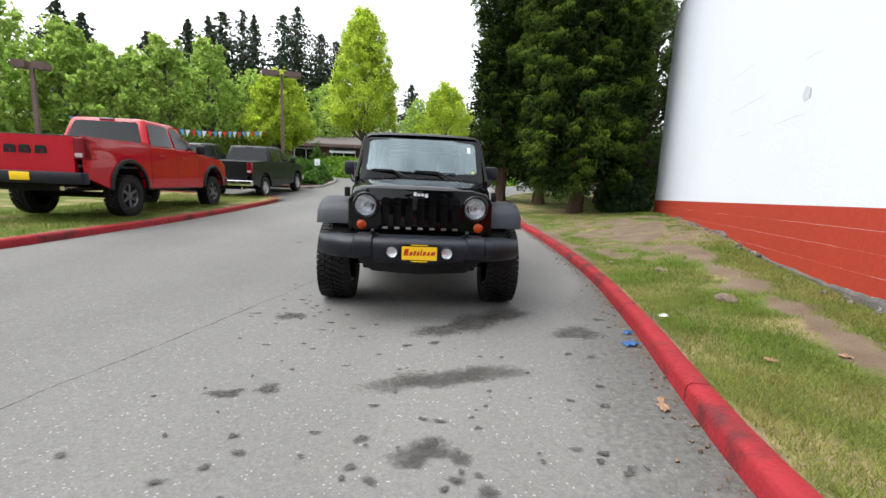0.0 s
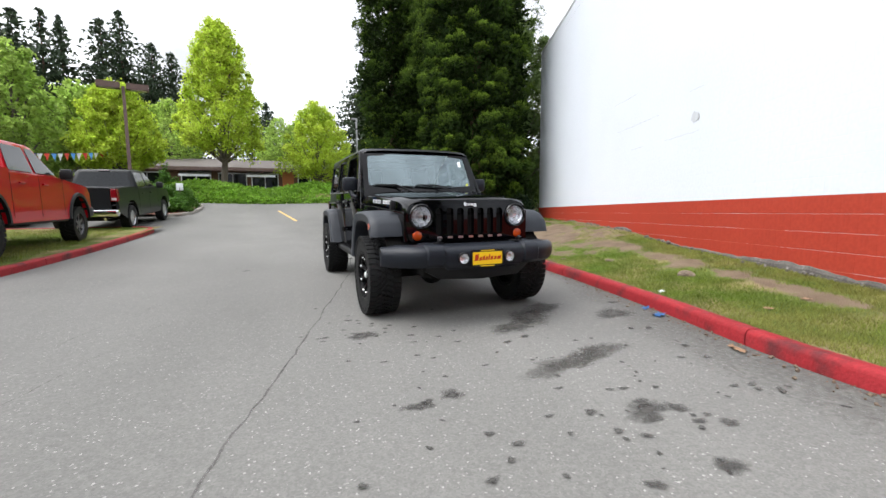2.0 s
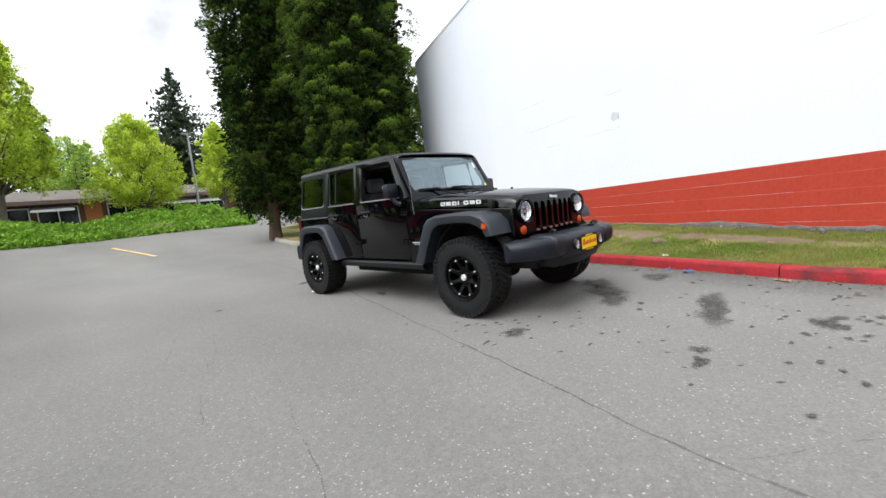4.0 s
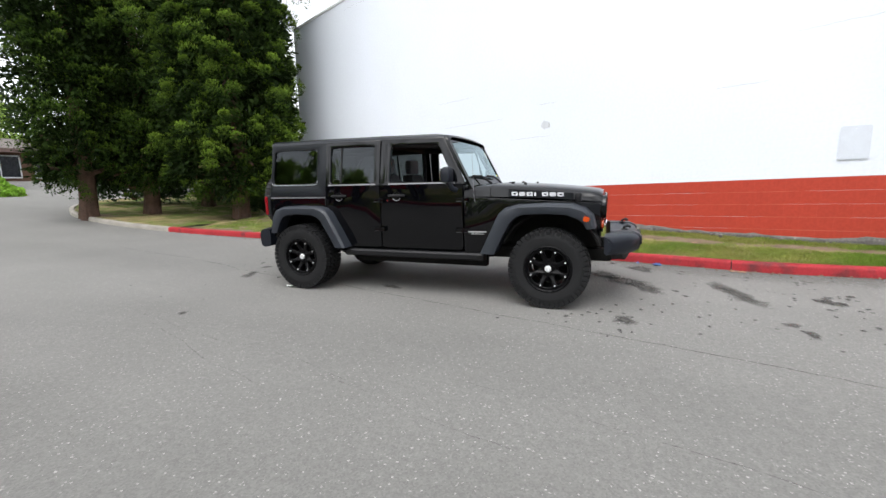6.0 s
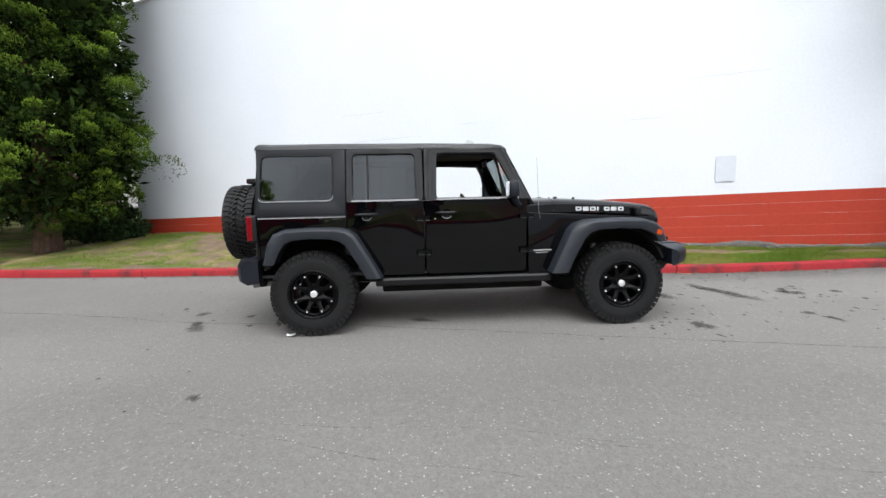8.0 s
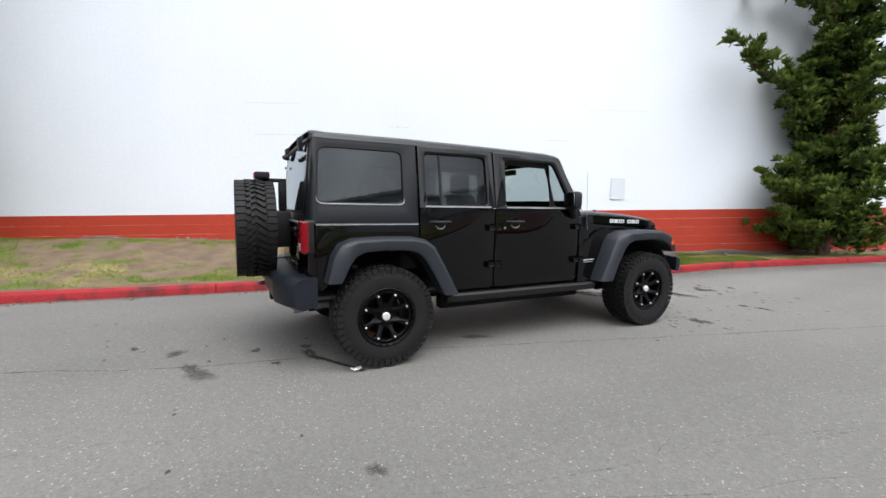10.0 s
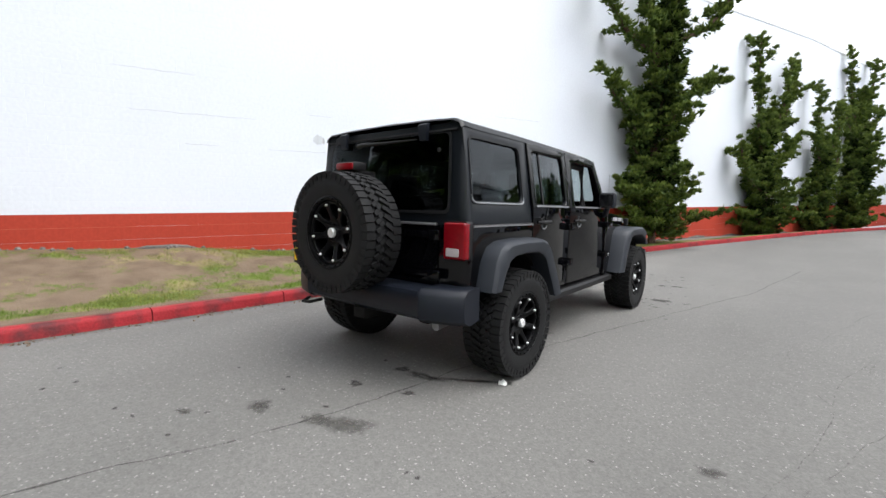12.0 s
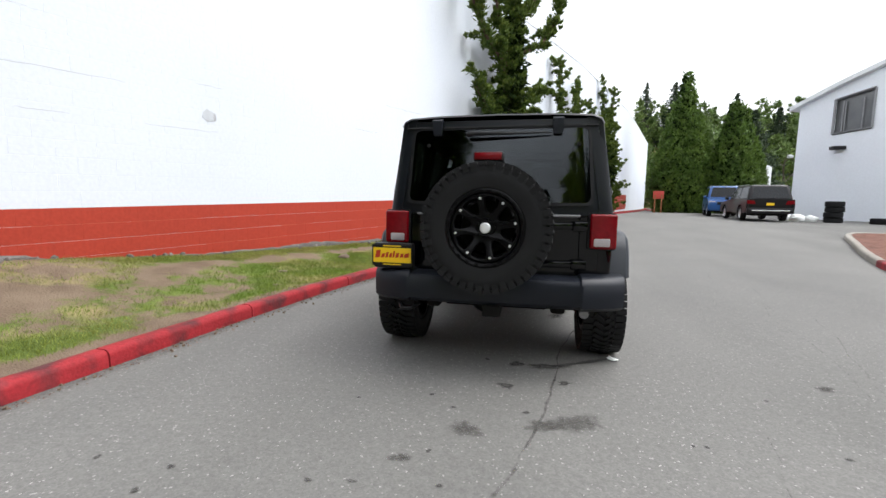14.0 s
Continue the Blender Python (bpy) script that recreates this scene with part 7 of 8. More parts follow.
def round_tree(label, at, height, radius, bottom, seed, mat, leaf=0.20, clumps=150, per=90, name="tree", pointed=0.0, group="", trunk=None):
    """A broad-leaved tree: trunk, ascending limbs, and a loose crown of leaf sprays with gaps, feathery at the rim."""
    rng = np.random.default_rng(seed)
    t = thing(name, label, "tree", at, group=group)
    tr = trunk or 0.035 * height * 0.5 + 0.05
    pts, rad = limb(rng, (0, 0, -0.2), (0, 0, bottom + (height - bottom) * 0.75), tr, 0.03, 0.06, 7)
    bm = tube(pts, rad, 9)
    C, R = [], []
    mid, half = (height + bottom) / 2, (height - bottom) / 2
    limbs = max(14, clumps // 7)
    for i in range(limbs):
        v = -0.95 + 1.95 * (i + 0.5) / limbs
        rise = (v + 1) / 2
        w = 1.1 * smoothstep(-0.15, 0.14, rise) * max(0.015, 1 - rise) ** 0.52 if pointed > 0.5 else math.sqrt(max(0.02, 1 - abs(v) ** 2.4)) * (1 - pointed * max(0, v))
        a = 2 * math.pi * (i * 0.618 % 1.0)
        k = rng.uniform(0.85, 1.08) if pointed > 0.5 else rng.uniform(0.72, 1.12) * (1 + 0.14 * math.sin(3 * a + seed))
        tip = np.array([radius * w * k * math.cos(a), radius * w * k * math.sin(a), mid + half * v * rng.uniform(0.9, 1.06)])
        root = np.array([0, 0, max(bottom * 0.7, tip[2] - (0.5 + 0.9 * math.hypot(tip[0], tip[1])))])
        p, q = limb(rng, root, tip, tr * 0.35, 0.012, 0.05, 4)
        tube(p, q, 5, bm)
        for j in range(max(3, clumps // limbs)):
            s_ = rng.uniform(0.30, 1.0) ** 0.7
            c = root + (tip - root) * s_ + rng.normal(size=3) * radius * 0.09
            C.append(c)
            R.append(radius * rng.uniform(0.18, 0.34) * (1.15 - 0.5 * s_))
        C.append(tip + np.array([0, 0, radius * 0.10]))
        R.append(radius * 0.10)
    part("trunk", bm, M["bark_grey"], t)
    crown(t, rng, C, R, per, leaf, leaf * 0.55, M[mat], out=0.25, up=0.15, shell=0.0)
    return t


def fir(label, at, height, radius, bottom, seed, group=""):
    """A tall fir: straight trunk with whorls of drooping needled branches of uneven length."""
    rng = np.random.default_rng(seed)
    t = thing("fir_tree", label, "tree", at, group=group)
    part("trunk", tube([(0, 0, -0.5), (0, 0, height * 0.5), (0, 0, height)], [0.012 * height + 0.05, 0.008 * height, 0.02], 8), M["bark"], t)
    C, R = [], []
    z = bottom
    full = rng.uniform(0.75, 1.15)
    while z < height:
        u = (z - bottom) / (height - bottom)
        prof = 3.1 * radius * (1 - u) ** 0.78 * rng.uniform(0.7, 1.1) + 0.08
        for i in range(int((7 + 9 * (1 - u)) * full)):
            a = rng.uniform(0, 2 * math.pi)
            reach = prof * rng.uniform(0.45, 1.15)
            k = max(2, int(reach / 0.46))
            for j in range(k):
                s_ = (j + 0.6) / k
                C.append((reach * s_ * math.cos(a), reach * s_ * math.sin(a), z - 0.30 * reach * s_ + 0.10 * reach * s_ ** 3 + rng.uniform(-0.07, 0.07)))
                R.append((0.12 + 0.22 * (1 - s_)) * min(1.0, 0.4 + prof / 1.6))
        z += max(0.30, (height - bottom) / 36)
    crown(t, rng, C, R, 3, 0.58, 0.20, M["conifer"], out=0.4, up=-0.3, shell=0.05, flat=0.55)
    return t


# evergreens beside the end of the wall
# tip brightness is set lower for the trees that stand in shade
column_tree("tall columnar evergreen with rusty trunk beside the drive", (3.70, 13.3, ground_height(3.7, 13.3) + 0.2), 14.5, 1.42, 1, group="evergreens by the wall", tip_light=0.6)
column_tree("tall columnar evergreen with dense bright-tipped foliage", (5.25, 12.6, ground_height(5.2, 12.6) + 0.25), 14.0, 1.65, 2, group="evergreens by the wall", per=250, tip_light=0.7)
column_tree("broad bushy evergreen with stout reddish trunk on lawn", (5.55, 8.95, ground_height(5.2, 8.6) + 0.32), 13.0, 2.14, 3, group="evergreens by the wall", clear=0.75, per=500, tip_light=1.3, leaf=0.062)
column_tree("tall dark evergreen set back behind others", (8.4, 13.6, ground_height(8.4, 13.6) + 0.3), 13.5, 2.0, 4, group="evergreens by the wall", per=75, tip_light=0.3)


round_tree("light green leafy tree close behind evergreens", (9.3, 11.6, ground_height(9.3, 11.6) + 0.3), 8.6, 2.0, 0.8, 58, "hill_leaf", 0.17, 240, 90, "broadleaf_tree", 0.3)


def bush(label, at, rx, ry, rz, seed, mat, leaf=0.10, clumps=60, per=120, name="bush"):
    rng = np.random.default_rng(seed)
    t = thing(name, label, "bush", at)
    C = []
    for i in range(clumps):
        d = rng.normal(size=3)
        d /= np.linalg.norm(d)
        k = rng.uniform(0.5, 1.0)
        C.append((d[0] * rx * k, d[1] * ry * k, abs(d[2]) * rz * k + 0.05))
    bm = bmesh.new()
    for i in range(8):
        c = C[i * 3 % len(C)]
        tube([(0, 0, -0.1), (c[0] * 0.5, c[1] * 0.5, c[2] * 0.5), c], [0.03, 0.02, 0.008], 5, bm)
    part("stems", bm, M["bark"], t)
    crown(t, rng, C, np.full(len(C), min(rx, ry, rz) * 0.33), per, leaf, leaf * 0.55, M[mat], name="foliage", out=0.4, shell=0.3)
    return t


bush("low dark green bush at the foot of evergreens", (6.95, 8.35, 0.45), 0.9, 0.6, 0.85, 5, "bush")
bush("low dark leafy bush by the wall's end", (7.4, 9.3, 0.5), 0.9, 0.8, 1.1, 6, "bush")

for i, (x, y, rx, rz) in enumerate(((7.2, 16.4, 1.7, 2.0), (9.6, 15.6, 1.8, 2.3), (11.8, 13.4, 1.9, 2.4), (12.6, 16.8, 2.0, 2.4))):
    bush("broad dark bush behind tall evergreens", (x, y, ground_height(x, y) + 0.4), rx, 1.4, rz, 190 + i, "bush", 0.14, 70, 90)

# twisted junipers trained against the wall
def juniper(label, at, height, width, seed, arms, group="junipers along the wall"):
    """A wind-twisted juniper: a leaning trunk, a bushy foot, and separate foxtail branches sweeping outwards and up.
    arms: (from height, along the wall, rise, out from the wall) of the large forks."""
    rng = np.random.default_rng(seed)
    t = thing("juniper_tree", label, "tree", at, group=group)
    bm = bmesh.new()
    C, R, D, Yg = [], [], [], []
    along_wall = np.array([0.358, 0.934, 0.0])
    off_wall = np.array([-0.934, 0.358, 0.0])

    def foxtail(pts, r0, r1, gap=0.15, bare=0.12):
        """Tufts along a branch, thick at its root and pointed at its end."""
        pts = [np.asarray(p, float) for p in pts]
        for i in range(len(pts) - 1):
            seg = pts[i + 1] - pts[i]
            n = max(1, int(np.linalg.norm(seg) / gap))
            for j in range(n):
                s_ = (i + (j + 0.5) / n) / (len(pts) - 1)
                if s_ < bare:
                    continue
                C.append(pts[i] + seg * (j + 0.5) / n + rng.normal(size=3) * 0.045)
                R.append((r0 + (r1 - r0) * s_) * rng.uniform(0.75, 1.25))
                d = seg / (np.linalg.norm(seg) + 1e-6)
                D.append(d * 1.1 + np.array([0, 0, 0.5]))
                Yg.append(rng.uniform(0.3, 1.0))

    spine, rad = limb(rng, (0, 0, -0.2), (rng.normal() * 0.1, rng.normal() * 0.15, height * 0.80), 0.14, 0.03, 0.09, 9)
    tube(spine, rad, 8, bm)
    tp = np.array(spine)

    def trunk_at(z):
        return np.array([np.interp(z, tp[:, 2], tp[:, 0]), np.interp(z, tp[:, 2], tp[:, 1]), z])

    n = int(height * 13)
    for i in range(n):
        z = height * (0.025 + 0.86 * (i / n) ** 1.15)
        u = z / height
        w = 0.86 * width * (0.70 + 0.30 * smoothstep(0.0, 0.10, u)) * (1 - 0.58 * smoothstep(0.30, 0.60, u)) * (1 - 0.75 * smoothstep(0.62, 0.85, u)) + 0.10
        a = i * 2.4 + rng.uniform(-0.5, 0.5)
        root = trunk_at(z)
        reach = w * rng.uniform(0.55, 1.1)
        d = along_wall * math.cos(a) + off_wall * math.sin(a) * 0.72
        tip = root + d * reach + np.array([0, 0, reach * rng.uniform(0.02, 0.30)])
        knee = root + d * reach * 0.66 - np.array([0, 0, reach * 0.06])
        tube([tuple(root), tuple(knee), tuple(tip)], [0.028, 0.018, 0.005], 5, bm)
        foxtail([root, knee, tip], 0.27, 0.10)
        for j in range(3):
            d2 = d * 0.8 + rng.normal(size=3) * 0.55
            d2[2] = abs(d2[2]) * 0.6 + 0.15
            s0 = root + (knee - root) * rng.uniform(0.4, 1.0) if j else knee + (tip - knee) * 0.4
            foxtail([s0, s0 + d2 * reach * rng.uniform(0.25, 0.5)], 0.20, 0.07, 0.13)
    for z0, dy, dz, dx in arms:
        root = trunk_at(z0)
        tip = root + along_wall * dy + off_wall * dx + np.array([0, 0, dz])
        k1 = root + along_wall * dy * 0.55 + off_wall * dx * 0.6 + np.array([0, 0, dz * 0.22])
        k2 = root + along_wall * dy * 0.88 + off_wall * dx * 0.9 + np.array([0, 0, dz * 0.62])
        tube([tuple(root), tuple(k1), tuple(k2), tuple(tip)], [0.07, 0.055, 0.035, 0.008], 6, bm)
        foxtail([root, k1, k2, tip], 0.25, 0.09, 0.09, 0.02)
        for j in range(int(5 + 3.0 * math.hypot(dy, dz))):
            s_ = rng.uniform(0.2, 0.97)
            base = root + (k1 - root) * min(1, s_ * 2) if s_ < 0.5 else k1 + (tip - k1) * (s_ - 0.5) * 2
            d = rng.normal(size=3) + along_wall * np.sign(dy) * 0.5
            d[2] = abs(d[2]) * 0.8 + 0.4
            d /= np.linalg.norm(d)
            foxtail([base, base + d * rng.uniform(0.3, 0.75)], 0.22, 0.07, 0.12)
    part("trunk", bm, M["bark"], t)
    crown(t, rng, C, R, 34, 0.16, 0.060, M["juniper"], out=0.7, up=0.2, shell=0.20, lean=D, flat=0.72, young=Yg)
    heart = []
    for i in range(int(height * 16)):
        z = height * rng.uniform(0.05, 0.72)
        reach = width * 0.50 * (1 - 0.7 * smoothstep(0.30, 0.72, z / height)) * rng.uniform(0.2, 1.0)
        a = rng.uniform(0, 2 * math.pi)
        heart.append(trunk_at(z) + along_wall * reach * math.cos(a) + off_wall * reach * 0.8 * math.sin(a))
    # opaque heart in the darker leaf colour, painted shade behind the foxtails
    crown(t, rng, heart, np.full(len(heart), 0.30), 26, 0.22, 0.09, M["inner_shade"], name="inner_foliage", shell=0.1, flat=0.7)
    return t


def lawn_at(x, y):
    return east_lawn_z(x, y)


juniper("tall twisted juniper with upswept arms growing against wall", (0.62, -9.35, lawn_at(0.62, -9.35)), 9.2, 1.55, 31, [(5.1, 3.3, 2.0, 0.1), (3.5, 2.5, 0.75, 0.2), (5.5, -1.7, 2.4, 1.1), (4.2, -1.7, 0.6, 0.6), (5.8, 1.6, 2.3, 0.0), (6.6, -0.6, 1.8, 0.7)])
juniper("twisted juniper forking into ragged arms against the wall", (-1.75, -16.0, lawn_at(-1.75, -16.0)), 5.2, 1.35, 32, [(2.8, 1.1, 4.3, 0.1), (3.1, -2.1, 3.7, 0.1), (3.6, -1.0, 2.9, 0.2), (1.6, 2.2, 1.9, 0.1), (2.6, -2.3, 1.4, 0.2)])
juniper("slender twisted juniper leaning along the white wall", (-3.6, -20.6, lawn_at(-3.6, -20.6)), 4.6, 0.9, 33, [(2.6, 1.0, 3.6, 0.0), (3.0, -1.2, 2.6, 0.1), (2.2, -1.6, 1.4, 0.1)])
juniper("twisted juniper with long pointed side branches by wall", (-5.0, -24.6, lawn_at(-5.0, -24.6)), 7.6, 1.6, 34, [(4.5, -3.0, 1.9, 0.0), (3.4, -2.6, 1.6, 0.0), (5.0, 1.4, 3.2, 0.0), (5.0, -1.4, 3.4, 0.1), (4.4, 2.2, 1.4, 0.1)])

# clipped evergreens at the far end of the drive
def cone_tree(label, at, height, radius, seed):
    rng = np.random.default_rng(seed)
    t = thing("arborvitae", label, "tree", at, group="clipped evergreens")
    part("trunk", tube([(0, 0, -0.3), (0, 0, height * 0.9)], [0.22, 0.04], 8), M["bark"], t)
    C, R = [], []
    z = 0.15
    while z < height:
        u = z / height
        prof = radius * min(1.0, 0.82 + 0.9 * u) * (1 - smoothstep(0.18, 1.05, u) * 0.97) ** 0.8
        n = max(3, int(2 * math.pi * prof / 0.42))
        for i in range(n):
            a = 2 * math.pi * (i + rng.uniform(-0.4, 0.4)) / n
            rr = prof * rng.uniform(0.86, 1.05) * (1 + 0.05 * math.sin(4 * a + z))
            C.append((rr * math.cos(a), rr * math.sin(a), z))
            R.append(rng.uniform(0.22, 0.36))
        z += 0.36
    crown(t, rng, C, R, 46, 0.24, 0.10, M["arbor"], up=0.6, out=0.5)
    crown(t, rng, np.array(C)[::3] * np.array([0.7, 0.7, 0.97]), np.array(R)[::3] * 1.6, 20, 0.5, 0.25, M["inner_shade"], name="inner_foliage", shell=0.2)
    return t


cone_tree("tall clipped conical evergreen beside the far kerb", (-11.95, -32.2, 0.45), 10.6, 2.15, 41)
cone_tree("shorter clipped conical evergreen beside another", (-15.0, -31.2, 0.45), 8.2, 1.75, 42)
cone_tree("shaggy evergreen behind clipped ones", (-17.6, -36.0, 0.45), 9.0, 2.0, 43)

# trees beyond the drive's upper end
round_tree("tall young maple in bright spring leaf", (-4.28, 29.0, 1.7), 11.8, 2.75, 3.3, 51, "maple", 0.20, 420, 82, "maple_tree", 0.9)
round_tree("small young maple in bright spring leaf", (-9.22, 23.9, 1.3), 6.3, 2.2, 2.2, 52, "maple", 0.18, 300, 90, "maple_tree", 0.9)
round_tree("spreading young maple with thin upper twigs", (2.1, 28.4, 1.7), 6.6, 2.5, 1.6, 53, "maple", 0.16, 260, 90, "maple_tree", 0.9)
round_tree("small bright maple by a tall pole", (7.6, 30.5, 1.8), 6.8, 1.7, 1.8, 54, "maple", 0.16, 200, 90, "maple_tree", 0.9)
for i, (x, y, top, r, b) in enumerate(((-19.5, 14.0, 8.0, 2.6, 0.6), (-17.4, 17.6, 7.2, 2.0, 0.5), (-15.2, 17.4, 6.2, 1.7, 0.5), (-16.2, 21.0, 6.6, 1.9, 0.6), (-14.2, 20.2, 7.4, 1.8, 0.5), (-13.4, 23.6, 7.8, 2.1, 0.6), (-11.8, 27.0, 6.6, 2.2, 2.2),
                                       (-22.0, 18.5, 9.2, 3.0, 1.0), (-25.0, 12.0, 9.5, 3.2, 1.0), (-9.5, 42.0, 8.2, 3.0, 1.5), (0.5, 45.0, 7.8, 3.2, 1.0), (5.0, 46.0, 7.0, 3.0, 1.0), (13.0, 44.0, 8.5, 3.2, 1.0))):
    round_tree("leafy broad-leaved tree in spring green", (x, y, ground_height(x, y)), top, r, b, 60 + i, "broadleaf", 0.28, 200, 42, "broadleaf_tree", 0.3, group="broad-leaved trees")
for i, (x, y, top, r) in enumerate(((-28.9, 35.2, 12.0, 1.7), (-27.5, 42.0, 13.0, 1.7), (-24.3, 43.6, 14.6, 1.8), (-21.4, 41.7, 14.4, 1.7), (-21.4, 45.0, 16.4, 2.2), (-20.6, 48.3, 17.8, 1.5), (-18.4, 46.0, 16.2, 1.4), (-16.4, 50.1, 18.2, 2.4), (-14.6, 49.5, 19.0, 2.4),
                                    (-12.6, 53.0, 17.2, 2.2), (-11.0, 54.5, 16.8, 2.2), (-1.0, 54.2, 11.6, 2.2), (2.0, 56.0, 9.5, 2.0), (10.0, 48.5, 16.2, 2.5), (-33.0, 38.0, 14.0, 2.2), (-37.0, 33.0, 13.0, 2.2), (17.0, 50.0, 15.0, 2.5))):
    fir("tall dark fir on the skyline", (x, y, 2.0), top, r, top * 0.22, 80 + i, group="firs on the skyline")

# trees on the far side of the yard and the wooded hillside
for i, (x, y, h_, r_) in enumerate(((-27, -2, 6.5, 2.8), (-29, 4, 7.5, 3.0), (-27, 9, 6.0, 2.6), (-32, -7, 7.0, 3.0), (-33, 1, 8.5, 3.2), (-31, 8, 8.0, 3.2))):
    round_tree("dark leafy tree beyond the yard", (x, y, ground_height(x, y)), h_, r_, 0.6, 110 + i, "broadleaf", 0.36, 90, 26, "broadleaf_tree", 0.2, group="trees beyond the yard")
hill_rng = random.Random(3)


def hill_height(x, y):
    return 0.55 + 13.0 * smoothstep(-52, -100, y) + 1.5 * noise.noise((x * 0.03, y * 0.03, 2))


sheet("hillside", [-120 + 6 * i for i in range(30)], [-150 + 5 * i for i in range(21)], hill_height, M["lawn"], "wooded hillside rising beyond the buildings", "hill")
for i in range(58):
    y = hill_rng.uniform(-108, -56)
    x = -4 + (y + 30) * hill_rng.uniform(0.12, 0.95)
    h_ = hill_rng.uniform(6.5, 10)
    if i % 5 == 0:
        fir("dark fir on a wooded hillside", (x, y, hill_height(x, y)), h_ * 1.4, 1.5, 1.5, 130 + i, group="hillside trees")
    else:
        round_tree("leafy tree on a wooded hillside", (x, y, hill_height(x, y)), h_, hill_rng.uniform(3.0, 4.4), 0.4, 130 + i, "hill_leaf", 0.62, 56, 28, "broadleaf_tree", 0.2, group="hillside trees")

# ivy bank at the top of the drive, shrubs in the island
rng = np.random.default_rng(7)
bank = thing("ivy_bank", "bright green ivy covering a long low bank", "hedge", kind="stuff")
bank["kind"] = "stuff"
C, R = [], []
for i in range(2600):
    x = rng.uniform(-9.5, 6.6)
    s = rng.random()
    lift = 1.0 + 0.25 * math.sin(x * 0.9) + (0.5 if 3.4 < x < 5.4 else 0)
    C.append((x, 22.6 + 4.2 * s + 0.25 * math.sin(x * 0.7), ground_height(x, 22.6) + 0.05 + 0.95 * lift * smoothstep(0, 0.8, s) + rng.uniform(-0.1, 0.1)))
    R.append(rng.uniform(0.18, 0.32))
crown(bank, rng, C, R, 30, 0.17, 0.13, M["ivy"], name="ivy_leaves", out=0.4, up=0.2)
rows = []
for k in range(20):
    x = -9.8 + 16.6 * k / 19
    g = ground_height(x, 22.6)
    lift = 1.0 + 0.25 * math.sin(x * 0.9)
    rows.append([(x, 22.7, g - 0.5), (x, 22.75, g), (x, 24.0, g + 0.5 * lift), (x, 26.0, g + 0.85 * lift), (x, 27.5, g + 0.88 * lift), (x, 28.0, g - 0.5)])
part("earth", loft(rows), M["lawn"], bank)
ISLAND = [(-5.75, 15.6), (-5.2, 16.0), (-4.85, 17.0), (-4.7, 18.6), (-4.75, 20.2), (-5.2, 21.6), (-6.0, 22.4)]
kerb("kerb_island", ISLAND, [(-4.72, 18.4)], lambda p: M["kerb_grey"], "grey concrete kerb round a planted island", -1)
lawn_strip("island_bed", [15.8 + 0.3 * i for i in range(22)], lambda y: -9.5, lambda y: -4.95 - 0.25 * abs(y - 18.6) ** 1.2 * 0.25,
           lambda y: ground_height(-8, y) + 0.13, lambda y: ground_height(-5, y) + 0.11, M["mulch"], "mulched bed under low shrubs", n=14)
for i, (x, y, r, h_) in enumerate(((-5.5, 17.0, 0.55, 0.5), (-5.6, 18.2, 0.6, 0.7), (-5.5, 19.4, 0.6, 0.8), (-6.4, 16.8, 0.6, 0.9), (-6.6, 18.0, 0.7, 1.1), (-6.5, 19.5, 0.7, 1.1), (-7.6, 17.4, 0.8, 1.2), (-6.0, 21.0, 0.8, 1.0), (-7.6, 19.6, 0.8, 1.5), (-8.6, 21.5, 0.9, 1.5))):
    bush("low bright green shrub in a planted island", (x, y, ground_height(x, y) + 0.1), r, r, h_, 160 + i, "shrub", 0.10, 36, 90, "shrub")
bush("tall loose shrub before a low building", (-8.0, 31.0, 1.7), 0.8, 0.8, 2.2, 180, "shrub", 0.14, 40, 70, "shrub")

# grass blades on the thin lawns
def grass(name, count, place, seed, label, height=0.030):
    rng = np.random.default_rng(seed)
    V, F = [], []
    for i in range(count):
        x, y = place(rng)
        across = (x - east_kerb_x(y)) / max(0.5, wall_x(y) - east_kerb_x(y)) if x > -4 else 0.3
        if bare_soil(x, y, across) > rng.uniform(0.08, 0.62):
            continue
        z = top_z(x, y)
        h_ = height * rng.uniform(0.5, 1.5)
        a = rng.uniform(0, 6.283)
        lx, ly = rng.normal(0, 0.03, 2)
        w = 0.0035
        o = len(V)
        V += [(x - w * math.cos(a), y - w * math.sin(a), z - 0.02), (x + w * math.cos(a), y + w * math.sin(a), z - 0.02), (x + lx, y + ly, z + h_)]
        F.append((o, o + 1, o + 2))
    ob = new(name, cloud_mesh(name, V, F, M["blade"]))
    return tagged(ob, label, "grass", kind="stuff")


def top_z(x, y):
    if x < -4:
        return ground_height(x, y) + 0.14
    xl, xr = east_kerb_x(y) + 0.13, wall_x(y) + 0.03
    s = (x - xl) / (xr - xl)
    zl, zr = ground_height(east_kerb_x(y), y) + KERB_TOP - 0.012, wall_base(y)
    return zl + (zr - zl) * smoothstep(0.05, 1.0, s) + smoothstep(0, 0.12, s) * 0.03 * (noise.noise((x * 0.9, y * 0.9, 3)) + 0.6 * noise.noise((x * 3.1, y * 3.1, 8)))


def east_place(rng):
    y = -7.5 + 15.7 * rng.random() ** 1.25
    xl, xr = east_kerb_x(y) + 0.16, wall_x(y) - 0.02
    return xl + (xr - xl) * rng.random(), y


grass("grass_blades", 270000, east_place, 9, "short green and straw grass tufts on thin lawn")
grass("grass_blades_median", 26000, lambda rng: (rng.uniform(-8.5, -5.6), rng.uniform(-1.5, 10.0)), 10, "mown green grass on the kerbed median", 0.05)

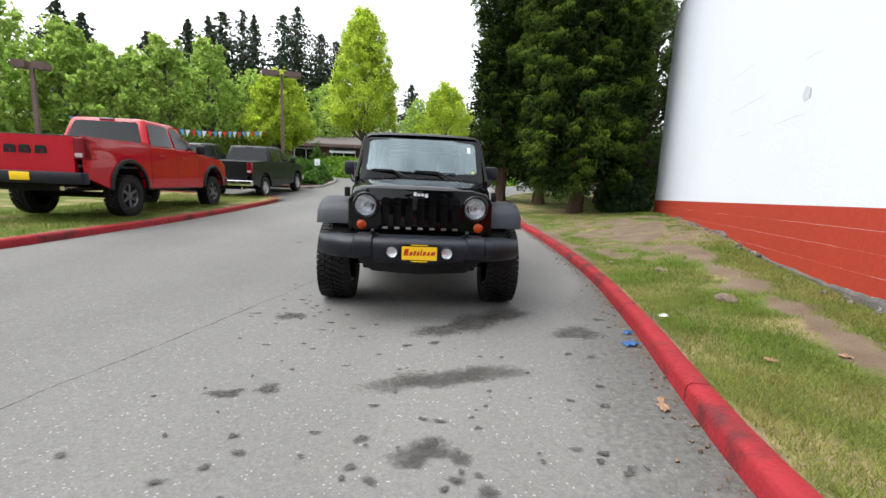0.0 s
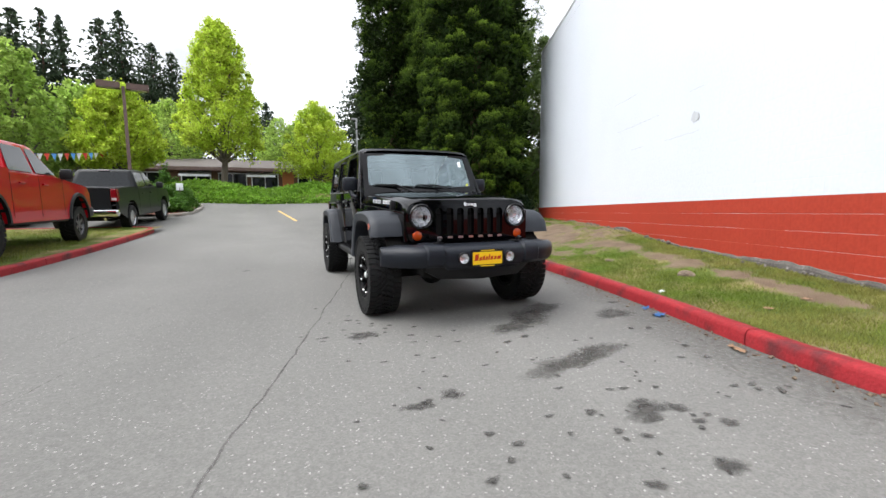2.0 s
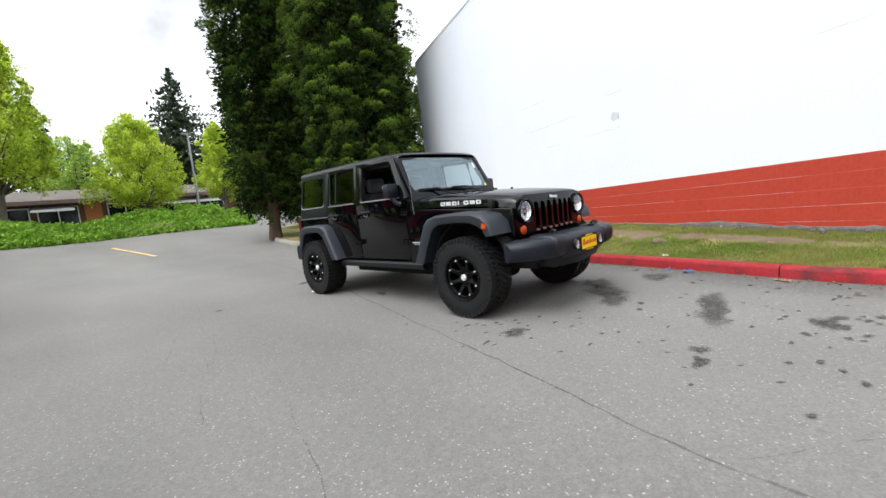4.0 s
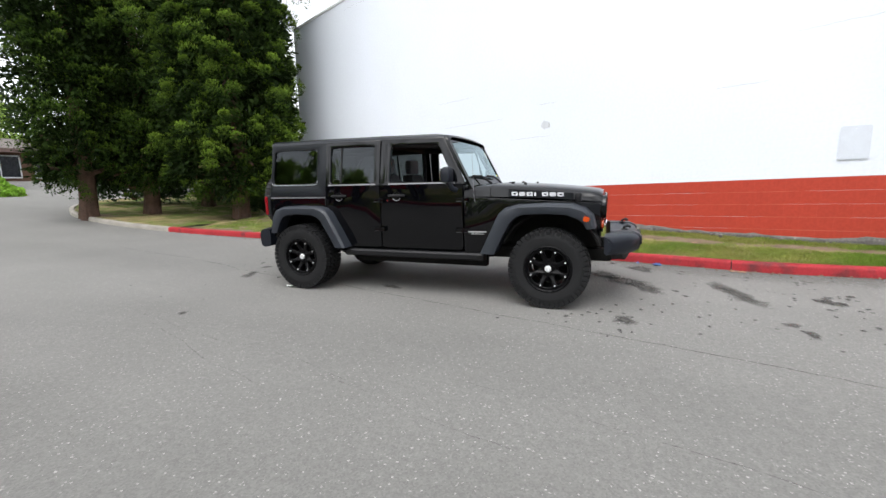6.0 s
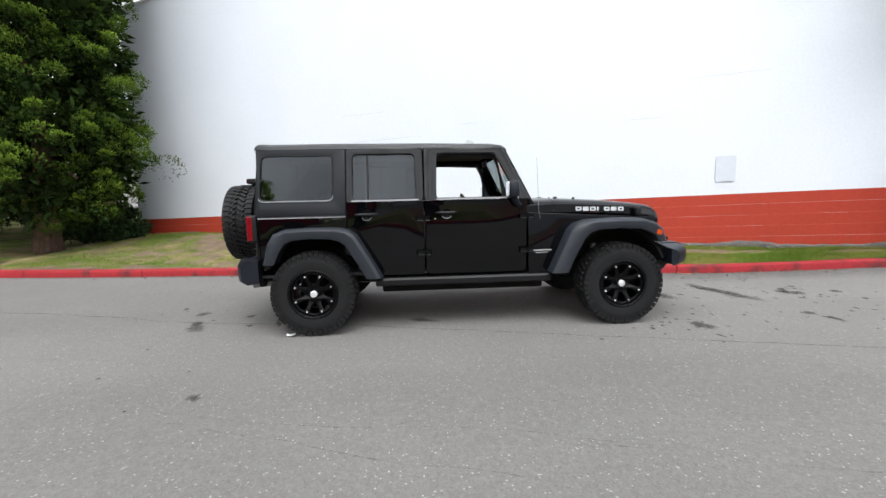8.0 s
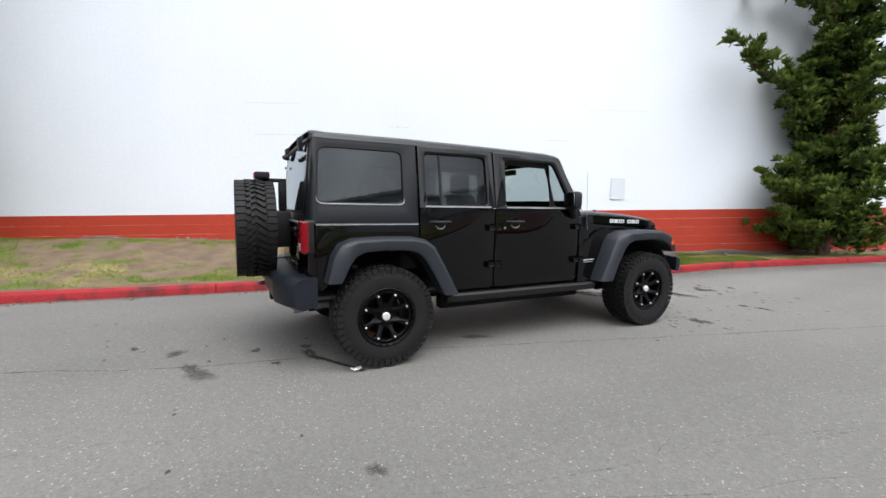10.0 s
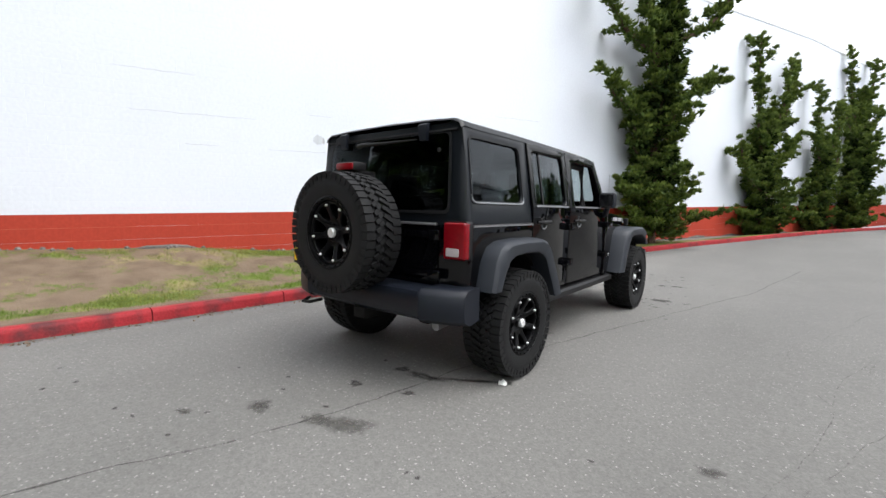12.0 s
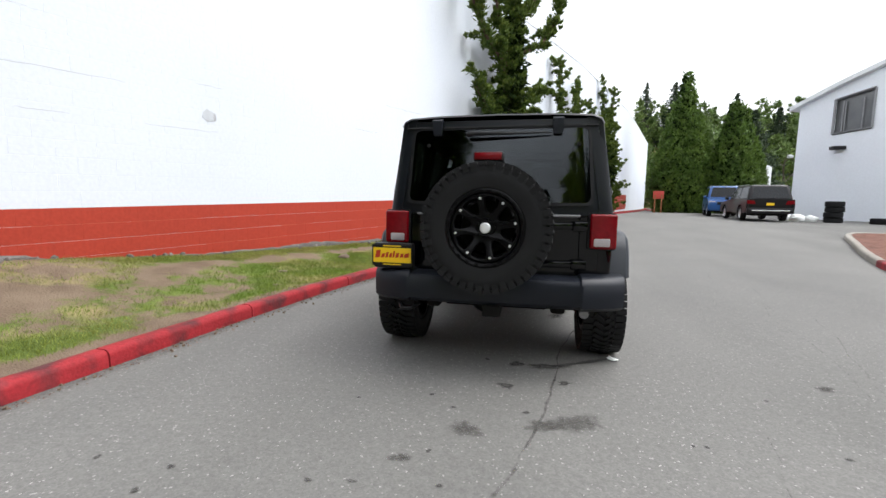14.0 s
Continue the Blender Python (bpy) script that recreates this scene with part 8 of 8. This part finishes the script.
# ---- buildings and street furniture farther off ----
def shop_row():
    t = thing("shop_row", "long low brown shop row with white awnings", "building", (0, 0, 0))
    g = 1.95
    part("wall", boxes((-24, 17, 36.4, 36.7, g - 1.5, g + 2.35)), M["shop_wall"], t)
    part("rear_wall", boxes((-24, 17, 44.5, 44.8, g - 1.5, g + 2.35), (-24, -23.7, 36.7, 44.5, g - 1.5, g + 2.35), (16.7, 17, 36.7, 44.5, g - 1.5, g + 2.35)), M["shop_wall"], t)
    part("roof", loft([[(x, 35.2, g + 2.05), (x, 35.2, g + 2.22), (x, 40.6, g + 3.35), (x, 46.0, g + 2.22), (x, 46.0, g + 2.05), (x, 40.6, g + 3.15)] for x in (-24.8, 17.8)]), M["roof_shingle"], t, "brown shingle roof")
    part("fascia", boxes((-24.8, 17.8, 35.12, 35.2, g + 1.95, g + 2.22)), M["weathered"], t)
    for x in (-22, -18.5, -14, -10.5, -7.0, -4.2, -1.6, 2.3, 5.6, 8.3, 12.0, 15.0):
        w = part("window", boxes((x - 1.05, x + 1.05, 36.30, 36.40, g + 0.35, g + 1.75)), M["far_glass"], t, "dark shop window")
        part("window_frame", boxes((x - 1.12, x + 1.12, 36.26, 36.34, g + 0.27, g + 0.35), (x - 1.12, x + 1.12, 36.26, 36.34, g + 1.75, g + 1.83), (x - 1.12, x - 1.05, 36.26, 36.34, g + 0.35, g + 1.75), (x + 1.05, x + 1.12, 36.26, 36.34, g + 0.35, g + 1.75), (x - 0.03, x + 0.03, 36.27, 36.33, g + 0.35, g + 1.75)), M["white_metal"], w)
    part("door", boxes((-0.15, 0.85, 36.28, 36.40, g, g + 2.0)), material("orange_door", (0.45, 0.16, 0.05), 0.6), t, "orange timber door")
    for x in (-7.0, -1.9, 5.8, 8.4, -14.0):
        part("awning", loft([[(x - 1.15 + 2.3 * k, 36.35, g + 1.95), (x - 1.15 + 2.3 * k, 35.3, g + 1.60), (x - 1.15 + 2.3 * k, 35.3, g + 1.45), (x - 1.15 + 2.3 * k, 36.35, g + 1.50)] for k in (0, 1)]), M["white_metal"], t, "white shop awning")


shop_row()


def lamp_post(label, x, y, top, arm):
    g = ground_height(x, y)
    t = thing("lamp_post", label, "street lamp", (x, y, g), 12)
    part("post", loft([[(u * w, v * w, z) for u, v in ((-1, -1), (1, -1), (1, 1), (-1, 1))] for z, w in ((-0.1, 0.085), (top - g, 0.065))]), M["weathered"], t)
    z = top - g
    for s in (-1, 1):
        head = part("lamp_head", loft([[(s * a, u, v) for u, v in ((-0.22, zz - 0.14), (0.22, zz - 0.14), (0.26, zz + 0.14), (-0.26, zz + 0.14))] for a, zz in ((0.12, z), (arm, z))]), M["weathered"], t, "boxy brown lamp head")
        part("diffuser", boxes((s * 0.3 if s > 0 else -arm + 0.1, s * arm - 0.1 if s > 0 else -0.3, -0.16, 0.16, z - 0.155, z - 0.14)), M["clear_lens"], head)


lamp_post("square timber lamp post with two boxy heads", -7.95, 20.6, 6.9, 1.05)
lamp_post("square timber lamp post with two box lamps", -15.5, 13.2, 5.1, 0.55)
pole = thing("utility_pole", "slim pale pole standing in ivy", "pole", (4.85, 27.1, 1.3))
part("shaft", tube([(0, 0, 0), (0, 0, 6.0)], [0.08, 0.06], 10), M["steel"], pole)
part("luminaire", boxes((-0.35, 0.05, -0.07, 0.07, 5.95, 6.07, 0.02)), M["steel"], pole)

flags = thing("bunting", "string of red white and blue pennants between posts", "bunting")
pa, pb = Vector((-14.6, 13.4, 3.25)), Vector((-8.4, 24.0, 4.15))
line = [pa.lerp(pb, i / 40) - Vector((0, 0, 0.35 * math.sin(math.pi * i / 40))) for i in range(41)]
part("cord", tube(line, 0.01, 5), M["trim"], flags)
for i in range(1, 40):
    p, d = line[i], (pb - pa).normalized()
    bm = bmesh.new()
    tilt = Vector((0.04 * math.sin(i * 2.1), 0.05 * math.cos(i * 1.7), 0))
    a, b, c = p - d * 0.13, p + d * 0.13, p - Vector((0, 0, 0.36)) + tilt
    off = Vector((0.006, -0.004, 0))
    loft([[a, b, c], [a + off, b + off, c + off]], bm=bm)
    part("pennant", bm, (M["cloth_red"], M["cloth_blue"], M["cloth_white"])[i % 3], flags, smooth=False)
sgn = thing("notice", "white notice on a stake among shrubs", "sign", (-5.6, 19.0, ground_height(-5.6, 19.0)))
part("board", boxes((-0.15, 0.15, -0.02, 0.02, 0.95, 1.30, 0.01)), M["white_metal"], sgn)
part("stake", tube([(0, 0, -0.1), (0, 0, 1.1)], 0.025, 6), M["weathered"], sgn)

# sign on two posts at the far bend
sg = thing("parking_sign", "small red sign board on two timber posts", "sign", (-9.68, -29.65, 0.43), 165)
for x in (-0.22, 0.22):
    part("post", boxes((x - 0.045, x + 0.045, -0.045, 0.045, -0.2, 1.45)), M["wood_post"], sg)
part("board", boxes((-0.36, 0.36, 0.05, 0.09, 1.15, 1.72, 0.01)), M["sign_red"], sg)
part("bars", boxes((-0.22, 0.22, 0.09, 0.095, 1.50, 1.58), (-0.18, 0.18, 0.09, 0.095, 1.34, 1.42)), M["sticker"], sg)
hy = thing("hydrant", "small yellow hydrant on the far kerb", "hydrant", (-12.9, -32.6, 0.5))
part("barrel", lathe([(0, 0.0), (0, 0.11), (0.05, 0.11), (0.08, 0.08), (0.45, 0.08), (0.55, 0.06), (0.62, 0.0)], 14, "z"), M["skyline"], hy)
part("outlet", tube([(-0.13, 0, 0.38), (0.13, 0, 0.38)], 0.045, 8), M["skyline"], hy)

# white building with a pitched gable across the yard
yard = thing("white_building", "pale blue-white gabled building with one upper window", "building", (-14.7, -22.6, 0.0), 0)
u = Vector((-0.466, 0.885, 0)).normalized()
nrm = Vector((u.y, -u.x, 0))
LEN, PEAK = 25.0, 12.0


def gable_z(s):
    return 8.95 - 2.4 * ((PEAK - s) / PEAK) ** 2 if s < PEAK else 8.85 - 0.5 * ((s - PEAK) / (LEN - PEAK)) ** 2


def gab(s, z):
    p = u * s
    return (p.x, p.y, z)


win = [(1.70, 4.90), (3.36, 5.0), (3.36, 6.88), (1.70, 6.62)]
north_win = [(20.6, 4.6), (22.2, 4.6), (22.2, 7.0), (20.6, 7.0)]
part("wall", slab([(0, -0.5), (LEN, -0.5)] + [(LEN * i / 12, gable_z(LEN * i / 12)) for i in range(12, -1, -1)], [win, north_win], gab, tuple(-nrm * 0.25)), M["pale_siding"], yard)
back = -nrm * 22.0
for s0, s1 in ((0.0, 0.25), (LEN - 0.25, LEN)):
    a, b = u * s0 - nrm * 0.25, u * s1 - nrm * 0.25
    bm = loft([[a + Vector((0, 0, -0.5)), b + Vector((0, 0, -0.5)), b + Vector((0, 0, gable_z(s0))), a + Vector((0, 0, gable_z(s0)))], [a + back + Vector((0, 0, -0.5)), b + back + Vector((0, 0, -0.5)), b + back + Vector((0, 0, gable_z(s0))), a + back + Vector((0, 0, gable_z(s0)))]])
    part("side_wall", bm, M["pale_siding"], yard, smooth=False)
rows = []
for i in range(-1, 15):
    s0 = min(LEN + 0.35, max(-0.35, LEN * i / 13))
    rows.append([u * s0 + nrm * 0.3 + Vector((0, 0, gable_z(s0) + 0.01)), u * s0 + nrm * 0.3 + Vector((0, 0, gable_z(s0) + 0.22)), u * s0 + nrm * 0.3 + back + Vector((0, 0, gable_z(s0) + 0.22)), u * s0 + nrm * 0.3 + back + Vector((0, 0, gable_z(s0) + 0.01))])
part("roof", loft(rows), M["white_metal"], yard, smooth=False)
wd = part("window", slab(win, [], lambda s, z: tuple(Vector(gab(s, z)) - nrm * 0.12), tuple(-nrm * 0.01)), M["grey_glass"], yard, "wide dark upper window", smooth=False)
part("window", slab(north_win, [], lambda s, z: tuple(Vector(gab(s, z)) - nrm * 0.12), tuple(-nrm * 0.01)), M["far_glass"], yard, "tall dark window", smooth=False)
bm = bmesh.new()
for a, b in zip(win, win[1:] + win[:1]):
    tube([Vector(gab(*a)) + nrm * 0.02, Vector(gab(*b)) + nrm * 0.02], 0.06, 4, bm)
for s in (2.05, 2.15, 2.9):
    tube([Vector(gab(s, 4.78)) - nrm * 0.05, Vector(gab(s, 6.5)) - nrm * 0.05], 0.03, 4, bm)
part("window_frame", bm, M["steel"], wd)
p = Vector(gab(2.1, 4.15)) + nrm * 0.15
part("wall_lamp", boxes((p.x - 0.28, p.x + 0.28, p.y - 0.2, p.y + 0.2, p.z - 0.08, p.z + 0.10, 0.03)), M["trim"], yard, "dark wall lamp")
p = Vector(gab(0.0, 3.95)) + nrm * 0.15
part("security_lamp", lathe([(-0.12, 0.0), (-0.10, 0.13), (0.02, 0.16), (0.08, 0.05), (0.08, 0.0)], 14, "z", p + Vector((0.15, 0, 0))), M["white_metal"], yard)

shed = thing("white_shed", "small white gabled shed with a roller door", "building", (-19.4, -38.4, 0.45), 24)
part("wall", slab([(-2.6, -0.4), (2.6, -0.4), (2.6, 3.05), (-1.6, 4.55), (-2.6, 4.2)], [], lambda x, z: (x, 0, z), (0, -6, 0)), M["white_metal"], shed)
part("roof_edge", tube([(-1.7, 0.05, 4.62), (2.8, 0.05, 3.08)], 0.08, 6), M["steel"], shed)
part("roller_door", boxes((-1.9, 1.6, 0.0, 0.05, 0.0, 2.35)), M["pale_siding"], shed)

# clutter by the yard building
tz = ground_height(-13.6, -17.2)
for i in range(4):
    ob = part("stacked_tyre", lathe([(-0.11, 0.20), (-0.12, 0.30), (-0.09, 0.345), (0.09, 0.345), (0.12, 0.30), (0.11, 0.20), (-0.11, 0.20)], 32, "z"), M["rubber"], None)
    ob.location = (-13.62 + 0.03 * (i % 2), -17.2 + 0.02 * i, tz + 0.12 + 0.24 * i)
    tagged(ob, "worn black tyre in a stack", "tyre", group="stacked tyres")
for i, (x, y, r_) in enumerate(((-12.6, -17.9, 0.34), (-12.95, -17.6, 0.28), (-12.35, -18.2, 0.25))):
    bm = bmesh.new()
    bmesh.ops.create_icosphere(bm, subdivisions=3, radius=r_)
    for v in bm.verts:
        v.co *= 1 + 0.28 * noise.noise(v.co * 5 + Vector((i * 3, 0, 0)))
        v.co.z = max(-0.12, v.co.z * 0.7)
    ob = part("rubbish_bag", bm, M["sticker"], None)
    ob.location = (x, y, ground_height(x, y) + 0.12)
    tagged(ob, "crumpled white rubbish bag on asphalt", "bag", group="rubbish bags")
tro = part("trough", boxes((-0.8, 0.8, -0.25, 0.25, 0.0, 0.26, 0.03)), M["trim"], None)
tro.matrix_world = pose(-15.2, -16.0, ground_height(-15.2, -16.0), 0, 0, 118)
tagged(tro, "low black trough lying by a wall", "trough")

# ---- small things near the drive ----
stump = bmesh.new()
bmesh.ops.create_icosphere(stump, subdivisions=3, radius=0.105)
for v in stump.verts:
    v.co.x *= 1.0
    v.co *= 1 + 0.25 * noise.noise(v.co * 9)
    v.co.z *= 0.6
ob = part("stump", stump, M["rock"], None)
ob.location = (3.0, -1.95, top_z(3.0, -1.95) + 0.01)
tagged(ob, "weathered low stump in thin grass", "stump")
for i, (x, y, w_) in enumerate(((3.25, -0.4, 0.085), (2.9, 0.3, 0.065))):
    bm = bmesh.new()
    bmesh.ops.create_icosphere(bm, subdivisions=2, radius=w_)
    for v in bm.verts:
        v.co *= 1 + 0.3 * noise.noise(v.co * 11 + Vector((i, 0, 0)))
        v.co.z *= 0.3
    ob = part("stone", bm, M["rock"], None)
    ob.location = (x, y, top_z(x, y))
    tagged(ob, "flat pale stone half buried in lawn", "stone", group="stones in the lawn")


def crumple(name, x, y, size, mat, label, category, seed, flat=0.35, up=0.0):
    r_ = random.Random(seed)
    bm_ = bmesh.new()
    n = 5
    grid = [[bm_.verts.new(((i / n - 0.5) * size + r_.uniform(-1, 1) * size * 0.07, (j / n - 0.5) * size * 0.7 + r_.uniform(-1, 1) * size * 0.07, abs(r_.gauss(0, 1)) * size * flat * 0.35 + 0.002)) for i in range(n + 1)] for j in range(n + 1)]
    for j in range(n):
        for i in range(n):
            if (i, j) in ((0, 0), (n - 1, 0), (0, n - 1)) and seed % 2:
                continue
            bm_.faces.new((grid[j][i], grid[j][i + 1], grid[j + 1][i + 1], grid[j + 1][i]))
    o = part(name, bm_, mat, None)
    z = (top_z(x, y) if x > east_kerb_x(y) + 0.1 else ground_height(x, y)) + 0.004 + up
    o.matrix_world = pose(x, y, z, 0, 0, r_.uniform(0, 360))
    return tagged(o, label, category)


crumple("wrapper", 1.66, -2.70, 0.14, M["litter_blue"], "crumpled blue wrapper in the gutter", "litter", 1)
crumple("wrapper", 1.76, -2.45, 0.07, M["litter_blue"], "scrap of blue wrapper in the gutter", "litter", 2)
crumple("dry_leaf", 1.37, -3.66, 0.09, M["dead_leaf"], "curled dead leaf in the gutter", "leaf", 3)
crumple("dry_leaf", 1.40, -3.58, 0.06, M["dead_leaf"], "dead leaf beside the red kerb", "leaf", 4)
crumple("paper_scrap", 2.16, -2.30, 0.10, M["sticker"], "scrap of white paper on the lawn", "paper", 5, 0.15)
crumple("dry_leaf", 2.30, -3.30, 0.08, M["dead_leaf"], "dead leaf on short grass", "leaf", 6)
crumple("dry_leaf", 2.75, -3.35, 0.08, M["dead_leaf"], "reddish dead leaf on short grass", "leaf", 7)
crumple("paper_scrap", -0.86, 1.72, 0.08, M["sticker"], "white scrap under a tyre", "paper", 8, 0.3)
r = random.Random(21)
bm = bmesh.new()
for i in range(260):
    y = r.uniform(-6, 6)
    x = east_kerb_x(y) - abs(r.gauss(0, 0.09)) - 0.01
    s_ = r.uniform(0.005, 0.02)
    bmesh.ops.create_cube(bm, size=s_, matrix=pose(x, y, ground_height(x, y) + s_ * 0.3, r.uniform(0, 90), r.uniform(0, 90), r.uniform(0, 90)))
tagged(part("gutter_grit", bm, M["rock"], None, smooth=False), "brown leaf crumbs and grit along the kerb", "debris", kind="stuff")
r = random.Random(23)
V, F = [], []
for i in range(1500):
    y = r.uniform(-7, 7)
    x = east_kerb_x(y) - abs(r.gauss(0, 0.075)) - 0.012
    size, a = r.uniform(0.003, 0.011), r.uniform(0, 6.28)
    z = ground_height(x, y) + 0.004 + r.uniform(0, 0.006)
    o = len(V)
    for k in range(4):
        b = a + k * 1.57
        V.append((x + size * (1.0 if k % 2 else 0.55) * math.cos(b), y + size * (1.0 if k % 2 else 0.55) * math.sin(b), z + (0.006 if k == 1 else 0.0)))
    F.append((o, o + 1, o + 2, o + 3))
tagged(raw("leaf_crumbs", V, F, M["crumb"]), "brown crumbled leaves lying in the gutter", "leaf litter", kind="stuff")
r = random.Random(22)
bm = bmesh.new()
for i in range(70):
    s0 = r.uniform(-9, 4)
    x, y = wall_x(s0 * COS) - abs(r.gauss(0, 0.06)) - 0.03, s0 * COS
    s_ = r.uniform(0.01, 0.045)
    bmesh.ops.create_icosphere(bm, subdivisions=1, radius=s_, matrix=pose(x, y, wall_base(y) + s_ * 0.3, r.uniform(0, 90)))
tagged(part("paint_chips", bm, M["footing"], None, smooth=False), "pale paint chips and rubble along the wall's foot", "debris", kind="stuff")

# ---- the single blocks of the red band nearest to the drive ----
for s, z in near_blocks:
    ob = new("block", near_mesh)
    ob.parent = wall
    ob.location = (0, s, z)
